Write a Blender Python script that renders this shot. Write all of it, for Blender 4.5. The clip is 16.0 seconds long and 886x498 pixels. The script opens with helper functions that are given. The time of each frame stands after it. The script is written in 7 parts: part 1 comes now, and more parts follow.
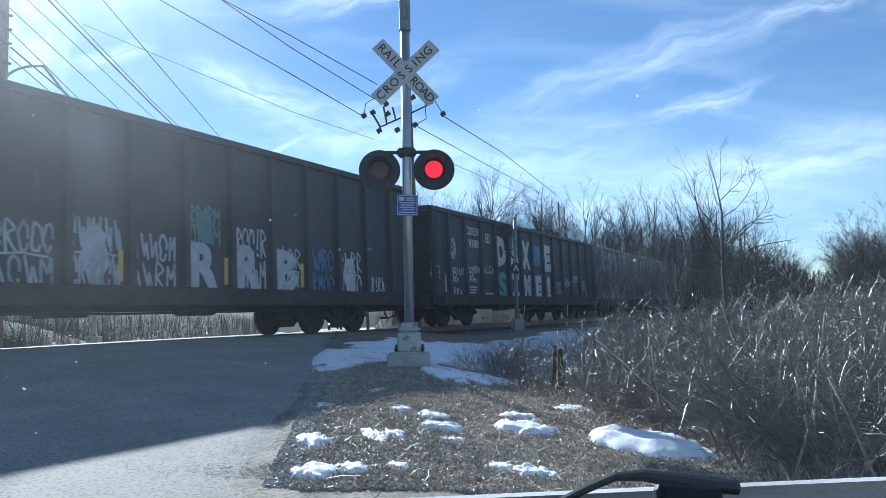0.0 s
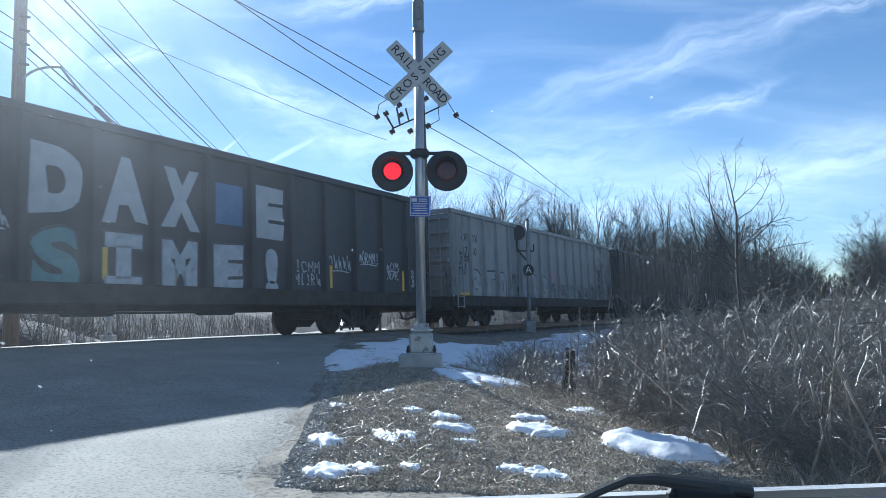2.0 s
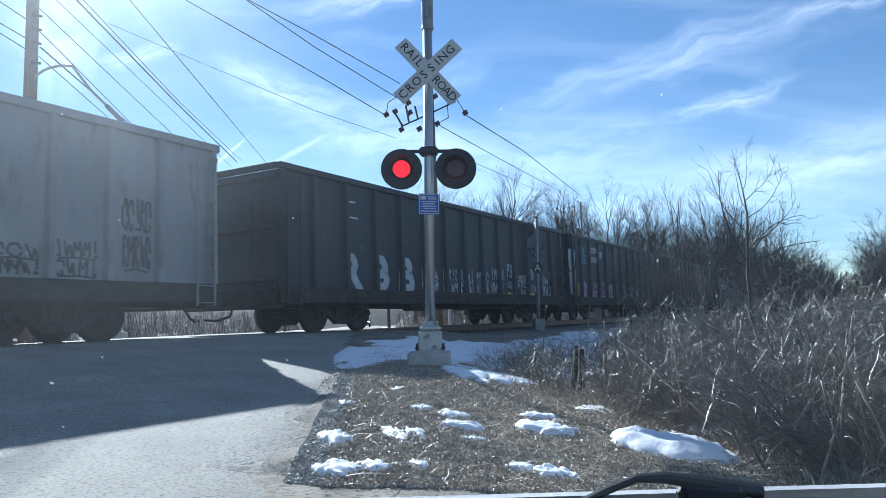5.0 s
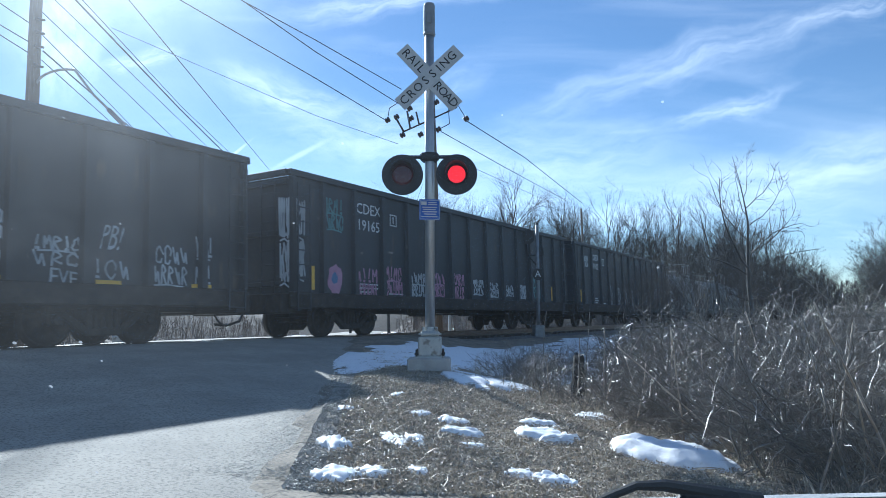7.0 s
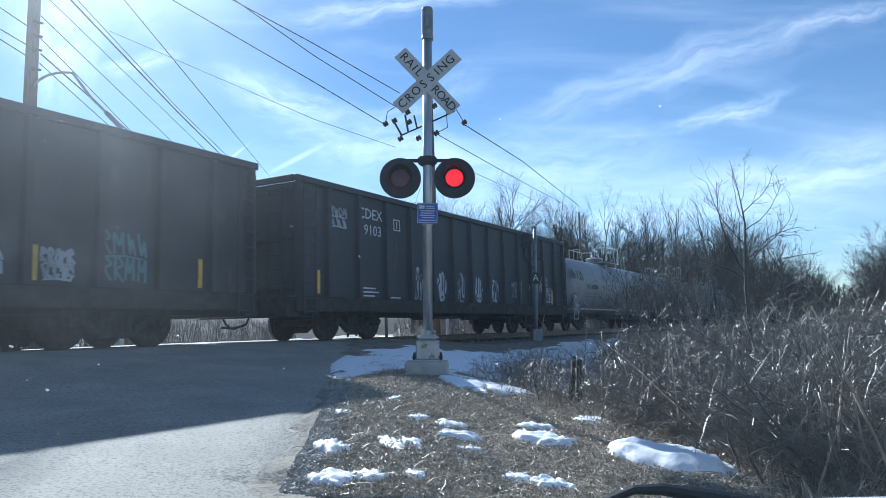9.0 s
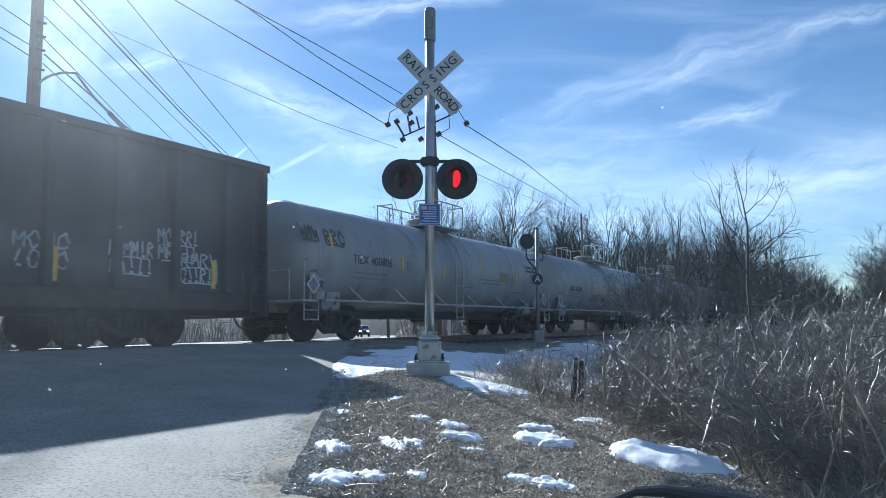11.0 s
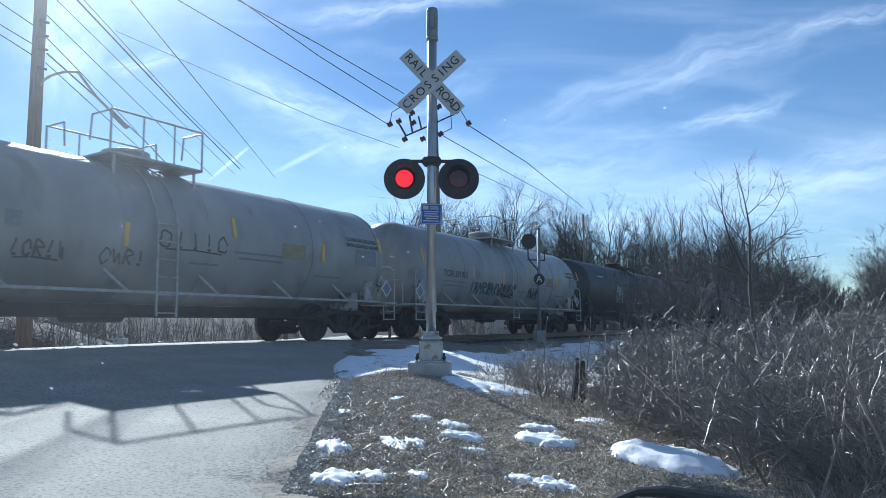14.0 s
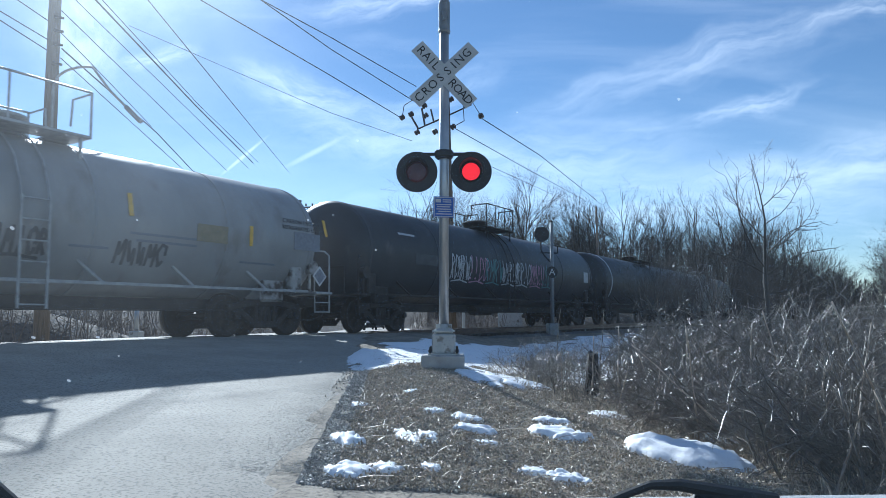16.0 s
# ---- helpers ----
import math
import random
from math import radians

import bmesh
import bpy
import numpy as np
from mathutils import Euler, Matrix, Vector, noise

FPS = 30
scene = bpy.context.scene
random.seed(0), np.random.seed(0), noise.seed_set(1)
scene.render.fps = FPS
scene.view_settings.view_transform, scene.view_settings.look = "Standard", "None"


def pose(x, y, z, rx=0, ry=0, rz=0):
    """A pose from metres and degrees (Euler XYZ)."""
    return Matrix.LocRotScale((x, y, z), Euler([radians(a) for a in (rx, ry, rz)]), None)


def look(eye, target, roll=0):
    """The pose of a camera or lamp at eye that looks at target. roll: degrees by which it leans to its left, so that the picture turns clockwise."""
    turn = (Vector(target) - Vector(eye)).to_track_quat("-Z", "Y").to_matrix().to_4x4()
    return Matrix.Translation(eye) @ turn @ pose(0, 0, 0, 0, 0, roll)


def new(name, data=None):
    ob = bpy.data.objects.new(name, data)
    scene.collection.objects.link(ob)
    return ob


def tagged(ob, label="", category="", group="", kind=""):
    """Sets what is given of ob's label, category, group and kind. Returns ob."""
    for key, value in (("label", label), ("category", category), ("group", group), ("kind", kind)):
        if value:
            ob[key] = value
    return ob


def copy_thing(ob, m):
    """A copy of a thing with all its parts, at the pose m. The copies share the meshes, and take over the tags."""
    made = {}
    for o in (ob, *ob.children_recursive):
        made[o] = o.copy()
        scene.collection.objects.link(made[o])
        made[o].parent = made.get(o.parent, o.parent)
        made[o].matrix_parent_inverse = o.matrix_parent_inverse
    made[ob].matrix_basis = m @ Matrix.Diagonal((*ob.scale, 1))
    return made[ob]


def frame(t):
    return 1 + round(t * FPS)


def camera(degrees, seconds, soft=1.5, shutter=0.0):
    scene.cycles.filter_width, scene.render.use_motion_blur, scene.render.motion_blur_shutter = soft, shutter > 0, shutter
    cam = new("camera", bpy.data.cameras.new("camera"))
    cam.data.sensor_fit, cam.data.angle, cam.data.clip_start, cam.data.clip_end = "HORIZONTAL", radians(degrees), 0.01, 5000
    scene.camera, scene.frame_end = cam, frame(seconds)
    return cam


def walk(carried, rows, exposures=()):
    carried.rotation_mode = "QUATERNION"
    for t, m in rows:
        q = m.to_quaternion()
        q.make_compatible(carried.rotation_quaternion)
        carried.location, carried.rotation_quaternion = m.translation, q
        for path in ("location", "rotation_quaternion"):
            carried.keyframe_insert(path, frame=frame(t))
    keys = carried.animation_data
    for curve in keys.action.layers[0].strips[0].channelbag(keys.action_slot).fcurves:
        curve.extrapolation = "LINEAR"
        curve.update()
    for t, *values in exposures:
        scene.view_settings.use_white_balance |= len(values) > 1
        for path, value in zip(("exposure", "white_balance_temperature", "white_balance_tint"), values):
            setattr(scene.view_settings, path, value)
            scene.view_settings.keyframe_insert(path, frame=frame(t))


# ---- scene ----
# The camera is held by hand in a parked car: it stays in one place and turns a little.
cam = camera(63.99, 16.0, soft=0.45, shutter=0.12)
EYE = (0.0, 0.0, 0.248)
TURNS = [
    (0.0, -1.757, 5.632, -2.10), (0.5, -1.699, 5.695, -1.97), (1.0, -1.443, 5.79, -1.88), (1.5, -1.099, 5.808, -1.779),
    (2.0, -0.755, 5.755, -1.722), (2.5, -0.504, 5.63, -1.816), (3.0, -0.313, 5.521, -1.806), (3.5, -0.172, 5.438, -1.75),
    (4.0, -0.069, 5.412, -1.774), (5.2, -0.01, 5.66, -1.55), (6.5, 0.027, 5.971, -1.279), (7.0, 0.0, 6.064, -1.238),
    (7.5, -0.043, 6.136, -1.245), (8.0, -0.115, 6.215, -1.178), (8.5, -0.197, 6.292, -1.173), (9.0, -0.187, 6.349, -1.189),
    (10.2, -0.08, 6.41, -1.08), (11.5, 0.002, 6.456, -0.978), (12.0, -0.002, 6.501, -0.905), (12.5, 0.005, 6.502, -0.927),
    (13.0, -0.007, 6.484, -0.897), (13.5, 0.013, 6.443, -0.949), (14.0, 0.113, 6.416, -0.867), (14.5, 0.327, 6.346, -0.835),
    (15.0, 0.608, 6.234, -0.879), (15.5, 0.88, 6.043, -0.852), (16.0, 1.15, 5.869, -0.888)]
walk(cam, [(t, pose(*EYE, 90 + tilt, 0, turn) @ pose(0, 0, 0, 0, 0, lean)) for t, turn, tilt, lean in TURNS],
     exposures=[(0.0, 0.72, 5250, 6), (9.0, 0.70, 5250, 6), (11.5, 0.55, 5250, 6), (16.0, 0.53, 5250, 6)])

# ---- sky, sun, exposure ----
SUN_LEFT, SUN_UP = 26.4, 30.2      # degrees to the left of +y, and above the horizon
world = bpy.data.worlds.new("sky")
scene.world = world
world.use_nodes = True
wn, wl = world.node_tree.nodes, world.node_tree.links
wn.clear()
w_out = wn.new("ShaderNodeOutputWorld")
w_bg = wn.new("ShaderNodeBackground")
w_bg.inputs["Strength"].default_value = 0.07
sky = wn.new("ShaderNodeTexSky")
sky.sky_type, sky.sun_disc = "NISHITA", False
sky.sun_elevation, sky.sun_rotation = radians(SUN_UP), radians(-SUN_LEFT)
sky.air_density, sky.dust_density, sky.ozone_density = 1.0, 0.05, 2.5
# thin streaked cloud over the whole dome, laid out on a flat layer overhead
w_co = wn.new("ShaderNodeTexCoord")
w_sep = wn.new("ShaderNodeSeparateXYZ")
wl.new(w_co.outputs["Generated"], w_sep.inputs[0])
w_z = wn.new("ShaderNodeMath"); w_z.operation = "MAXIMUM"; w_z.inputs[1].default_value = 0.0
wl.new(w_sep.outputs["Z"], w_z.inputs[0])
w_z2 = wn.new("ShaderNodeMath"); w_z2.operation = "ADD"; w_z2.inputs[1].default_value = 0.12
wl.new(w_z.outputs[0], w_z2.inputs[0])
w_dx = wn.new("ShaderNodeMath"); w_dx.operation = "DIVIDE"
wl.new(w_sep.outputs["X"], w_dx.inputs[0]); wl.new(w_z2.outputs[0], w_dx.inputs[1])
w_dy = wn.new("ShaderNodeMath"); w_dy.operation = "DIVIDE"
wl.new(w_sep.outputs["Y"], w_dy.inputs[0]); wl.new(w_z2.outputs[0], w_dy.inputs[1])
w_com = wn.new("ShaderNodeCombineXYZ")
wl.new(w_dx.outputs[0], w_com.inputs[0]); wl.new(w_dy.outputs[0], w_com.inputs[1])


def cloud_layer(turn, sx, sy, scale, low, high, seed):
    m = wn.new("ShaderNodeMapping")
    m.inputs["Rotation"].default_value = (0, 0, radians(turn))
    m.inputs["Scale"].default_value = (sx, sy, 1)
    m.inputs["Location"].default_value = (seed, seed * 0.7, seed * 0.3)
    n = wn.new("ShaderNodeTexNoise")
    n.inputs["Scale"].default_value, n.inputs["Detail"].default_value = scale, 7
    n.inputs["Roughness"].default_value, n.inputs["Distortion"].default_value = 0.55, 0.5
    r = wn.new("ShaderNodeMapRange")
    r.interpolation_type = "SMOOTHSTEP"
    r.inputs["From Min"].default_value, r.inputs["From Max"].default_value = low, high
    wl.new(w_com.outputs[0], m.inputs[0]); wl.new(m.outputs[0], n.inputs["Vector"]); wl.new(n.outputs["Fac"], r.inputs[0])
    return r.outputs[0]


c1 = cloud_layer(-38, 0.5, 1.25, 0.6, 0.43, 0.68, 3.1)
c2 = cloud_layer(-28, 0.8, 1.9, 1.6, 0.45, 0.78, 7.7)
w_add = wn.new("ShaderNodeMath"); w_add.operation = "MAXIMUM"
wl.new(c1, w_add.inputs[0]); wl.new(c2, w_add.inputs[1])
# thin cloud shows most, and brightest, towards the sun
w_nrm = wn.new("ShaderNodeVectorMath"); w_nrm.operation = "NORMALIZE"
wl.new(w_co.outputs["Generated"], w_nrm.inputs[0])
w_dot = wn.new("ShaderNodeVectorMath"); w_dot.operation = "DOT_PRODUCT"
_a, _e = radians(SUN_LEFT), radians(SUN_UP)
w_dot.inputs[1].default_value = (-math.sin(_a) * math.cos(_e), math.cos(_a) * math.cos(_e), math.sin(_e))
wl.new(w_nrm.outputs[0], w_dot.inputs[0])
w_pos = wn.new("ShaderNodeMath"); w_pos.operation = "MAXIMUM"; w_pos.inputs[1].default_value = 0.0
wl.new(w_dot.outputs["Value"], w_pos.inputs[0])
w_near = wn.new("ShaderNodeMath"); w_near.operation = "POWER"; w_near.inputs[1].default_value = 70
wl.new(w_pos.outputs[0], w_near.inputs[0])
c3 = cloud_layer(20, 1.0, 1.3, 2.6, 0.36, 0.56, 1.3)
w_c3 = wn.new("ShaderNodeMath"); w_c3.operation = "MULTIPLY"
wl.new(c3, w_c3.inputs[0]); wl.new(w_near.outputs[0], w_c3.inputs[1])
w_all = wn.new("ShaderNodeMath"); w_all.operation = "MAXIMUM"
wl.new(w_add.outputs[0], w_all.inputs[0]); wl.new(w_c3.outputs[0], w_all.inputs[1])
w_gain = wn.new("ShaderNodeMath"); w_gain.operation = "MULTIPLY_ADD"; w_gain.inputs[1].default_value = 0.1; w_gain.inputs[2].default_value = 0.36
wl.new(w_near.outputs[0], w_gain.inputs[0])
w_den = wn.new("ShaderNodeMath"); w_den.operation = "MULTIPLY"
wl.new(w_all.outputs[0], w_den.inputs[0]); wl.new(w_gain.outputs[0], w_den.inputs[1])
# the longer wisps ahead, as slopes (x / y, z / y): middle, half length, half width, lean in degrees, weight
w_y = wn.new("ShaderNodeMath"); w_y.operation = "MAXIMUM"; w_y.inputs[1].default_value = 0.02
wl.new(w_sep.outputs["Y"], w_y.inputs[0])
w_u = wn.new("ShaderNodeMath"); w_u.operation = "DIVIDE"
wl.new(w_sep.outputs["X"], w_u.inputs[0]); wl.new(w_y.outputs[0], w_u.inputs[1])
w_v = wn.new("ShaderNodeMath"); w_v.operation = "DIVIDE"
wl.new(w_sep.outputs["Z"], w_v.inputs[0]); wl.new(w_y.outputs[0], w_v.inputs[1])
w_uv = wn.new("ShaderNodeCombineXYZ")
wl.new(w_u.outputs[0], w_uv.inputs[0]); wl.new(w_v.outputs[0], w_uv.inputs[1])
w_warp = wn.new("ShaderNodeTexNoise")
w_warp.inputs["Scale"].default_value, w_warp.inputs["Detail"].default_value = 9, 5
wl.new(w_uv.outputs[0], w_warp.inputs["Vector"])
w_off = wn.new("ShaderNodeVectorMath"); w_off.operation = "MULTIPLY_ADD"
w_off.inputs[1].default_value, w_off.inputs[2].default_value = (0.07, 0.07, 0), (-0.035, -0.035, 0)
wl.new(w_warp.outputs["Color"], w_off.inputs[0])
w_bent = wn.new("ShaderNodeVectorMath"); w_bent.operation = "ADD"
wl.new(w_uv.outputs[0], w_bent.inputs[0]); wl.new(w_off.outputs[0], w_bent.inputs[1])


def wisp(u, v, long, wide, lean, weight, straight=False):
    shift = wn.new("ShaderNodeVectorMath"); shift.operation = "SUBTRACT"
    shift.inputs[1].default_value = (u, v, 0)
    wl.new((w_uv if straight else w_bent).outputs[0], shift.inputs[0])
    turn = wn.new("ShaderNodeMapping")
    turn.vector_type = "TEXTURE"
    turn.inputs["Rotation"].default_value = (0, 0, radians(lean))
    turn.inputs["Scale"].default_value = (long, wide, 1)
    wl.new(shift.outputs[0], turn.inputs[0])
    size = wn.new("ShaderNodeVectorMath"); size.operation = "LENGTH"
    wl.new(turn.outputs[0], size.inputs[0])
    fall = wn.new("ShaderNodeMapRange"); fall.interpolation_type = "SMOOTHSTEP"
    fall.inputs["From Min"].default_value, fall.inputs["From Max"].default_value = 0.15, 1.25
    fall.inputs["To Min"].default_value, fall.inputs["To Max"].default_value = weight, 0.0
    wl.new(size.outputs["Value"], fall.inputs[0])
    if straight:
        return fall.outputs[0]
    grain = wn.new("ShaderNodeTexNoise")
    grain.inputs["Scale"].default_value, grain.inputs["Detail"].default_value, grain.inputs["Roughness"].default_value = 1.8, 7, 0.62
    wl.new(turn.outputs[0], grain.inputs["Vector"])
    cover = wn.new("ShaderNodeMapRange")
    cover.inputs["From Min"].default_value, cover.inputs["From Max"].default_value = 0.3, 0.62
    wl.new(grain.outputs["Fac"], cover.inputs[0])
    both = wn.new("ShaderNodeMath"); both.operation = "MULTIPLY"
    wl.new(fall.outputs[0], both.inputs[0]); wl.new(cover.outputs[0], both.inputs[1])
    return both.outputs[0]


w_sum = w_den.outputs[0]
for args in ((-0.555, 0.43, 0.075, 0.10, 10, 1.0), (-0.23, 0.345, 0.12, 0.035, -16, 0.95), (-0.11, 0.275, 0.16, 0.05, -6, 0.75), (0.34, 0.37, 0.27, 0.038, 17, 0.7),
             (0.56, 0.22, 0.26, 0.05, 9, 0.85), (-0.06, 0.475, 0.18, 0.025, 6, 1.0), (0.12, 0.235, 0.26, 0.06, 2, 0.7), (0.42, 0.30, 0.11, 0.018, 18, 0.8),
             (0.60, 0.44, 0.12, 0.02, 14, 0.7), (-0.43, 0.40, 0.06, 0.02, 5, 0.8), (-0.02, 0.33, 0.10, 0.03, 20, 0.5), (0.25, 0.16, 0.45, 0.05, 0, 0.7),
             (-0.205, 0.246, 0.05, 0.005, 27, 0.6, True), (-0.306, 0.243, 0.045, 0.003, 40, 0.9, True)):
    w_more = wn.new("ShaderNodeMath"); w_more.operation = "ADD"
    wl.new(w_sum, w_more.inputs[0]); wl.new(wisp(*args), w_more.inputs[1])
    w_sum = w_more.outputs[0]
# cloud takes its light from the sky round it, with some whiteness of the sun
w_lift = wn.new("ShaderNodeMix"); w_lift.data_type = "RGBA"; w_lift.blend_type = "ADD"
w_lift.inputs["Factor"].default_value = 1.0
w_lift.inputs["B"].default_value = (4.2, 3.7, 3.0, 1)
wl.new(sky.outputs[0], w_lift.inputs["A"])
w_mix = wn.new("ShaderNodeMix"); w_mix.data_type = "RGBA"; w_mix.clamp_factor = False
wl.new(w_sum, w_mix.inputs["Factor"])
wl.new(sky.outputs[0], w_mix.inputs["A"]); wl.new(w_lift.outputs["Result"], w_mix.inputs["B"])
wl.new(w_mix.outputs["Result"], w_bg.inputs["Color"]); wl.new(w_bg.outputs[0], w_out.inputs["Surface"])

sun = new("sun", bpy.data.lights.new("sun", "SUN"))
sun.data.energy, sun.data.angle, sun.data.color = 5.0, radians(0.53), (1.0, 0.94, 0.85)
_a, _e = radians(SUN_LEFT), radians(SUN_UP)
SUN_WAY = Vector((-math.sin(_a) * math.cos(_e), math.cos(_a) * math.cos(_e), math.sin(_e)))
sun.matrix_world = look(SUN_WAY * 60, (0, 0, 0))

# ---- the lie of the land ----
AZ = radians(30.67)                                 # the track's heading, to the right of +y
ALONG = Vector((math.sin(AZ), math.cos(AZ), 0))
ACROSS = Vector((-math.cos(AZ), math.sin(AZ), 0))
TRACK = 12.6                                        # from the camera to the track's centre line, square to it
SPEED = 8.959


def on_track(u, s=TRACK, z=0.0):
    """The pose of a thing u metres along the track and s across from the camera's foot; local x runs along the track."""
    p = ALONG * u + ACROSS * s
    return Matrix.Translation((p.x, p.y, z)) @ pose(0, 0, 0, 0, 0, 90 - math.degrees(AZ))


def step(a, b, x):
    t = min(1.0, max(0.0, (x - a) / (b - a)))
    return t * t * (3 - 2 * t)


def road_edge(y):
    return -0.94 - 0.085 * (y - 4.97)


ROAD_W = 7.6


def ramp(s, knots):
    for (s0, z0), (s1, z1) in zip(knots, knots[1:]):
        if s <= s1:
            return z0 + (z1 - z0) * max(0.0, (s - s0) / (s1 - s0))
    return knots[-1][1]


BY_ROAD = [(-60, -1.3), (0, -0.93), (4.6, -0.535), (6.45, -0.425), (8.4, -0.21), (10.6, -0.03), (14.8, -0.03), (20, -0.3), (60, -0.75), (200, -1.0)]
IN_FIELD = [(-60, -1.1), (3.0, -1.0), (6.0, -0.85), (8.6, -0.5), (10.4, -0.32), (14.8, -0.32), (18, -0.7), (60, -0.9), (200, -1.1)]


def height(x, y):
    """The ground's height; the road's is the same within its edges."""
    s, u = x * ACROSS.x + y * ACROSS.y, x * ALONG.x + y * ALONG.y
    off = x - road_edge(y)
    side = off if off > 0 else max(0.0, -ROAD_W - off)
    k = step(0.6, 4.5, side)
    z = ramp(s, BY_ROAD) * (1 - k) + ramp(s, IN_FIELD) * k
    # the little mound that carries the signal
    z += 0.10 * math.exp(-((x + 0.23) ** 2 + (y - 10.3) ** 2) / 1.2) * step(0.1, 0.7, off)
    return z


# ---- helpers for meshes ----
def link(name, bm, material, parent=None, smooth=False):
    me = bpy.data.meshes.new(name)
    bm.to_mesh(me)
    bm.free()
    if smooth:
        me.polygons.foreach_set("use_smooth", [True] * len(me.polygons))
    for m in (material if isinstance(material, (list, tuple)) else [material]):
        me.materials.append(m)
    ob = new(name, me)
    if parent:
        ob.parent = parent
    return ob


def part(name, bm, material, parent, label="", smooth=False):
    ob = link(name, bm, material, parent, smooth)
    return tagged(ob, label) if label else ob


def again(ob, m, parent=None):
    """One more part on the same mesh."""
    o = new(ob.name.split(".")[0], ob.data)
    o.parent = parent or ob.parent
    o.matrix_basis = m
    for key in ("label",):
        if key in ob:
            o[key] = ob[key]
    return o


def box(bm, lo, hi, bevel=0.0, m=None):
    c = [(a + b) / 2 for a, b in zip(lo, hi)]
    d = [max(1e-4, b - a) for a, b in zip(lo, hi)]
    mat4 = Matrix.Translation(c) @ Matrix.Diagonal((*d, 1))
    made = bmesh.ops.create_cube(bm, size=1, matrix=(m @ mat4) if m else mat4)
    if bevel:
        es = list({e for v in made["verts"] for e in v.link_edges})
        bmesh.ops.bevel(bm, geom=es, offset=bevel, segments=1, affect="EDGES", profile=0.5)
    return bm


def boxed(lo, hi, bevel=0.0):
    return box(bmesh.new(), lo, hi, bevel)


def rod(bm, a, b, r0, r1=None, sides=8, caps=True):
    a, b = Vector(a), Vector(b)
    r1 = r0 if r1 is None else r1
    way = b - a
    if way.length < 1e-6:
        return bm
    m = Matrix.Translation((a + b) / 2) @ way.to_track_quat("Z", "Y").to_matrix().to_4x4()
    bmesh.ops.create_cone(bm, cap_ends=caps, segments=sides, radius1=r0, radius2=max(r1, 1e-4), depth=way.length, matrix=m)
    return bm


def pipe(bm, pts, r, sides=6):
    for a, b in zip(pts, pts[1:]):
        rod(bm, a, b, r, r, sides)
    return bm


def turned(bm, profile, sides=24, m=None, close=False):
    """A shape turned round local z from (radius, z) pairs."""
    rings = []
    for r, z in profile:
        if r < 1e-5:
            rings.append([bm.verts.new((m @ Vector((0, 0, z))) if m else (0, 0, z))])
        else:
            ring = []
            for i in range(sides):
                p = Vector((r * math.cos(math.tau * i / sides), r * math.sin(math.tau * i / sides), z))
                ring.append(bm.verts.new(m @ p if m else p))
            rings.append(ring)
    for a, b in zip(rings, rings[1:]):
        for i in range(sides):
            j = (i + 1) % sides
            if len(a) == 1 and len(b) == 1:
                continue
            if len(a) == 1:
                bm.faces.new((a[0], b[i], b[j]))
            elif len(b) == 1:
                bm.faces.new((a[i], a[j], b[0]))
            else:
                bm.faces.new((a[i], a[j], b[j], b[i]))
    bmesh.ops.recalc_face_normals(bm, faces=bm.faces)
    return bm


def lettering(name, words, size, material, parent, m, label="", depth=0.003, fat=0.0):
    """Flat raised letters in the built-in font; local x runs along the line, local y up."""
    cu = bpy.data.curves.new(name, "FONT")
    cu.body, cu.size, cu.extrude, cu.align_x, cu.align_y = words, size, depth, "CENTER", "CENTER"
    cu.resolution_u, cu.offset = (2, 0.0) if not fat else (5, fat)
    tmp = bpy.data.objects.new(name, cu)
    scene.collection.objects.link(tmp)
    dg = bpy.context.evaluated_depsgraph_get()
    me = bpy.data.meshes.new_from_object(tmp.evaluated_get(dg))
    bpy.data.objects.remove(tmp)
    me.materials.clear()
    me.materials.append(material)
    ob = new(name, me)
    ob.parent, ob.matrix_basis = parent, m
    return tagged(ob, label) if label else ob


def limb(V, F, pts, radii, sides):
    """A tapered tube; V and F gather verts and faces."""
    base = len(V)
    for i, (p, r) in enumerate(zip(pts, radii)):
        way = (pts[min(i + 1, len(pts) - 1)] - pts[max(i - 1, 0)])
        way = way.normalized() if way.length > 1e-6 else Vector((0, 0, 1))
        a = way.orthogonal().normalized()
        b = way.cross(a)
        for k in range(sides):
            t = math.tau * k / sides
            V.append(p + (a * math.cos(t) + b * math.sin(t)) * r)
    for i in range(len(pts) - 1):
        for k in range(sides):
            j = (k + 1) % sides
            F.append((base + i * sides + k, base + i * sides + j, base + (i + 1) * sides + j, base + (i + 1) * sides + k))


def mesh_of(name, V, F, material):
    me = bpy.data.meshes.new(name)
    me.from_pydata([tuple(v) for v in V], [], F)
    me.materials.append(material)
    return me


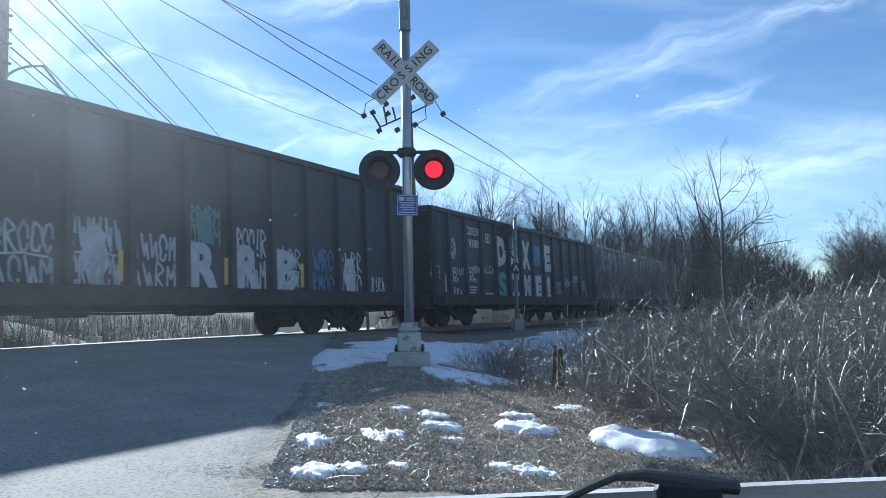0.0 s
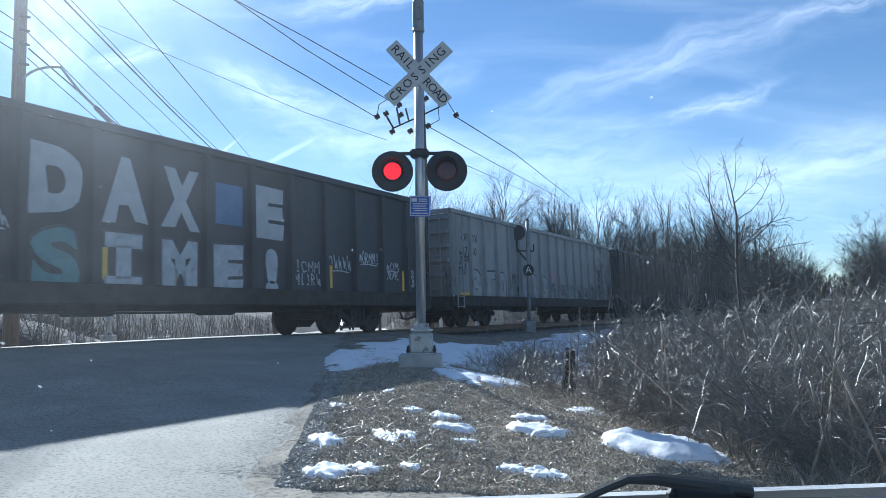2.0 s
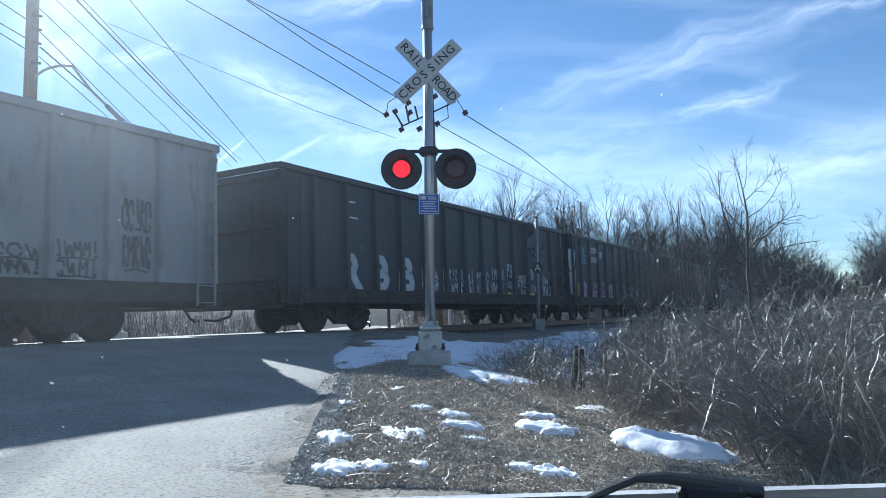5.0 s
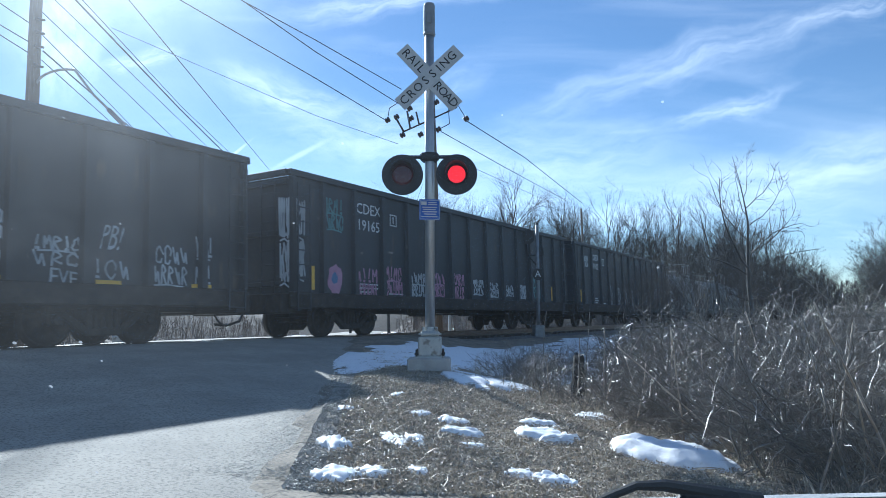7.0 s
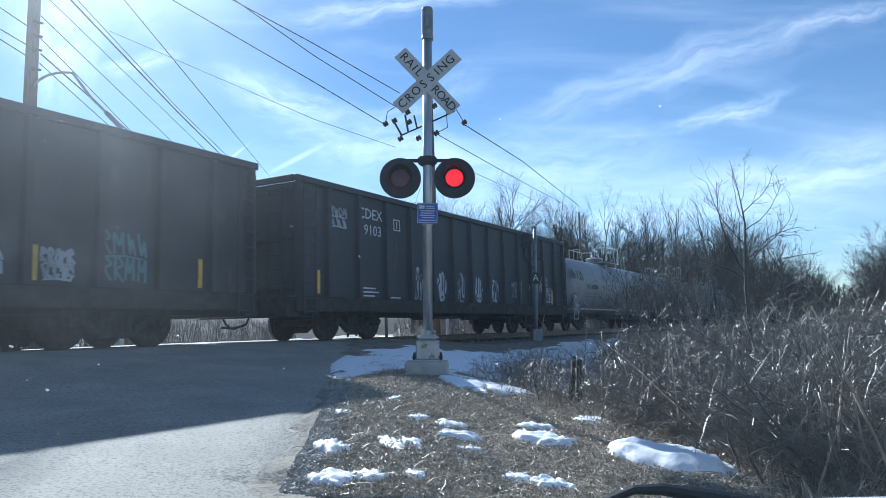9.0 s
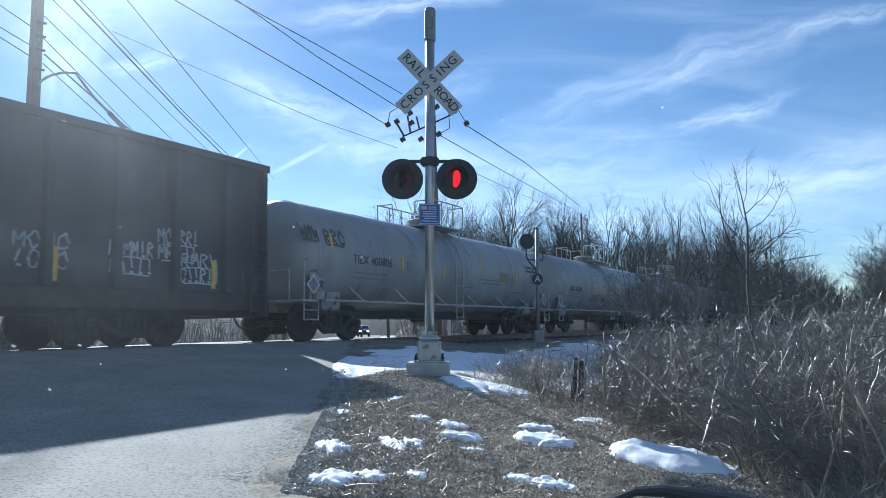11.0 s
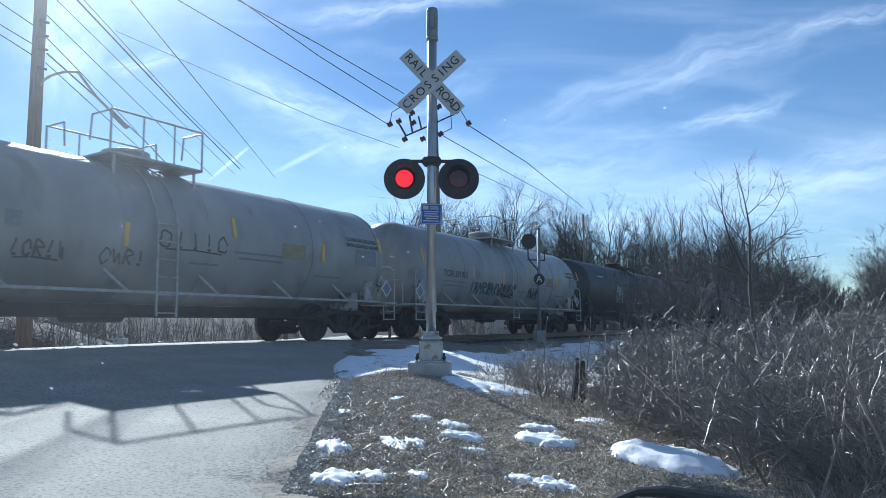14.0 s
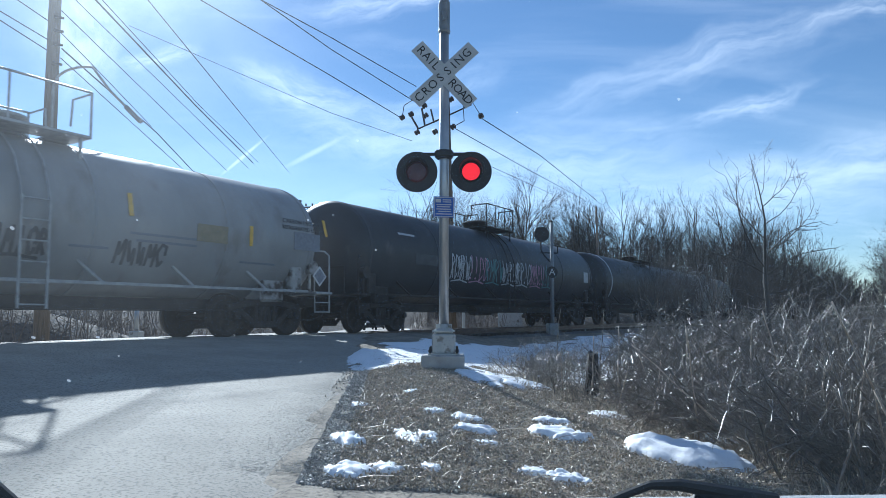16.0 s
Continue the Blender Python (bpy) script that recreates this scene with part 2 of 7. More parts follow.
# ---- materials ----
def mat(name, one, two, scale=2.0, rough=0.7, metal=0.0, bump=0.0, bump_scale=40.0, stretch=(1, 1, 1), spots=None, spot_scale=6.0,
        spot_at=(0.58, 0.66), by_piece=0.0, rough_var=0.12):
    m = bpy.data.materials.new(name)
    m.use_nodes = True
    n, l = m.node_tree.nodes, m.node_tree.links
    b = n["Principled BSDF"]
    b.inputs["Metallic"].default_value = metal
    co = n.new("ShaderNodeTexCoord")
    mp = n.new("ShaderNodeMapping")
    mp.inputs["Scale"].default_value = stretch
    l.new(co.outputs["Object"], mp.inputs[0])
    big = n.new("ShaderNodeTexNoise")
    big.inputs["Scale"].default_value, big.inputs["Detail"].default_value, big.inputs["Roughness"].default_value = scale, 8, 0.62
    l.new(mp.outputs[0], big.inputs["Vector"])
    rg = n.new("ShaderNodeMapRange")
    rg.inputs["From Min"].default_value, rg.inputs["From Max"].default_value = 0.32, 0.68
    l.new(big.outputs["Fac"], rg.inputs[0])
    mix = n.new("ShaderNodeMix"); mix.data_type = "RGBA"
    l.new(rg.outputs[0], mix.inputs["Factor"])
    mix.inputs["A"].default_value, mix.inputs["B"].default_value = (*one, 1), (*two, 1)
    out = mix.outputs["Result"]
    if spots:
        sp = n.new("ShaderNodeTexNoise")
        sp.inputs["Scale"].default_value, sp.inputs["Detail"].default_value = spot_scale, 5
        l.new(mp.outputs[0], sp.inputs["Vector"])
        sr = n.new("ShaderNodeMapRange")
        sr.inputs["From Min"].default_value, sr.inputs["From Max"].default_value = spot_at
        l.new(sp.outputs["Fac"], sr.inputs[0])
        m2 = n.new("ShaderNodeMix"); m2.data_type = "RGBA"
        l.new(sr.outputs[0], m2.inputs["Factor"]); l.new(out, m2.inputs["A"])
        m2.inputs["B"].default_value = (*spots, 1)
        out = m2.outputs["Result"]
    if by_piece:
        oi = n.new("ShaderNodeObjectInfo")
        ge = n.new("ShaderNodeNewGeometry")
        ad = n.new("ShaderNodeMath"); ad.operation = "ADD"
        l.new(oi.outputs["Random"], ad.inputs[0]); l.new(ge.outputs["Random Per Island"], ad.inputs[1])
        pr = n.new("ShaderNodeMapRange")
        pr.inputs["From Max"].default_value = 2.0
        pr.inputs["To Min"].default_value, pr.inputs["To Max"].default_value = 1 - by_piece, 1 + by_piece
        l.new(ad.outputs[0], pr.inputs[0])
        hs = n.new("ShaderNodeHueSaturation")
        l.new(pr.outputs[0], hs.inputs["Value"]); l.new(out, hs.inputs["Color"])
        out = hs.outputs["Color"]
    l.new(out, b.inputs["Base Color"])
    fine = n.new("ShaderNodeTexNoise")
    fine.inputs["Scale"].default_value, fine.inputs["Detail"].default_value = bump_scale, 4
    l.new(co.outputs["Object"], fine.inputs["Vector"])
    rr = n.new("ShaderNodeMapRange")
    rr.inputs["To Min"].default_value, rr.inputs["To Max"].default_value = max(0.02, rough - rough_var), min(1, rough + rough_var)
    l.new(fine.outputs["Fac"], rr.inputs[0]); l.new(rr.outputs[0], b.inputs["Roughness"])
    if bump:
        bp = n.new("ShaderNodeBump")
        bp.inputs["Strength"].default_value, bp.inputs["Distance"].default_value = min(1, bump * 20), bump
        l.new(fine.outputs["Fac"], bp.inputs["Height"]); l.new(bp.outputs[0], b.inputs["Normal"])
    return m


def glow(name, colour, strength):
    m = bpy.data.materials.new(name)
    m.use_nodes = True
    b = m.node_tree.nodes["Principled BSDF"]
    b.inputs["Base Color"].default_value = (*colour, 1)
    b.inputs["Emission Color"].default_value = (*colour, 1)
    b.inputs["Emission Strength"].default_value = strength
    return m


BLACK_PAINT = mat("dark_car_paint", (0.012, 0.014, 0.018), (0.032, 0.035, 0.04), 0.8, 0.55, 0, 0.002, 25, (1, 1, 0.25), (0.06, 0.045, 0.035), 5, (0.6, 0.75))
GREY_PAINT = mat("grey_car_paint", (0.17, 0.175, 0.18), (0.30, 0.30, 0.30), 0.9, 0.6, 0, 0.002, 25, (1, 1, 0.25), (0.12, 0.085, 0.06), 4, (0.6, 0.78))
TANK_WHITE = mat("white_tank_paint", (0.20, 0.20, 0.195), (0.31, 0.31, 0.305), 0.7, 0.42, 0, 0.001, 14, (1, 1, 0.5), (0.13, 0.105, 0.085), 1.7, (0.56, 0.86))
TANK_BLACK = mat("black_tank_paint", (0.012, 0.012, 0.014), (0.035, 0.034, 0.034), 0.7, 0.5, 0, 0.001, 14, (1, 1, 0.5), (0.09, 0.08, 0.07), 3, (0.6, 0.8))
IRON = mat("dirty_iron", (0.018, 0.016, 0.015), (0.05, 0.04, 0.033), 4, 0.75, 0.2, 0.003, 60)
STEEL = mat("bright_steel", (0.30, 0.29, 0.28), (0.5, 0.48, 0.46), 6, 0.35, 0.9, 0.001, 80)
RAILING = mat("grey_railing", (0.25, 0.25, 0.25), (0.42, 0.42, 0.41), 5, 0.5, 0.3, 0.001, 60)
YELLOW = mat("yellow_reflector", (0.55, 0.33, 0.03), (0.72, 0.45, 0.05), 8, 0.5)
CAR_WHITE = mat("white_stencil", (0.42, 0.43, 0.44), (0.62, 0.62, 0.62), 14, 0.6)
CAR_BLACK = mat("black_stencil", (0.02, 0.02, 0.022), (0.06, 0.06, 0.06), 14, 0.6)


# ---- ground, road, track ----
def ground_material():
    m = mat("leaf_litter_and_gravel", (0.15, 0.125, 0.093), (0.33, 0.287, 0.22), 2.6, 0.9, 0, 0.02, 45, spots=(0.10, 0.083, 0.062), spot_scale=26, spot_at=(0.5, 0.66))
    return m


GROUND = ground_material()
ASPHALT = mat("salted_asphalt", (0.25, 0.232, 0.195), (0.37, 0.342, 0.285), 1.1, 0.84, 0, 0.016, 120, spots=(0.14, 0.13, 0.115), spot_scale=45, spot_at=(0.5, 0.64), rough_var=0.16)
SNOW = mat("old_snow", (0.84, 0.85, 0.87), (0.92, 0.92, 0.93), 5, 0.6, 0, 0.012, 30, spots=(0.66, 0.64, 0.60), spot_scale=14, spot_at=(0.62, 0.8))
BALLAST = mat("ballast", (0.07, 0.065, 0.06), (0.2, 0.19, 0.18), 18, 0.9, 0, 0.03, 26, by_piece=0.3)
TIE = mat("tie_wood", (0.03, 0.024, 0.02), (0.09, 0.075, 0.06), 6, 0.9, 0, 0.006, 40, (0.3, 3, 3), by_piece=0.25)
RAIL_HEAD = mat("rail_steel", (0.10, 0.07, 0.05), (0.22, 0.17, 0.14), 9, 0.45, 0.7, 0.002, 50)


def sheet(xs, ys, z_of):
    bm = bmesh.new()
    grid = [[bm.verts.new((x, y, z_of(x, y))) for x in xs] for y in ys]
    for a, b in zip(grid, grid[1:]):
        for i in range(len(xs) - 1):
            bm.faces.new((a[i], a[i + 1], b[i + 1], b[i]))
    return bm


def spaced(*runs):
    out = []
    for lo, hi, d in runs:
        k = max(1, round((hi - lo) / d))
        out += [lo + (hi - lo) * i / k for i in range(k)]
    return out + [runs[-1][1]]


def ground_z(x, y):
    off = x - road_edge(y)
    dip = 0.05 if -ROAD_W + 0.25 < off < -0.25 else 0.0
    rough_bit = 0.035 * noise.noise((x * 1.3, y * 1.3, 0)) + 0.015 * noise.noise((x * 5, y * 5, 3))
    return height(x, y) - dip + rough_bit * (0.3 if dip else 1.0)


ground = link("ground", sheet(spaced((-900, -120, 130), (-120, -14, 9), (-14, -9, 0.5), (-9, 9, 0.16), (9, 30, 0.7), (30, 120, 9), (120, 900, 130)),
                              spaced((-300, -30, 60), (-30, 2, 3), (2, 14, 0.16), (14, 30, 0.5), (30, 120, 6), (120, 900, 130)), ground_z), GROUND, smooth=True)
tagged(ground, "brown leaf litter, gravel and dead grass with thin snow", "ground", kind="structure")


def road_mesh():
    bm = bmesh.new()
    ys = spaced((-40, 3, 2), (3, 22, 0.2), (22, 120, 2), (120, 220, 20))
    fr = spaced((0, 1, 0.05))
    rows = []
    for y in ys:
        row = []
        for f in fr:
            ragged = 0.05 * noise.noise((y * 0.8, f * 3, 9)) + 0.025 * noise.noise((y * 5, f, 4)) if f in (0, 1) else 0
            x = road_edge(y) - ROAD_W * f + ragged
            row.append(bm.verts.new((x, y, height(x, y) + 0.035 * math.sin(math.pi * f) + (0.004 if 0 < f < 1 else -0.05))))
        rows.append(row)
    for a, b in zip(rows, rows[1:]):
        for i in range(len(fr) - 1):
            bm.faces.new((a[i + 1], a[i], b[i], b[i + 1]))
    return bm


road = link("road", road_mesh(), ASPHALT, smooth=True)
tagged(road, "pale salt-stained asphalt road over the level crossing", "road", kind="structure")


def rail_profile():
    return [(-0.065, -0.17), (0.065, -0.17), (0.065, -0.155), (0.012, -0.14), (0.012, -0.045), (0.036, -0.035), (0.036, -0.006), (0.028, 0), (-0.028, 0), (-0.036, -0.006),
            (-0.036, -0.035), (-0.012, -0.045), (-0.012, -0.14), (-0.065, -0.155)]


def rail_mesh(length):
    bm = bmesh.new()
    ends = [[bm.verts.new((x, y, z)) for y, z in rail_profile()] for x in (-length / 2, length / 2)]
    k = len(ends[0])
    for i in range(k):
        bm.faces.new((ends[0][i], ends[0][(i + 1) % k], ends[1][(i + 1) % k], ends[1][i]))
    bm.faces.new(ends[0][::-1]); bm.faces.new(ends[1])
    bmesh.ops.recalc_face_normals(bm, faces=bm.faces)
    return bm


railway = new("railway_track")
railway.matrix_world = on_track(20)
tagged(railway, "single railway track on wooden ties", "railway track", kind="structure")
for y in (-0.7535, 0.7535):
    part("rail", rail_mesh(300), RAIL_HEAD, railway, "worn steel rail with a shiny head").location = (0, y, 0)
tie = None
for i in range(220):
    x = -60 + i * 0.53
    if tie is None:
        tie = part("tie", boxed((-0.115, -1.3, -0.36), (0.115, 1.3, -0.172), 0.012), TIE, railway)
        tie.location = (x, 0, 0)
    else:
        again(tie, Matrix.Translation((x, random.uniform(-0.04, 0.04), random.uniform(-0.01, 0.006))))
bed = bmesh.new()
prof = [(-2.9, -0.52), (-1.75, -0.26), (-0.85, -0.235), (0.85, -0.235), (1.75, -0.26), (2.9, -0.52)]
rows = []
for i in range(0, 541):
    u = -130 + i * 0.5
    rows.append([bed.verts.new((u, y + 0.05 * noise.noise((u * 2, y, 1)), z + 0.03 * noise.noise((u * 3, y * 3, 5)))) for y, z in prof])
for a, b in zip(rows, rows[1:]):
    for i in range(len(prof) - 1):
        bed.faces.new((a[i], b[i], b[i + 1], a[i + 1]))
bmesh.ops.recalc_face_normals(bed, faces=bed.faces)
part("ballast_bed", bed, BALLAST, railway, "grey crushed stone ballast")

# ---- the train ----
PITCH_GONDOLA = 18.3


def wheelset_mesh():
    bm = bmesh.new()
    for side in (-1, 1):
        m = Matrix.Translation((0, side * 0.7535, 0)) @ pose(0, 0, 0, -90 * side)
        turned(bm, [(0.001, -0.03), (0.10, -0.03), (0.13, 0.0), (0.38, -0.01), (0.40, -0.065), (0.485, -0.065), (0.485, -0.035), (0.457, -0.02), (0.452, 0.065),
                    (0.395, 0.065), (0.37, 0.02), (0.16, 0.035), (0.12, 0.09), (0.001, 0.09)], 28, m)
    rod(bm, (0, -1.05, 0), (0, 1.05, 0), 0.075, 0.075, 10)
    return bm


def side_frame_mesh(side):
    """The cast frame of a freight truck: arched top, dropped bottom, two pedestals and the spring window."""
    bm = bmesh.new()
    y0, y1 = side * 0.97 - 0.07, side * 0.97 + 0.07
    def bar(ax, az, bx, bz, h):
        a, b = Vector((ax, 0, az)), Vector((bx, 0, bz))
        way = b - a
        ang = math.degrees(math.atan2(way.z, way.x))
        box(bm, (-way.length / 2, y0, -h / 2), (way.length / 2, y1, h / 2), 0.02, Matrix.Translation((a + b) / 2) @ pose(0, 0, 0, 0, -ang, 0))
    bar(-1.06, 0.62, -0.42, 0.72, 0.15); bar(-0.45, 0.72, 0.45, 0.72, 0.15); bar(0.42, 0.72, 1.06, 0.62, 0.15)
    bar(-0.80, 0.60, -0.32, 0.26, 0.13); bar(-0.36, 0.25, 0.36, 0.25, 0.14); bar(0.32, 0.26, 0.80, 0.60, 0.13)
    bar(-0.27, 0.25, -0.27, 0.7, 0.1); bar(0.27, 0.25, 0.27, 0.7, 0.1)
    for x in (-0.889, 0.889):
        box(bm, (x - 0.14, y0 - 0.02, 0.36), (x + 0.14, y1 + 0.02, 0.58), 0.03)
        rod(bm, (x, side * 0.97, 0.457), (x, side * 1.14, 0.457), 0.09, 0.08, 12)
    for x in (-0.13, 0, 0.13):
        rod(bm, (x, side * 0.97, 0.32), (x, side * 0.97, 0.56), 0.055, 0.055, 8)
    return bm


def add_truck(car, x):
    truck = part("truck", box(bmesh.new(), (-0.2, -1.0, 0.44), (0.2, 1.0, 0.74), 0.04), IRON, car, "dirty cast-steel truck")
    truck.location = (x, 0, 0)
    for side in (-1, 1):
        part("side_frame", side_frame_mesh(side), IRON, truck)
    w = part("wheelset", wheelset_mesh(), WHEEL, truck, "steel wheels with polished treads", True)
    w.location = (-0.889, 0, 0.457)
    again(w, Matrix.Translation((0.889, 0, 0.457)))
    return truck


WHEEL = mat("wheel_iron", (0.02, 0.016, 0.014), (0.06, 0.045, 0.035), 5, 0.6, 0.4, 0.002, 40)


def add_coupler(car, x, way):
    bm = bmesh.new()
    box(bm, (min(0, way * 0.62), -0.10, 0.68), (max(0, way * 0.62), 0.10, 0.92), 0.03)
    box(bm, (min(way * 0.5, way * 0.74), -0.17, 0.66), (max(way * 0.5, way * 0.74), 0.15, 0.95), 0.05)
    pipe(bm, [(way * 0.1, -0.3, 0.66), (way * 0.25, -0.32, 0.42), (way * 0.5, -0.2, 0.33), (way * 0.74, -0.05, 0.36)], 0.028)
    ob = part("coupler", bm, IRON, car, "knuckle coupler with a hanging air hose")
    ob.location = (x, 0, 0)


def ladder_mesh(z0, z1, width, gap=0.33):
    """In the local xz plane."""
    bm = bmesh.new()
    for x in (-width / 2, width / 2):
        box(bm, (x - 0.02, -0.012, z0), (x + 0.02, 0.012, z1))
    k = int((z1 - z0) / gap)
    for i in range(k + 1):
        rod(bm, (-width / 2, 0, z0 + 0.06 + i * gap), (width / 2, 0, z0 + 0.06 + i * gap), 0.014, 0.014, 6)
    return bm


def gondola(label, paint, posts, pitch, top=3.86, ribbed=False):
    """A high-sided open gondola, its origin on the rails under its middle; near side at -y."""
    L, W, Z0 = 8.45, 1.49, 0.93
    car = tagged(new("gondola_car"), label, "freight car", "cars of the passing train")
    for side in (-1, 1):
        bm = bmesh.new()
        box(bm, (-L, side * W - 0.012, Z0 + 0.1), (L, side * W + 0.012, top - 0.08))
        part("side_wall", bm, paint, car)
        bm = boxed((-L - 0.05, side * W - 0.06 + side * 0.04, top - 0.15), (L + 0.05, side * W + 0.06 + side * 0.04, top), 0.015)
        part("top_rail", bm, paint, car)
        bm = bmesh.new()
        box(bm, (-L, side * (W + 0.03) - 0.05, Z0 - 0.24), (L, side * (W + 0.03) + 0.05, Z0 + 0.12), 0.02)
        part("side_sill", bm, IRON, car, "dark side sill")
        first = None
        for i in range(posts):
            x = -L + 0.09 if i == 0 else L - 0.09 if i == posts - 1 else pitch * (i - (posts - 1) / 2)
            if first is None:
                bm = bmesh.new()
                # a hat-shaped post, tapered to its top
                y_in, y_out = side * (W + 0.013), side * (W + 0.125)
                a = [bm.verts.new(p) for p in ((-0.10, y_in, Z0 + 0.121), (-0.065, y_out, Z0 + 0.121), (0.065, y_out, Z0 + 0.121), (0.10, y_in, Z0 + 0.121))]
                b = [bm.verts.new(p) for p in ((-0.09, y_in, top - 0.151), (-0.055, y_out - side * 0.035, top - 0.151), (0.055, y_out - side * 0.035, top - 0.151), (0.09, y_in, top - 0.151))]
                for j in range(3):
                    bm.faces.new((a[j], a[j + 1], b[j + 1], b[j]))
                bm.faces.new(a[::-1]); bm.faces.new(b); bm.faces.new((a[3], a[0], b[0], b[3]))
                bmesh.ops.recalc_face_normals(bm, faces=bm.faces)
                first = part("side_post", bm, paint, car)
                first.location.x = x
            else:
                again(first, Matrix.Translation((x, 0, 0)))
    for end in (-1, 1):
        bm = boxed((end * L - 0.012, -W + 0.013, Z0 + 0.1), (end * L + 0.012, W - 0.013, top - 0.16))
        part("end_wall", bm, paint, car)
        part("end_rail", boxed((end * L - 0.06 + end * 0.04, -W + 0.021, top - 0.15), (end * L + 0.06 + end * 0.04, W - 0.021, top), 0.015), paint, car)
        for i in range(6 if ribbed else 3):
            z = Z0 + 0.25 + (top - Z0 - 0.6) * i / (5 if ribbed else 2)
            part("end_rib", boxed((end * L + 0.013 if end > 0 else end * L - 0.12, -W + 0.03, z), (end * L + 0.12 if end > 0 else end * L - 0.013, W - 0.03, z + 0.12), 0.02), paint, car)
        # corner ladders and the platform step
        lad = part("ladder", ladder_mesh(0.62, top - 0.3, 0.42), paint, car)
        lad.matrix_basis = pose(end * (L - 0.34), -W - 0.16, 0)
        lad2 = again(lad, pose(end * (L + 0.16), -W + 0.5, 0, 0, 0, 90))
        part("end_sill", boxed((end * L - 0.2, -W + 0.05, Z0 - 0.36), (end * L + 0.2, W - 0.05, Z0 + 0.09), 0.02), IRON, car)
        add_truck(car, end * 5.6)
        add_coupler(car, end * (L + 0.1), end)
    bm = bmesh.new()
    box(bm, (-L + 0.02, -W + 0.02, Z0 + 0.12), (L - 0.02, W - 0.02, Z0 + 0.16))
    part("floor", bm, paint, car)
    bm = bmesh.new()
    box(bm, (-L, -0.22, 0.62), (L, 0.22, Z0 - 0.03), 0.02)
    part("centre_sill", bm, IRON, car)
    bearer = part("cross_bearer", boxed((-0.05, -W + 0.1, Z0 - 0.14), (0.05, W - 0.1, Z0 - 0.031)), IRON, car)
    for i in range(8):
        again(bearer, Matrix.Translation((-4.2 + i * 1.2, 0, 0)))
    bm = bmesh.new()
    pipe(bm, [(-5, -0.9, 0.60), (-1, -0.95, 0.56), (3, -0.95, 0.58), (5, -0.9, 0.62)], 0.022)
    box(bm, (-2.6, -1.15, 0.5), (-1.7, -0.75, 0.82), 0.06)
    rod(bm, (0.3, -0.95, 0.66), (1.2, -0.95, 0.66), 0.16, 0.16, 12)
    part("brake_gear", bm, IRON, car, "brake cylinder, tank and pipes")
    return car


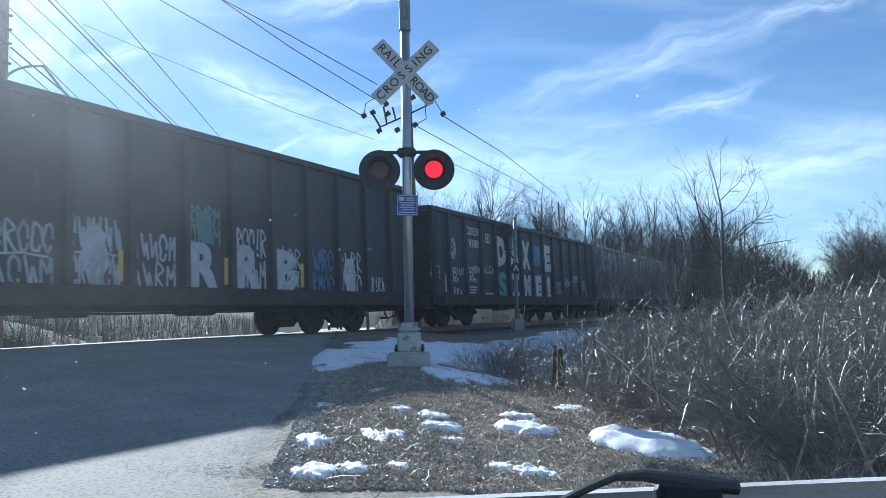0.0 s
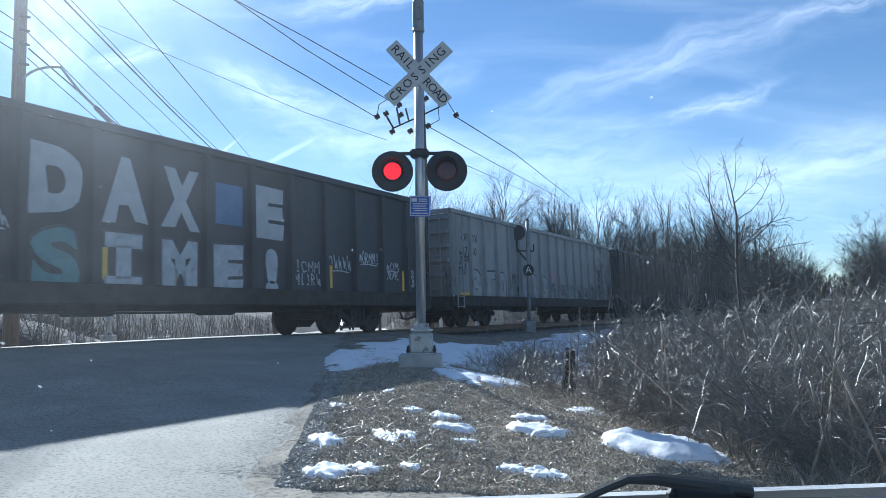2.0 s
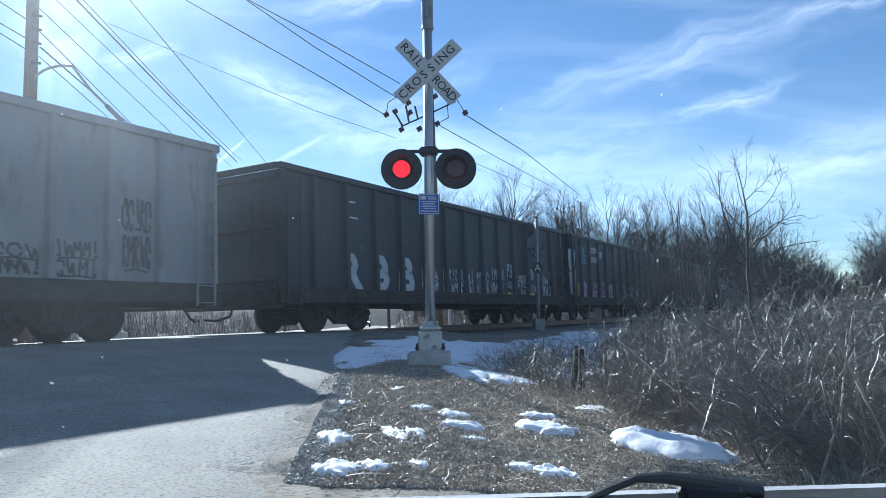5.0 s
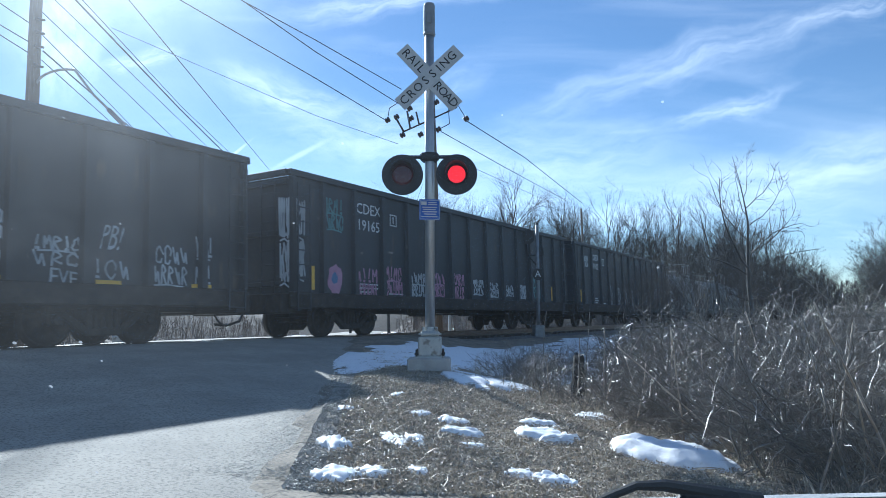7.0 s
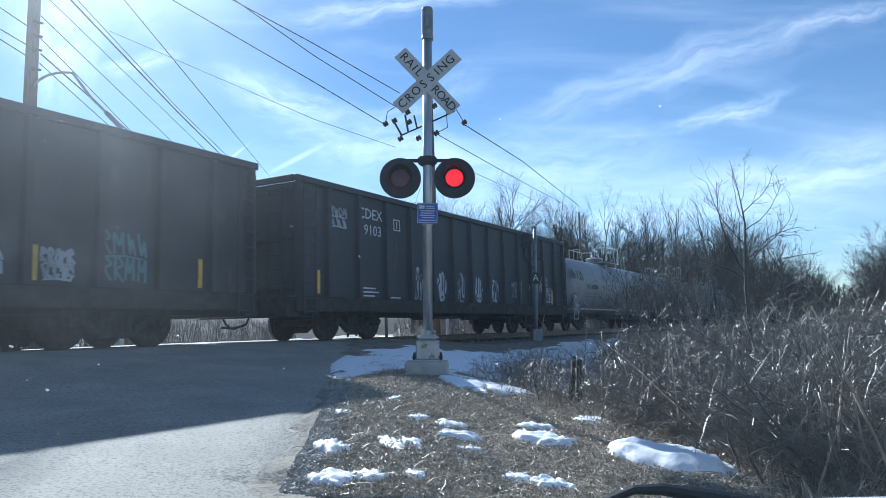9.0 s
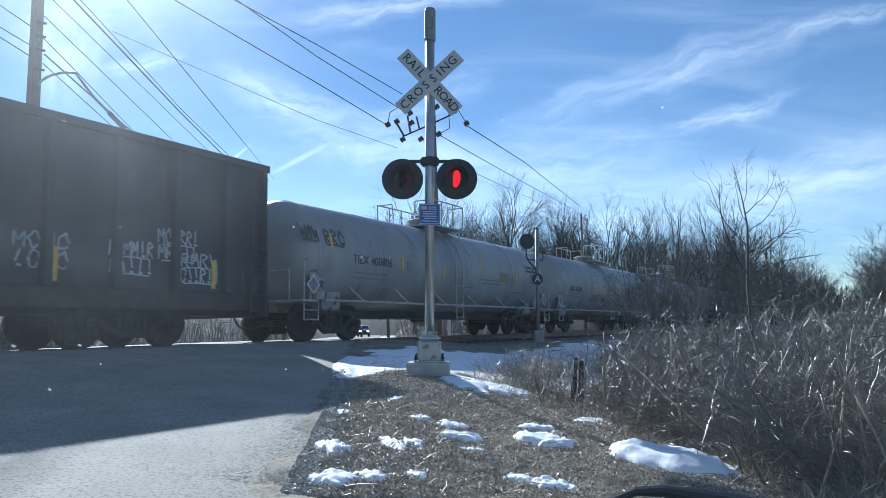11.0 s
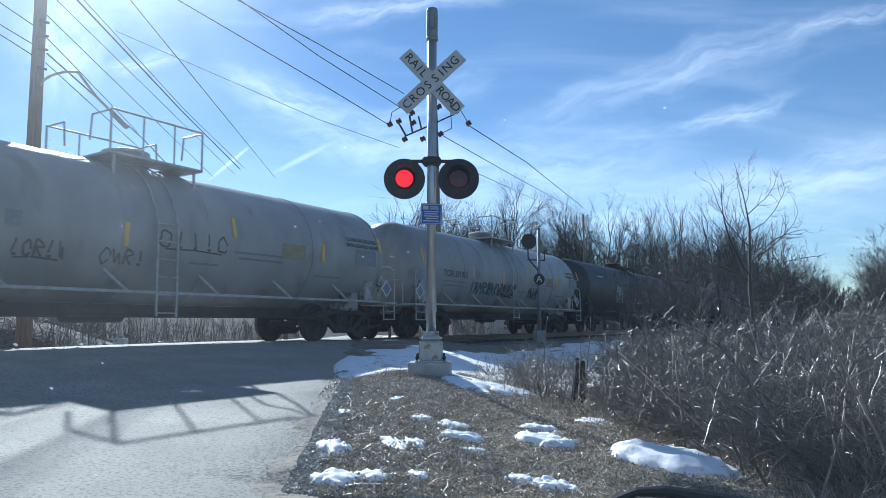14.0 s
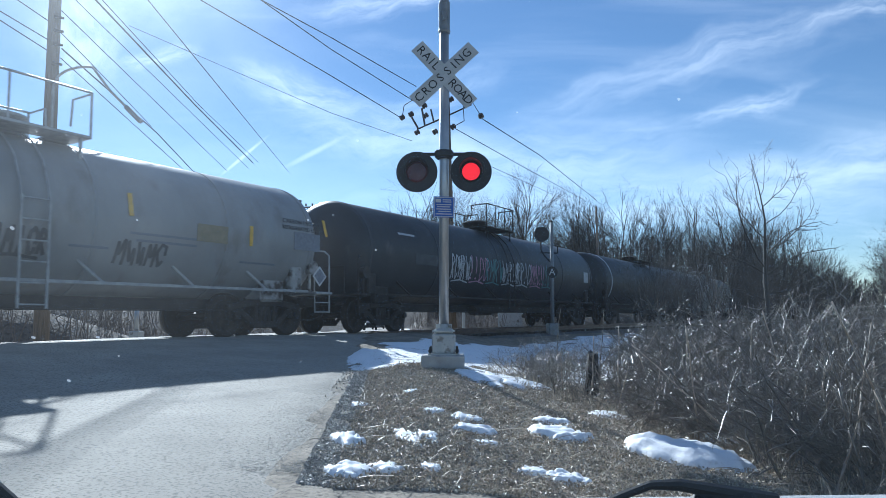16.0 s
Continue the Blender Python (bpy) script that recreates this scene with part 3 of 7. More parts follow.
def tank_car(label, paint, length, black=False, platform=True):
    """A tank car, its origin on the rails under its middle; length between couplings."""
    R, ZC, L = 1.41, 2.13, length / 2 - 0.5
    car = tagged(new("tank_car"), label, "freight car", "cars of the passing train")
    prof = []
    D = 0.58
    for i in range(9):
        a = math.radians(90 - i * 11.25)
        prof.append((R * math.cos(a) ** 0.8, -L + D - D * math.sin(a) ** 1.15))
    prof[0] = (0, -L)
    prof += [(R, 0.0)]
    full = prof + [(r, -z) for r, z in prof[-2::-1]]
    bm = turned(bmesh.new(), full, 56, Matrix.Translation((0, 0, ZC)) @ pose(0, 0, 0, 0, 90, 0))
    part("tank", bm, paint, car, "rounded welded tank", True)
    for x in (-L + 0.66, -L * 0.55, -0.95, 0.95, L * 0.55, L - 0.66):
        bm = turned(bmesh.new(), [(R - 0.01, -0.03), (R + 0.008, -0.03), (R + 0.008, 0.03), (R - 0.01, 0.03)], 56, Matrix.Translation((x, 0, ZC)) @ pose(0, 0, 0, 0, 90, 0))
        part("jacket_band", bm, paint, car, "", True)
    for end in (-1, 1):
        add_truck(car, end * (length / 2 - 2.15))
        add_coupler(car, end * (length / 2 - 0.7), end)
        bm = bmesh.new()
        box(bm, (min(end * (L - 2.6), end * (length / 2 - 0.65)), -0.25, 0.72), (max(end * (L - 2.6), end * (length / 2 - 0.65)), 0.25, 1.02), 0.03)
        box(bm, (end * (L - 1.5) - 0.35, -1.1, 0.75), (end * (L - 1.5) + 0.35, 1.1, 1.25), 0.05)
        part("draft_sill", bm, IRON if black else DIRTY_WHITE, car, "stub sill and tank saddle")
        bm = bmesh.new()
        box(bm, (end * (length / 2 - 0.75) - 0.28, -1.5, 0.93), (end * (length / 2 - 0.75) + 0.28, 1.5, 0.99), 0.01)
        part("end_platform", bm, IRON if black else RAILING, car)
        bm = bmesh.new()
        x0 = end * (length / 2 - 0.55)
        for s in (-1, 1):
            pipe(bm, [(x0, s * 1.46, 0.5), (x0, s * 1.46, 1.85), (x0 - end * 0.1, s * 1.40, 1.95), (x0 - end * 0.45, s * 1.2, 1.95)], 0.02)
            pipe(bm, [(x0 - end * 0.5, s * 1.46, 0.5), (x0 - end * 0.5, s * 1.46, 0.95)], 0.016)
            pipe(bm, [(x0, s * 1.46, 0.52), (x0 - end * 0.5, s * 1.46, 0.52)], 0.018)
            pipe(bm, [(x0, s * 1.46, 0.74), (x0 - end * 0.5, s * 1.46, 0.74)], 0.014)
        pipe(bm, [(x0, -1.0, 1.0), (x0, -1.0, 1.7), (x0, 1.0, 1.7), (x0, 1.0, 1.0)], 0.018)
        part("end_handrail", bm, IRON if black else RAILING, car, "bent pipe handrail and steps")
        bm = bmesh.new()
        box(bm, (end * (L - 0.9) - 0.24, -1.30, 1.0), (end * (L - 0.9) + 0.1, -1.08, 1.55), 0.03)
        rod(bm, (end * (L - 0.5), -1.25, 1.0), (end * (L - 0.5), -1.25, 1.7), 0.035, 0.035, 8)
        rod(bm, (end * (L - 0.5), -1.38, 1.55), (end * (L - 0.5), -1.2, 1.55), 0.16, 0.16, 14)
        part("hand_brake" if end > 0 else "valve_box", bm, DIRTY_WHITE if not black else IRON, car)
    # walkway pipe along each side and its stays
    for s in (-1, 1):
        bm = bmesh.new()
        box(bm, (-L + 0.8, s * 1.47 - 0.025, 0.955), (L - 0.8, s * 1.47 + 0.025, 1.01), 0.006)
        part("side_rail", bm, RAILING if not black else IRON, car, "long light side rail")
        k = 6
        stay = None
        for i in range(k):
            x = (-L + 2.2) + (2 * L - 4.4) * i / (k - 1)
            if stay is None:
                bm = bmesh.new()
                rod(bm, (0.16, s * 1.45, 0.98), (-0.16, s * 1.16, 1.40), 0.028, 0.028, 6)
                stay = part("stay", bm, RAILING if not black else IRON, car)
                stay.location.x = x
            else:
                again(stay, Matrix.Translation((x, 0, 0)))
        lad = part("ladder", ladder_mesh(0.55, 2.3, 0.44), RAILING if not black else IRON, car)
        lad.matrix_basis = pose(-0.1, s * 1.5, 0)
        lad_top = bmesh.new()
        for x in (-0.32, 0.12):
            pts = [(x, s * 1.49, 2.25)] + [(x, s * (R + 0.06) * math.cos(a), ZC + (R + 0.06) * math.sin(a)) for a in (0.25, 0.6, 0.95, 1.25)]
            pipe(lad_top, pts, 0.018)
        part("ladder_top", lad_top, RAILING if not black else IRON, car)
    bm = bmesh.new()
    box(bm, (-L + 2.4, -0.55, 0.58), (L - 2.4, -0.47, 0.80), 0.01)
    rod(bm, (-1.6, -0.7, 0.62), (-0.5, -0.7, 0.62), 0.17, 0.17, 12)
    pipe(bm, [(-L + 2.5, -1.2, 0.55), (L - 2.5, -1.2, 0.55)], 0.016)
    part("brake_gear", bm, IRON, car, "brake rigging and pipe")
    # manway housing on its platform
    metal = IRON if black else RAILING
    bm = turned(bmesh.new(), [(0, ZC + R - 0.05), (0.42, ZC + R - 0.05), (0.42, ZC + R + 0.26), (0.46, ZC + R + 0.26), (0.46, ZC + R + 0.31), (0.3, ZC + R + 0.36), (0, ZC + R + 0.38)], 24)
    part("manway", bm, metal, car, "round manway housing", True)
    bm = bmesh.new()
    for y0, y1 in ((-1.05, -0.5), (0.5, 1.05)):
        box(bm, (-1.05, y0, ZC + R - 0.03), (1.05, y1, ZC + R + 0.02), 0.008)
    for x0, x1 in ((-1.05, -0.55), (0.55, 1.05)):
        box(bm, (x0, -0.496, ZC + R - 0.028), (x1, 0.496, ZC + R + 0.018), 0.008)
    for x in (-0.9, 0.9):
        for y in (-0.95, 0.95):
            rod(bm, (x, y, ZC + R - 0.6), (x, y, ZC + R - 0.02), 0.03, 0.03, 6)
    part("platform", bm, metal, car, "walkway platform round the manway")
    bm = bmesh.new()
    zt = ZC + R + 0.80
    for y in (-1.03, 1.03):
        pts = [(-1.03, y, ZC + R), (-1.03, y, zt), (1.03, y, zt), (1.03, y, ZC + R)]
        pipe(bm, pts, 0.022)
        pipe(bm, [(-0.35, y, ZC + R), (-0.35, y, zt)], 0.018)
        pipe(bm, [(0.35, y, ZC + R), (0.35, y, zt)], 0.018)
    for x in (-1.03, 1.03):
        pipe(bm, [(x, -1.03, zt - 0.02), (x, -0.45, zt - 0.02), (x, -0.4, zt - 0.5)], 0.02)
        pipe(bm, [(x, 1.03, zt - 0.02), (x, 0.45, zt - 0.02), (x, 0.4, zt - 0.5)], 0.02)
    part("guard_rail", bm, metal, car, "pipe guard rail on top of the tank")
    return car


DIRTY_WHITE = mat("grimy_white_steel", (0.22, 0.21, 0.2), (0.4, 0.39, 0.37), 3, 0.6, 0, 0.002, 30, spots=(0.07, 0.055, 0.045), spot_scale=4, spot_at=(0.5, 0.62))

# u of each car's middle at 7 s
TRAIN = []
for u, label, paint, posts, pitch, ribbed in (
        (-53.08, "black high-sided steel gondola with white graffiti", BLACK_PAINT, 15, 1.22, False),
        (-34.97, "black high-sided steel gondola with large pale graffiti letters", BLACK_PAINT, 15, 1.22, False),
        (-16.57, "light grey high-sided steel gondola with outlined graffiti", GREY_PAINT, 17, 1.02, True),
        (2.14, "black steel gondola with white graffiti tags", BLACK_PAINT, 15, 1.22, False),
        (20.36, "black steel gondola with pink and teal graffiti", BLACK_PAINT, 15, 1.22, False),
        (38.56, "black steel gondola with pale graffiti patches", BLACK_PAINT, 15, 1.22, False)):
    TRAIN.append((u, gondola(label, paint, posts, pitch, 3.86 if TRAIN else 4.2, ribbed)))
for u0, u1, label, paint, black in (
        (47.75, 63.6, "white tank car with a rusty spill below its manway", TANK_WHITE, False),
        (63.6, 79.3, "white tank car with soot-stained flank", TANK_WHITE, False),
        (79.3, 94.0, "white tank car for refrigerated carbon dioxide", TANK_WHITE, False),
        (94.0, 112.4, "black tank car with faded graffiti", TANK_BLACK, True),
        (112.4, 130.8, "black tank car with white bands", TANK_BLACK, True),
        (130.8, 146.5, "white tank car far back in the train", TANK_WHITE, False)):
    TRAIN.append(((u0 + u1) / 2, tank_car(label, paint, u1 - u0, black)))


# ---- lettering and graffiti on the cars ----
PAINT_WHITE = mat("graffiti_white", (0.27, 0.29, 0.31), (0.50, 0.52, 0.54), 3, 0.6, spots=(0.2, 0.22, 0.24), spot_scale=5, spot_at=(0.55, 0.75))
PAINT_BLUE = mat("graffiti_blue", (0.06, 0.12, 0.24), (0.10, 0.19, 0.34), 3, 0.6)
PAINT_TEAL = mat("graffiti_teal", (0.07, 0.17, 0.18), (0.13, 0.27, 0.27), 3, 0.6)
PAINT_PINK = mat("graffiti_pink", (0.30, 0.14, 0.22), (0.45, 0.26, 0.36), 3, 0.6)
PAINT_PALE = mat("graffiti_pale_fill", (0.33, 0.345, 0.36), (0.46, 0.47, 0.48), 3, 0.6)
PAINT_GREY = mat("graffiti_grey_fill", (0.24, 0.245, 0.25), (0.34, 0.345, 0.35), 3, 0.6)
PAINT_SOOT = mat("graffiti_black", (0.03, 0.032, 0.035), (0.075, 0.078, 0.08), 5, 0.6)
SIDE_Y = -1.507


def ribbon(V, F, pts, w, y):
    """A flat painted line in the plane of a car's side, from (x, z) points."""
    for (x0, z0), (x1, z1) in zip(pts, pts[1:]):
        dx, dz = x1 - x0, z1 - z0
        ln = math.hypot(dx, dz) or 1e-6
        nx, nz = -dz / ln * w / 2, dx / ln * w / 2
        ex, ez = dx / ln * w * 0.3, dz / ln * w * 0.3
        b = len(V)
        V += [(x0 + nx - ex, y, z0 + nz - ez), (x0 - nx - ex, y, z0 - nz - ez), (x1 - nx + ex, y, z1 - nz + ez), (x1 + nx + ex, y, z1 + nz + ez)]
        F.append((b, b + 1, b + 2, b + 3))


def rounded(pts, k=5):
    """A soft curve through the points."""
    out = []
    for i in range(len(pts) - 1):
        a, b, c, d = pts[max(0, i - 1)], pts[i], pts[i + 1], pts[min(len(pts) - 1, i + 2)]
        for j in range(k):
            t = j / k
            out.append(tuple(0.5 * (2 * q + (r - p) * t + (2 * p - 5 * q + 4 * r - e) * t * t + (3 * q - p - 3 * r + e) * t ** 3) for p, q, r, e in zip(a, b, c, d)))
    return out + [pts[-1]]


def tag_scrawl(car, x, z, wide, high, paint, seed, line=0.035, y=SIDE_Y, rows=2):
    """A sprayed scrawl of loops, bars and hooks that spells nothing."""
    r = random.Random(seed)
    V, F = [], []
    k = 0
    for row in range(rows):
        zc = z + high * (0.5 - (row + 0.5) / rows)
        n = r.randint(3, 5) + (wide > 0.7)
        cell, ch = wide / n * 1.15, high / rows * 0.42
        wide_row = cell * n
        for i in range(n):
            xc = x - wide_row / 2 + cell * (i + 0.5)
            kind = r.randint(0, 4)
            yy = y - 0.0004 * k
            k += 1
            if kind == 0:
                pts = [(xc + cell * 0.36 * math.cos(a), zc + ch * math.sin(a)) for a in [math.tau * j / 11 + r.gauss(0, 0.05) for j in range(11)]]
            elif kind == 1:
                pts = [(xc - cell * 0.3, zc - ch), (xc - cell * 0.28, zc + ch), (xc + cell * 0.3, zc + ch * 0.5), (xc - cell * 0.2, zc), (xc + cell * 0.34, zc - ch)]
            elif kind == 2:
                pts = [(xc - cell * 0.34, zc + ch), (xc, zc - ch * 0.8), (xc + cell * 0.1, zc + ch * 0.4), (xc + cell * 0.36, zc - ch)]
            elif kind == 3:
                pts = [(xc, zc + ch * 1.1), (xc + r.gauss(0, 0.02), zc - ch * 0.4)]
                ribbon(V, F, [(xc - 0.02, zc - ch * 0.85), (xc + 0.03, zc - ch * 0.9)], line * 1.3, yy)
            else:
                pts = [(xc - cell * 0.36, zc - ch * 0.9), (xc - cell * 0.3, zc + ch * 0.9), (xc, zc - ch * 0.1), (xc + cell * 0.3, zc + ch), (xc + cell * 0.34, zc - ch)]
            pts = [(px + r.gauss(0, 0.012), pz + r.gauss(0, 0.012)) for px, pz in pts]
            ribbon(V, F, rounded(pts), line, yy)
        if r.random() < 0.6:
            ribbon(V, F, [(x - wide * 0.45, zc - ch * 1.25), (x, zc - ch * 1.1), (x + wide * 0.45, zc - ch * 1.3)], line * 0.8, y - 0.0004 * k)
    ob = new("graffiti_tag", mesh_of("graffiti_tag", V, F, paint))
    ob.parent = car
    return tagged(ob, "sprayed graffiti scrawl")


def sprayed(ob, wide, high, slant, wobble, seed):
    """Fit flat letters to a size and let them waver as a hand does."""
    vs = ob.data.vertices
    xs, zs = [v.co.x for v in vs], [v.co.y for v in vs]
    x0, x1, z0, z1 = min(xs), max(xs), min(zs), max(zs)
    sx, sz = wide / max(0.05, x1 - x0), high / max(0.05, z1 - z0)
    for v in vs:
        x, z = (v.co.x - (x0 + x1) / 2) * sx, (v.co.y - (z0 + z1) / 2) * sz
        n = noise.noise_vector((x * 2.2 + seed, z * 2.2, seed)) * wobble
        v.co.x, v.co.y = x + z * slant + n.x, z + n.y


def big_letter(car, ch, x, z, wide, high, paint, y=SIDE_Y, label="large sprayed letter", fat=0.05, slant=0.0):
    ob = lettering("graffiti_letter", ch, 1.0, paint, car, Matrix(), label, fat=fat)
    sprayed(ob, wide, high, slant, 0.07, x * 3.7 + z)
    ob.matrix_basis = pose(x, y, z, 90, 0, 0)
    return ob


def spray_word(car, word, x, z, wide, high, paint, y=SIDE_Y, slant=0.12):
    return big_letter(car, word, x, z, wide, high, paint, y, "hand-sprayed graffiti letters", 0.0, slant)


def blob(car, x, z, wide, high, paint, seed, y=SIDE_Y, label="sprayed colour patch"):
    r = random.Random(seed)
    bm = bmesh.new()
    ring = [bm.verts.new((x + wide / 2 * math.cos(a) * r.uniform(0.75, 1.1), y, z + high / 2 * math.sin(a) * r.uniform(0.75, 1.1))) for a in [math.tau * i / 18 for i in range(18)]]
    bm.faces.new(ring)
    return part("graffiti_patch", bm, paint, car, label)


def stripe(car, x, z0, z1, y=SIDE_Y, wide=0.10):
    return part("reflector", boxed((x - wide / 2, y - 0.004, z0), (x + wide / 2, y + 0.002, z1)), YELLOW, car, "yellow reflective stripe")


def small_print(car, x, z, wide, lines, paint, y=SIDE_Y, gap=0.10):
    r = random.Random(int(x * 100) + lines)
    for i in range(lines):
        w = wide * r.uniform(0.6, 1.0)
        part("print_line", boxed((x - wide / 2, y - 0.002, z - i * gap - 0.018), (x - wide / 2 + w, y + 0.002, z - i * gap + 0.018)), paint, car)


def marks(car, code, number, x=-4.88):
    lettering("reporting_mark", code, 0.40, CAR_WHITE, car, pose(x, SIDE_Y, 3.27, 90, 0, 0), "white stencilled letters")
    lettering("reporting_mark", number, 0.40, CAR_WHITE, car, pose(x, SIDE_Y, 2.84, 90, 0, 0), "white stencilled numbers")
    part("data_plate", frame_bm_side(0.16), CAR_WHITE, car).location = (-3.62, SIDE_Y, 3.13)
    small_print(car, x, 1.32, 0.8, 4, CAR_WHITE)
    small_print(car, x + 1.25, 1.1, 0.7, 2, CAR_WHITE)
    for px in (-7.19, 4.27, -1.83, 7.5):
        stripe(car, px + 0.25, 1.12, 1.68)


def frame_bm_side(h):
    bm = bmesh.new()
    w = 0.03
    box(bm, (-h, -0.003, h - w), (h, 0.002, h)); box(bm, (-h, -0.003, -h), (h, 0.002, -h + w))
    box(bm, (-h, -0.003, -h + w), (-h + w, 0.002, h - w)); box(bm, (h - w, -0.003, -h + w), (h, 0.002, h - w))
    box(bm, (-0.02, -0.003, -h * 0.6), (0.02, 0.002, h * 0.6))
    return bm


gon = [car for u, car in TRAIN]
# first car
c = gon[0]
small_print(c, -4.88, 3.27, 0.75, 2, CAR_WHITE, gap=0.4)
for i, (x, z, w, h, pnt) in enumerate(((-1.2, 1.6, 0.9, 1.3, PAINT_WHITE), (0.0, 1.5, 0.9, 1.1, PAINT_WHITE), (2.44, 1.7, 0.95, 1.4, PAINT_PALE), (1.22, 2.3, 0.7, 0.8, PAINT_TEAL), (3.66, 1.5, 0.9, 1.1, PAINT_WHITE),
                                         (4.88, 1.5, 0.9, 1.2, PAINT_BLUE), (6.1, 1.5, 0.9, 1.2, PAINT_WHITE), (-2.44, 1.5, 0.9, 1.1, PAINT_WHITE))):
    if i % 3 == 0:
        blob(c, x, z, w * 0.6, h * 0.9, pnt, 300 + i)
    tag_scrawl(c, x, z, w, h, pnt, 310 + i, 0.05, SIDE_Y - 0.004)
for x, ch in ((1.22, "R"), (2.44, "R"), (3.66, "B")):
    big_letter(c, ch, x, 1.5, 0.75, 0.95, PAINT_WHITE, SIDE_Y - 0.01)
for x in (-5.8, -3.3, -0.7, 1.8, 4.2):
    stripe(c, x, 1.12, 1.68)
tag_scrawl(c, 7.3, 1.25, 0.7, 0.45, CAR_WHITE, 333, 0.03, rows=1)
# second car: two rows of broad letters
c = gon[1]
marks(c, "CDEX", "19388")
for x, ch, pnt in ((-2.45, "D", PAINT_PALE), (-1.2, "A", PAINT_PALE), (0.02, "X", PAINT_PALE), (2.4, "E", PAINT_PALE)):
    big_letter(c, ch, x, 2.72, 0.9, 1.15, pnt, fat=0.075)
part("spray_patch", boxed((0.86, SIDE_Y - 0.003, 2.35), (1.6, SIDE_Y + 0.002, 3.2), 0.001), PAINT_BLUE, c, "faded blue sprayed block")
for x, ch, pnt in ((-2.45, "S", PAINT_TEAL), (-1.22, "I", PAINT_WHITE), (0.0, "M", PAINT_WHITE), (1.22, "E", PAINT_WHITE), (2.44, "!", PAINT_WHITE)):
    if ch == "I":
        for y, k, pt in ((SIDE_Y, 0.05, PAINT_SOOT), (SIDE_Y - 0.008, 0.0, pnt)):
            bm = boxed((-0.15 - k, -0.003, -0.3), (0.15 + k, 0.003, 0.3), 0.002)
            for z in (-0.38, 0.38):
                box(bm, (-0.37 - k, -0.003, z - 0.13 - k), (0.37 + k, 0.003, z + 0.13 + k), 0.002)
            part("graffiti_letter", bm, pt, c, "large sprayed letter").location = (x, y, 1.44)
        continue
    wide = 0.42 if ch == "!" else 0.8
    big_letter(c, ch, x, 1.44, wide + 0.1, 1.08, PAINT_SOOT, SIDE_Y, "black outline of a graffiti letter", 0.1)
    big_letter(c, ch, x, 1.44, wide, 0.98, pnt, SIDE_Y - 0.008, fat=0.045 if ch == "S" else 0.075)
for word, x, z, w, h in (("PB!", -6.32, 1.78, 0.5, 0.42), ("HN", -5.8, 1.8, 0.3, 0.25), ("PB!", -5.05, 1.82, 0.45, 0.4), ("BIIN", -4.6, 1.95, 0.42, 0.22)):
    spray_word(c, word, x, z, w, h, PAINT_WHITE)
for i, (x, z, w, h) in enumerate(((-6.45, 2.6, 0.55, 0.7), (-6.3, 1.5, 0.5, 0.1), (-4.95, 1.55, 0.6, 0.14), (-3.63, 2.0, 0.8, 0.3), (-6.3, 1.14, 0.9, 0.25), (-7.6, 1.8, 0.5, 0.5), (3.66, 1.45, 0.8, 0.6),
                                     (4.88, 1.75, 0.8, 0.4), (6.1, 1.95, 0.8, 0.35), (7.2, 1.65, 0.6, 0.5), (8.15, 1.5, 0.3, 0.5))):
    tag_scrawl(c, x, z, w, h, PAINT_WHITE, 40 + i, 0.032, rows=1 if h < 0.45 else 2)
# third car, grey
c = gon[2]
for txt, x, z in (("OF", -6.77, 2.97), ("OX", -6.1, 2.98), ("17", -6.77, 2.53), ("50", -6.1, 2.53)):
    lettering("reporting_mark", txt, 0.38, CAR_BLACK, c, pose(x, SIDE_Y, z, 90, 0, 0), "black stencilled letters")
for x, ch, w in ((-6.0, "B", 0.85), (-5.0, "T", 0.9), (-4.0, "O", 0.8), (-1.95, "R", 0.8), (-0.9, "R", 0.8), (0.12, "B", 0.75)):
    big_letter(c, ch, x, 1.44, w + 0.08, 1.06, PAINT_SOOT, SIDE_Y, "dark outlined graffiti letter", 0.09)
    big_letter(c, ch, x, 1.44, w - 0.02, 0.95, PAINT_GREY, SIDE_Y - 0.008, "pale fill of a graffiti letter", 0.07)
spray_word(c, "PB!", -6.95, 1.95, 0.5, 0.42, PAINT_SOOT)
for i, (x, z, w, h, pnt) in enumerate(((-2.95, 1.5, 0.8, 0.9, PAINT_SOOT), (-6.8, 2.35, 0.6, 0.3, PAINT_SOOT), (1.15, 2.0, 0.4, 0.35, PAINT_PINK), (1.15, 1.4, 0.5, 0.6, PAINT_SOOT), (2.2, 1.4, 0.7, 0.5, PAINT_SOOT),
                                         (3.2, 1.4, 0.8, 0.5, PAINT_TEAL), (4.3, 1.4, 0.8, 0.6, PAINT_SOOT), (5.3, 1.35, 0.7, 0.5, PAINT_SOOT), (6.3, 1.4, 0.7, 0.6, PAINT_SOOT), (7.4, 1.9, 0.5, 1.3, PAINT_SOOT), (-7.9, 1.5, 0.5, 1.0, PAINT_SOOT))):
    tag_scrawl(c, x, z, w, h, pnt, 60 + i, 0.04)
part("spray_patch", boxed((-7.1, SIDE_Y - 0.002, 0.98), (-6.5, SIDE_Y + 0.002, 1.15)), YELLOW, c)
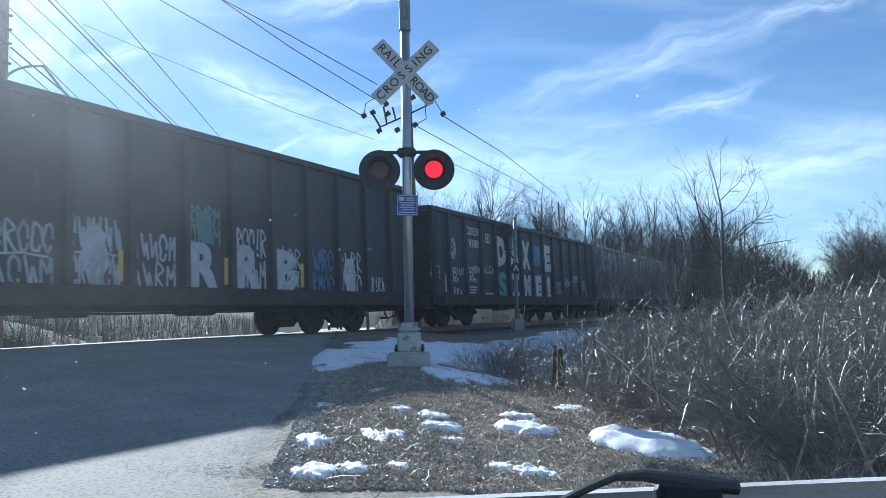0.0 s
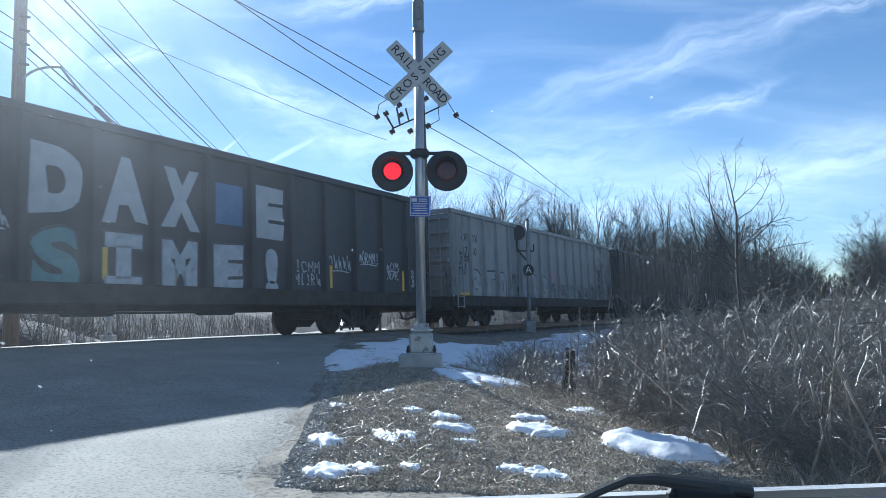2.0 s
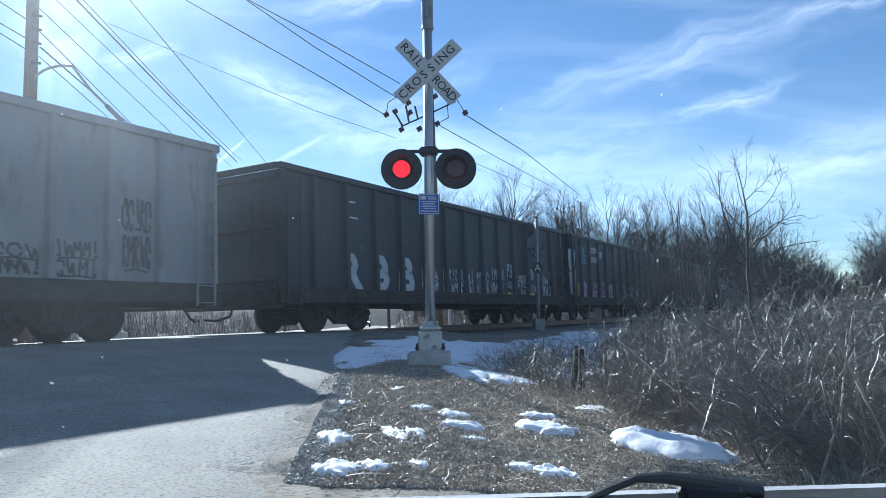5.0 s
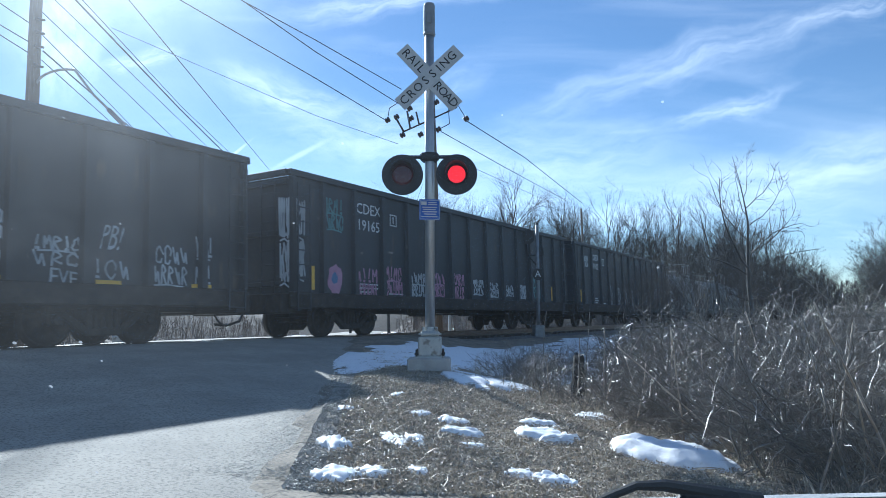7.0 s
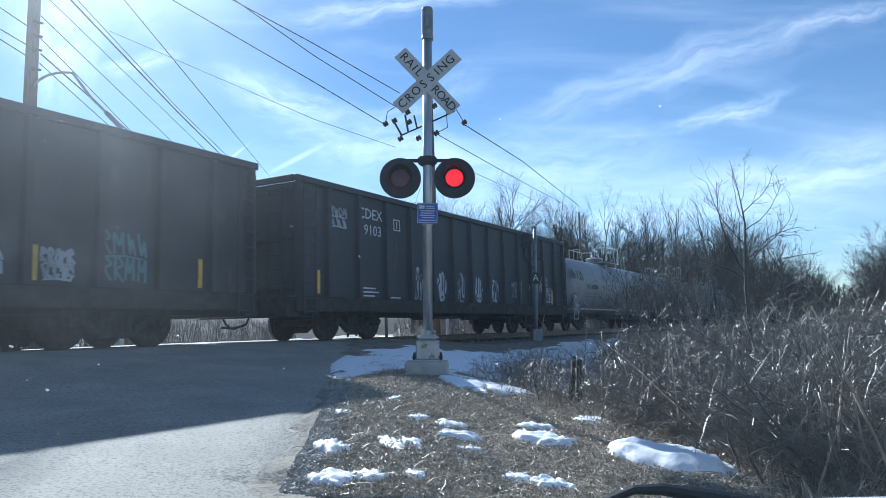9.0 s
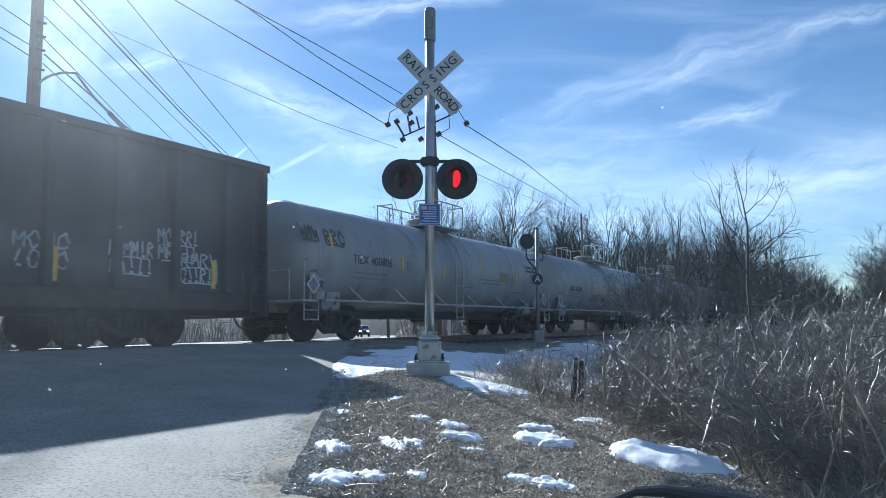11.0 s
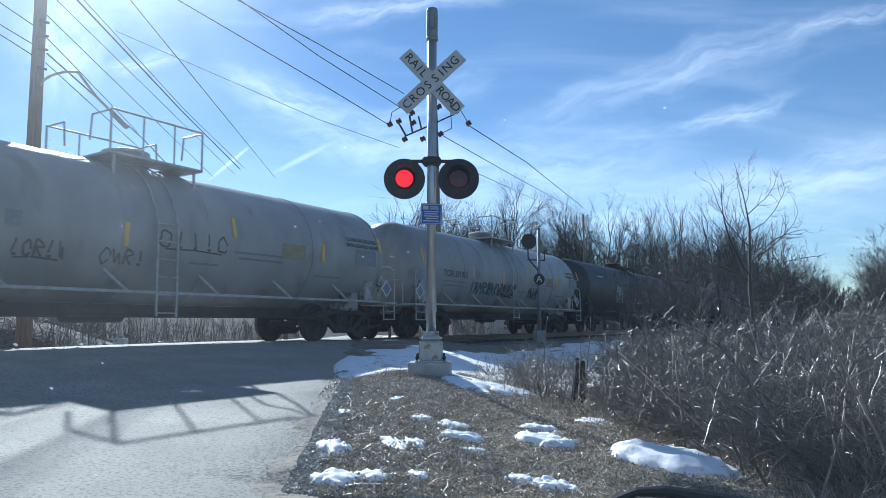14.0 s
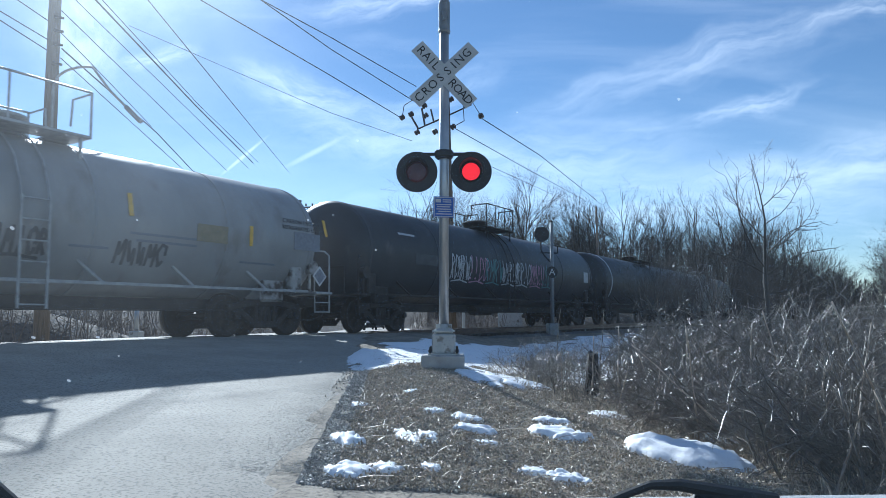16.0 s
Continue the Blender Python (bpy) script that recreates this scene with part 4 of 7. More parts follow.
# fourth car
c = gon[3]
small_print(c, -4.88, 3.27, 0.75, 2, CAR_WHITE, gap=0.4)
for i, (x, z, w, h) in enumerate(((3.35, 1.5, 0.9, 0.95), (5.36, 1.55, 0.7, 0.5), (6.32, 1.3, 0.65, 0.35), (7.46, 1.45, 0.8, 0.75), (8.3, 1.85, 0.35, 0.45),
                                     (8.3, 1.3, 0.35, 0.4), (2.2, 1.4, 0.8, 0.8), (1.1, 1.4, 0.8, 0.8), (0.0, 1.4, 0.8, 0.8), (-1.2, 1.4, 0.8, 0.7))):
    tag_scrawl(c, x, z, w, h, PAINT_WHITE, 80 + i, 0.036, rows=1 if h < 0.5 else 2)
for word, x, z, w, h in (("PB!", 4.38, 1.92, 0.55, 0.5), ("OQB", 4.38, 1.36, 0.6, 0.3), ("PB!", 6.32, 1.85, 0.38, 0.42), ("EVE", 5.5, 1.14, 0.5, 0.24)):
    spray_word(c, word, x, z, w, h, PAINT_WHITE)
for x, ch in ((-3.66, "B"), (-2.44, "B"), (-4.88, "R")):
    big_letter(c, ch, x, 1.5, 0.75, 0.95, PAINT_WHITE)
for x in (4.38, 6.32, 8.3):
    part("spray_patch", boxed((x - 0.28, SIDE_Y - 0.002, 1.02), (x + 0.2, SIDE_Y + 0.002, 1.12)), YELLOW, c)
# fifth car
c = gon[4]
marks(c, "CDEX", "19165", -4.75)
blob(c, -6.15, 1.4, 0.6, 0.8, PAINT_PINK, 5); blob(c, -6.15, 1.42, 0.25, 0.3, PAINT_BLUE, 6, SIDE_Y - 0.003)
for i, (x, z, w, h, pnt) in enumerate(((-6.2, 3.0, 0.7, 0.8, PAINT_TEAL), (-4.85, 1.35, 0.8, 0.8, PAINT_PINK), (-3.63, 1.45, 0.7, 0.8, PAINT_PINK), (-2.4, 1.4, 0.8, 0.7, PAINT_PALE), (-1.2, 1.45, 0.6, 0.7, PAINT_PINK),
                                         (0.0, 1.45, 0.6, 0.8, PAINT_PINK), (1.22, 1.45, 0.8, 0.5, PAINT_WHITE), (2.44, 1.4, 0.7, 0.5, PAINT_WHITE), (4.9, 1.4, 0.5, 0.5, PAINT_WHITE), (-7.5, 2.3, 0.5, 1.9, PAINT_PALE),
                                         (-7.9, 2.2, 0.3, 2.0, PAINT_PALE), (6.1, 1.6, 0.8, 0.9, PAINT_TEAL), (3.66, 1.4, 0.7, 0.4, PAINT_WHITE))):
    tag_scrawl(c, x, z, w, h, pnt, 110 + i, 0.05)
# sixth car
c = gon[5]
marks(c, "CDEX", "19103", -4.85)
for i, (x, h) in enumerate(((-2.55, 1.0), (-1.2, 0.95), (0.02, 1.05), (1.22, 0.9), (2.46, 0.85))):
    blob(c, x, 1.5, 0.62, h, PAINT_WHITE if i % 2 else PAINT_PALE, 140 + i, label="pale sprayed block letter")
    tag_scrawl(c, x, 1.5, 0.6, h * 0.9, PAINT_SOOT, 145 + i, 0.06, SIDE_Y - 0.006, 1)
for i, (x, z) in enumerate(((4.3, 1.6), (5.9, 1.6), (7.4, 1.5), (6.9, 1.9))):
    tag_scrawl(c, x, z, 0.8, 0.6, PAINT_WHITE, 160 + i, 0.034)
tag_scrawl(c, -6.2, 3.05, 0.6, 0.5, PAINT_WHITE, 170, 0.05)

# tank cars
TANK_R, TANK_Z = 1.41, 2.13


# the sprayed and stencilled paint sits a little behind the middle of each gondola
PAINTED = ("graffiti", "reporting_mark", "print_line", "data_plate", "reflector", "spray_patch")
for car, back in zip(gon, (0.72, 0.63, 0.73, 0.94, 0.71, 0.71)):
    for ob in car.children:
        if ob.name.startswith(PAINTED):
            ob.location.x -= back


def on_tank(x, z, out=0.006):
    """The pose of flat lettering on a tank's near flank."""
    a = math.asin(max(-0.95, min(0.95, (z - TANK_Z) / TANK_R)))
    return Matrix.Translation((x, -(TANK_R + out) * math.cos(a), TANK_Z + (TANK_R + out) * math.sin(a))) @ pose(0, 0, 0, 90 - math.degrees(a), 0, 0)


def tank_print(car, x, z, wide, high, paint, name="print_line", label=""):
    ob = part(name, boxed((-wide / 2, -high / 2, -0.003), (wide / 2, high / 2, 0.003)), paint, car, label)
    ob.matrix_basis = on_tank(x, z)
    return ob


def wrapped(ob):
    """Bend a flat scrawl round the tank's flank."""
    for v in ob.data.vertices:
        dz = max(-1.2, min(1.2, v.co.z - TANK_Z))
        v.co.y = v.co.y - math.sqrt(TANK_R ** 2 - dz ** 2) - 0.010
    return ob


BROWN_PLATE = mat("faded_plate", (0.20, 0.17, 0.10), (0.28, 0.24, 0.15), 6, 0.7)
GREY_PLATE = mat("grey_data_panel", (0.14, 0.15, 0.18), (0.22, 0.23, 0.26), 12, 0.6)
tank = [car for u, car in TRAIN[6:]]
for k, (car, mark, x, size, mz) in enumerate(((tank[0], "TILX 400806", -4.6, 0.33, 2.06), (tank[1], "TILX 20108", -5.0, 0.31, 1.93), (tank[2], "TCIX 201011", -4.35, 0.28, 1.97))):
    lettering("reporting_mark", mark, size, CAR_BLACK, car, on_tank(x, mz, 0.008), "black stencilled letters")
    for i in range(2):
        tank_print(car, x, 1.74 - 0.13 * i, 1.5, 0.045, GREY_PLATE)
    for i, (sx, sz) in enumerate(((-6.3, 2.45), (-3.2, 2.1), (-0.9, 2.0), (1.6, 2.4), (4.4, 2.1), (6.75, 2.5))):
        ob = tank_print(car, sx, sz, 0.09, 0.42, YELLOW, "reflector", "faded yellow stripe")
    for sx, sz, w in ((2.4, 1.9, 1.6), (2.4, 1.78, 1.3), (0.9, 1.6, 0.7), (4.7, 1.55, 1.0)):
        tank_print(car, sx, sz, w, 0.045, GREY_PLATE)
    tank_print(car, 3.4, 2.05, 0.75, 0.34, BROWN_PLATE, "plate", "faded brown plate")
    tank_print(car, -2.85, 2.05, 0.25, 0.25, GREY_PLATE, "plate")
    tank_print(car, 6.1, 2.12, 0.85, 0.40, GREY_PLATE, "data_panel", "grey panel of small print")
    lettering("stencil", "CARBON DIOXIDE", 0.15, CAR_BLACK, car, on_tank(6.0, 2.55, 0.008))
    lettering("stencil", "REFRIGERATED LIQUID", 0.13, CAR_BLACK, car, on_tank(6.0, 2.40, 0.008))
    for end in (-1, 1):
        d = part("placard", boxed((-0.17, -0.17, -0.004), (0.17, 0.17, 0.004), 0.002), CAR_WHITE, car, "diamond hazard placard")
        d.matrix_basis = pose(end * 7.0 * (1 if k < 2 else 0.93), -1.42, 1.35, 90, 0, 0) @ pose(0, 0, 0, 0, 0, 45)
        inner = part("placard_face", boxed((-0.13, -0.13, 0.0042), (0.13, 0.13, 0.008)), GREY_PLATE, d)
for i, (car, x, z, w, h, pnt) in enumerate(((tank[0], -6.15, 2.55, 0.7, 0.4, PAINT_SOOT), (tank[0], -7.1, 2.6, 0.6, 0.4, PAINT_SOOT), (tank[1], -2.4, 1.62, 0.8, 0.3, PAINT_SOOT), (tank[1], -0.9, 1.6, 0.8, 0.3, PAINT_SOOT),
                                              (tank[1], 0.6, 2.0, 1.5, 0.35, PAINT_SOOT), (tank[2], -2.55, 1.60, 1.3, 0.45, PAINT_SOOT), (tank[2], -1.95, 1.60, 2.4, 0.40, PAINT_TEAL), (tank[2], -1.3, 1.60, 1.2, 0.45, PAINT_SOOT), (tank[2], 1.9, 1.55, 0.9, 0.45, PAINT_SOOT), (tank[2], -0.3, 1.6, 0.9, 0.45, PAINT_SOOT))):
    wrapped(tag_scrawl(car, x, z, w, h, pnt, 200 + i, 0.06 if h > 0.35 else 0.035, 0.0, 1))
for i, x in enumerate((-3.4, -2.3, -1.2, 0.0, 1.1, 2.3, 3.4)):
    wrapped(tag_scrawl(tank[3], x, 1.95, 1.1, 0.85, (PAINT_PALE, PAINT_PINK, PAINT_TEAL, PAINT_PALE)[i % 4], 220 + i, 0.05, 0.0, 1))
tank_print(tank[3], -6.3, 2.7, 0.8, 0.06, PAINT_PALE); tank_print(tank[3], -5.2, 2.05, 1.6, 0.30, PAINT_SOOT, "plate"); tank_print(tank[3], 7.4, 2.1, 0.5, 0.45, PAINT_PALE, "plate", "pale plate")
for x in (-7.4, 7.4):
    bm = turned(bmesh.new(), [(TANK_R - 0.01, -0.05), (TANK_R + 0.012, -0.05), (TANK_R + 0.012, 0.05), (TANK_R - 0.01, 0.05)], 56, Matrix.Translation((x, 0, TANK_Z)) @ pose(0, 0, 0, 0, 90, 0))
    part("white_band", bm, PAINT_WHITE, tank[4], "white painted band", True)


# ---- the crossing signal ----
GALV = mat("galvanised_steel", (0.34, 0.35, 0.36), (0.50, 0.51, 0.52), 6, 0.42, 0.75, 0.001, 50, (1, 1, 0.3))
CAST = mat("cast_aluminium", (0.36, 0.37, 0.36), (0.5, 0.51, 0.5), 5, 0.6, 0.3, 0.003, 40, spots=(0.2, 0.19, 0.17), spot_scale=7)
CONCRETE = mat("concrete", (0.32, 0.31, 0.29), (0.45, 0.44, 0.42), 4, 0.9, 0, 0.006, 40)
SIGN_WHITE = mat("weathered_white_sheet", (0.40, 0.405, 0.405), (0.52, 0.525, 0.525), 5, 0.55, 0, 0.001, 30)
SIGN_BLACK = mat("sign_black", (0.012, 0.012, 0.013), (0.025, 0.025, 0.025), 10, 0.6)
SIGN_BLUE = mat("sign_blue", (0.012, 0.07, 0.32), (0.02, 0.095, 0.4), 8, 0.45)
HOOD_BLACK = mat("matt_black_paint", (0.010, 0.010, 0.011), (0.024, 0.024, 0.025), 8, 0.6, 0, 0.001, 40)
DARK_LENS = mat("unlit_red_lens", (0.05, 0.006, 0.006), (0.07, 0.008, 0.008), 30, 0.25)


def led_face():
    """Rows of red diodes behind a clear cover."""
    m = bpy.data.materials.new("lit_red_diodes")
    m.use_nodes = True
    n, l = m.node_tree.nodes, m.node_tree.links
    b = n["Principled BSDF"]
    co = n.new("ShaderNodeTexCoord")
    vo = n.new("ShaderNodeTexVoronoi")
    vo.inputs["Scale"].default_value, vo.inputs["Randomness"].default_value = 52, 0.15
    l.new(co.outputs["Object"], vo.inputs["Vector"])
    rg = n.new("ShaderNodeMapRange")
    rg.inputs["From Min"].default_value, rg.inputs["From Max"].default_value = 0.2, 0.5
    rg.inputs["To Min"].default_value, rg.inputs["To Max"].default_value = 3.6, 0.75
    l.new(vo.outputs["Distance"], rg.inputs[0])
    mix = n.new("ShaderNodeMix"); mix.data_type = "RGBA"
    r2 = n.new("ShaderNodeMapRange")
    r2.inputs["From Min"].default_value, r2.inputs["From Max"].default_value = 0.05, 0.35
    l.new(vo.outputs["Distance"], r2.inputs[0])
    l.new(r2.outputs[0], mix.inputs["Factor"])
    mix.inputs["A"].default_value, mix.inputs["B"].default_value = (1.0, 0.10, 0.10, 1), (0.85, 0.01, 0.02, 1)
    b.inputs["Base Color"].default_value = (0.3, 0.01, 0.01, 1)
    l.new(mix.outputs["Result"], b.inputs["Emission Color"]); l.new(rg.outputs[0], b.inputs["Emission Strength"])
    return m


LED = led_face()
FLIPPERS = []


def crossing_signal():
    top = tagged(new("crossing_signal"), "grey railroad crossing mast with crossbuck and two red flashing lights", "crossing signal")
    bm = boxed((-0.32, -0.30, -0.14), (0.30, 0.30, 0.06), 0.02)
    part("foundation", bm, CONCRETE, top, "concrete footing")
    bm = boxed((-0.17, -0.17, 0.075), (0.17, 0.17, 0.36), 0.02)
    box(bm, (-0.165, -0.165, 0.36), (0.165, 0.165, 0.44), 0.05)
    box(bm, (-0.22, -0.22, 0.06), (0.22, 0.22, 0.085), 0.004)
    part("junction_box", bm, CAST, top, "cast metal mast base")
    bolt = None
    for x in (-0.19, 0.19):
        for y in (-0.19, 0.19):
            bm = rod(rod(bmesh.new(), (0, 0, 0), (0, 0, 0.10), 0.016, 0.016, 8), (0, 0, 0.025), (0, 0, 0.05), 0.032, 0.032, 6)
            if bolt is None:
                bolt = part("anchor_bolt", bm, IRON, top)
                bolt.location = (x, y, 0.08)
            else:
                bm.free()
                again(bolt, Matrix.Translation((x, y, 0.08)))
    bm = rod(bmesh.new(), (0, 0, 0.44), (0, 0, 4.95), 0.07, 0.07, 24)
    part("mast", bm, GALV, top, "galvanised pipe mast", True)
    bm = bmesh.new()
    for x in (-0.09, 0.09):
        rod(bm, (x, -0.1, 0.44), (x, -0.1, 0.5), 0.028, 0.028, 10)
    rod(bm, (0, 0, 0.44), (0, 0, 0.50), 0.1, 0.09, 20)
    rod(bm, (0, 0, 2.05), (0, 0, 2.11), 0.075, 0.075, 20)
    part("mast_clamp", bm, CAST, top)
    # bell housing at the top
    bm = turned(bmesh.new(), [(0, 4.90), (0.085, 4.90), (0.095, 4.93), (0.085, 4.96), (0.085, 5.36), (0.09, 5.37), (0.075, 5.41), (0, 5.415)], 20)
    box(bm, (-0.045, -0.10, 5.06), (0.045, -0.07, 5.26), 0.02)
    part("bell", bm, HOUSING, top, "cylindrical electronic bell")
    # crossbuck, a little askew as it hangs
    buck = part("crossbuck", boxed((-0.61, -0.004, -0.1145), (0.61, 0.0, 0.1145)), SIGN_WHITE, top, "white crossbuck of two crossed boards")
    buck.matrix_basis = pose(0, -0.098, 4.22, 0, -43.5, 0)
    other = part("board", boxed((-0.61, 0.0045, -0.1145), (0.61, 0.0085, 0.1145)), SIGN_WHITE, buck)
    other.matrix_basis = pose(0, 0, 0, 0, 43.5 + 47.5, 0)
    for ch, x in zip("CROSSING", (-0.51, -0.37, -0.225, -0.075, 0.075, 0.20, 0.32, 0.47)):
        lettering("letter", ch, 0.185, SIGN_BLACK, buck, pose(x, -0.0065, 0, 90, 0, 0))
    for ch, x in zip("RAILROAD", (-0.51, -0.385, -0.28, -0.185, 0.185, 0.30, 0.415, 0.53)):
        lettering("letter", ch, 0.185, SIGN_BLACK, buck, pose(0, 0, 0, 0, 91, 0) @ pose(x, 0.002, 0, 90, 0, 0))
    rod_bm = rod(bmesh.new(), (0, -0.088, 4.22), (0, 0, 4.22), 0.03, 0.03, 10)
    part("crossbuck_bracket", rod_bm, CAST, top)
    # cross arm and the two lights
    bm = rod(bmesh.new(), (-0.42, -0.02, 3.02), (0.42, -0.02, 3.02), 0.028, 0.028, 12)
    rod(bm, (0, 0, 2.95), (0, 0, 3.08), 0.105, 0.105, 16)
    box(bm, (-0.14, -0.12, 2.955), (0.14, 0.05, 3.075), 0.03)
    part("cross_arm", bm, HOOD_BLACK, top, "black cross arm clamp")
    for x in (-0.4, 0.4):
        light = part("light", turned(bmesh.new(), [(0, 0.10), (0.13, 0.10), (0.155, 0.02), (0.155, -0.005), (0.305, -0.005), (0.305, -0.012), (0.165, -0.012), (0.165, -0.02),
                                                  (0.157, -0.02), (0.150, 0.05), (0.0, 0.06)], 40, pose(0, 0, 0, -90)), HOOD_BLACK, top, "black round target of a flashing light")
        light.matrix_basis = pose(x, -0.10, 2.735, 0, 0, 3 if x < 0 else -2)
        # visor over the upper three quarters of the lens
        bm = bmesh.new()
        ring = []
        for i in range(33):
            a = math.radians(-40 + 260 * i / 32)
            depth = 0.20 * (0.35 + 0.65 * max(0.0, math.sin(a)))
            ring.append([bm.verts.new((r * math.cos(a), y, r * math.sin(a))) for r, y in ((0.166, -0.012), (0.172, -0.012 - depth), (0.178, -0.012 - depth), (0.172, -0.012))])
        for a, b in zip(ring, ring[1:]):
            for j in range(4):
                bm.faces.new((a[j], a[(j + 1) % 4], b[(j + 1) % 4], b[j]))
        bm.faces.new(ring[0]); bm.faces.new(ring[-1])
        bmesh.ops.recalc_face_normals(bm, faces=bm.faces)
        part("visor", bm, HOOD_BLACK, light, "black lamp hood")
        part("lamp_neck", rod(bmesh.new(), (0, 0.09, 0.0), (0, 0.09, 0.29), 0.03, 0.03, 10), HOOD_BLACK, light)
        # the lens unit: diodes on one face, plain dark lens on the other; it turns on its upright axis, an added device
        # in place of switching
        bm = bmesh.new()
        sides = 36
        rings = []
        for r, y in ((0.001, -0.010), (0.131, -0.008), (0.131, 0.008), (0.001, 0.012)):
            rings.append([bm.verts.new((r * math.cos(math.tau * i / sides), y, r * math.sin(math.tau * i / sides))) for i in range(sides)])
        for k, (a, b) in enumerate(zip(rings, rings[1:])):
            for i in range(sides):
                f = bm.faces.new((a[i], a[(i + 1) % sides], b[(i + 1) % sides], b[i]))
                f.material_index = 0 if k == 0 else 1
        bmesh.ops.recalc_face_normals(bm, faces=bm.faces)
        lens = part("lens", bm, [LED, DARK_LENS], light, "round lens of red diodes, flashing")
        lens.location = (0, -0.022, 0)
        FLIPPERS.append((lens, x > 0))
    # blue notice
    sign = part("notice", boxed((-0.155, -0.004, -0.155), (0.155, 0, 0.155), 0.0015), SIGN_BLUE, top, "blue emergency notice with white lines of print")
    sign.matrix_basis = pose(0, -0.085, 2.215, 0, 1.0, 3)
    part("border", frame_bm(0.145, 0.008), SIGN_WHITE, sign).location = (0, -0.0045, 0)
    part("emblem", boxed((-0.125, -0.0055, 0.065), (-0.045, -0.0042, 0.12)), SIGN_WHITE, sign)
    for x0, x1, z in ((-0.02, 0.10, 0.105), (-0.02, 0.11, 0.075), (-0.11, 0.11, 0.035), (-0.10, 0.09, 0.002), (-0.11, 0.11, -0.032), (-0.08, 0.10, -0.066), (-0.12, 0.12, -0.105)):
        part("print_line", boxed((x0, -0.0055, z - 0.007), (x1, -0.0042, z + 0.007)), SIGN_WHITE, sign)
    part("notice_strap", boxed((-0.09, -0.084, 2.20), (0.09, 0.08, 2.23), 0.01), CAST, top)
    return top


def frame_bm(h, w):
    bm = bmesh.new()
    box(bm, (-h, -0.001, h - w), (h, 0.0, h)); box(bm, (-h, -0.001, -h), (h, 0.0, -h + w))
    box(bm, (-h, -0.001, -h + w), (-h + w, 0.0, h - w)); box(bm, (h - w, -0.001, -h + w), (h, 0.0, h - w))
    return bm


HOUSING = mat("grey_housing", (0.16, 0.17, 0.18), (0.26, 0.27, 0.28), 5, 0.5, 0.3, 0.001, 40)
signal = crossing_signal()
signal.matrix_world = pose(-0.222, 10.4, -0.285, 0, 0.98, 0)

# ---- the train's signal further along the track ----
def track_signal():
    top = tagged(new("track_signal"), "black searchlight railway signal on a slim grey mast", "railway signal")
    part("mast", rod(bmesh.new(), (0, 0, 0), (0, 0, 4.35), 0.075, 0.065, 14), HOUSING, top, "", True)
    part("footing", boxed((-0.2, -0.2, -0.1), (0.2, 0.2, 0.5), 0.03), HOUSING, top)
    head = part("target", turned(bmesh.new(), [(0, -0.02), (0.30, -0.02), (0.30, 0.02), (0.16, 0.06), (0.15, 0.3), (0, 0.3)], 28, pose(0, 0, 0, -90)), HOOD_BLACK, top, "round black signal head")
    head.location = (-0.42, -0.05, 3.88)
    bm = pipe(bmesh.new(), [(-0.42, 0.05, 3.62), (-0.42, 0.05, 3.3), (-0.3, 0.05, 3.1), (0, 0, 2.75)], 0.03)
    pipe(bm, [(-0.45, 0.05, 3.18), (0.25, 0.05, 3.18), (0.25, 0.05, 3.45)], 0.025)
    part("bracket", bm, HOOD_BLACK, top)
    plate = part("letter_plate", turned(bmesh.new(), [(0, -0.01), (0.22, -0.01), (0.22, 0.01), (0, 0.01)], 24, pose(0, 0, 0, 90)), SIGN_BLACK, top, "round black plate with a white letter")
    plate.location = (-0.03, -0.095, 2.43)
    lettering("letter", "A", 0.36, SIGN_WHITE, plate, pose(0, -0.014, 0, 90, 0, 0))
    part("cap", rod(bmesh.new(), (0, 0, 4.35), (0, 0, 4.42), 0.08, 0.05, 12), HOOD_BLACK, top)
    return top


ts = track_signal()
ts.matrix_world = pose(3.56, 27.14, -0.36, 0, 1.2, 12)

# ---- poles and wires ----
POLE_WOOD = mat("pole_wood", (0.10, 0.075, 0.055), (0.19, 0.15, 0.115), 4, 0.9, 0, 0.006, 30, (6, 6, 0.5))
WIRE = mat("wire_black", (0.015, 0.015, 0.016), (0.03, 0.03, 0.03), 5, 0.6)
PORCELAIN = mat("insulator_brown", (0.03, 0.02, 0.018), (0.06, 0.045, 0.04), 6, 0.3)


def utility_pole(label, tall, arms=(), radius=0.15):
    top = tagged(new("utility_pole"), label, "utility pole")
    part("pole", rod(bmesh.new(), (0, 0, -0.3), (0, 0, tall), radius * 1.12, radius * 0.8, 16), POLE_WOOD, top, "", True)
    for z, half, lean in arms:
        arm = part("cross_arm", boxed((-half, -0.20, -0.06), (half, -0.10, 0.06), 0.01), POLE_WOOD, top)
        arm.matrix_basis = pose(0, 0, z, 0, lean, 0)
        ins = None
        for x in (-half + 0.1, -half * 0.45, half * 0.45, half - 0.1):
            bm = turned(bmesh.new(), [(0, 0), (0.02, 0), (0.02, 0.06), (0.075, 0.07), (0.085, 0.12), (0.05, 0.14), (0.07, 0.17), (0.03, 0.24), (0, 0.25)], 12)
            if ins is None:
                ins = part("insulator", bm, PORCELAIN, arm)
                ins.location = (x, -0.15, 0.06)
            else:
                bm.free()
                again(ins, Matrix.Translation((x, -0.15, 0.06)))
        for s in (-1, 1):
            part("brace", rod(bmesh.new(), (s * half * 0.6, -0.16, -0.05), (0, -0.16, -0.55), 0.018, 0.018, 6), IRON, arm)
    return top


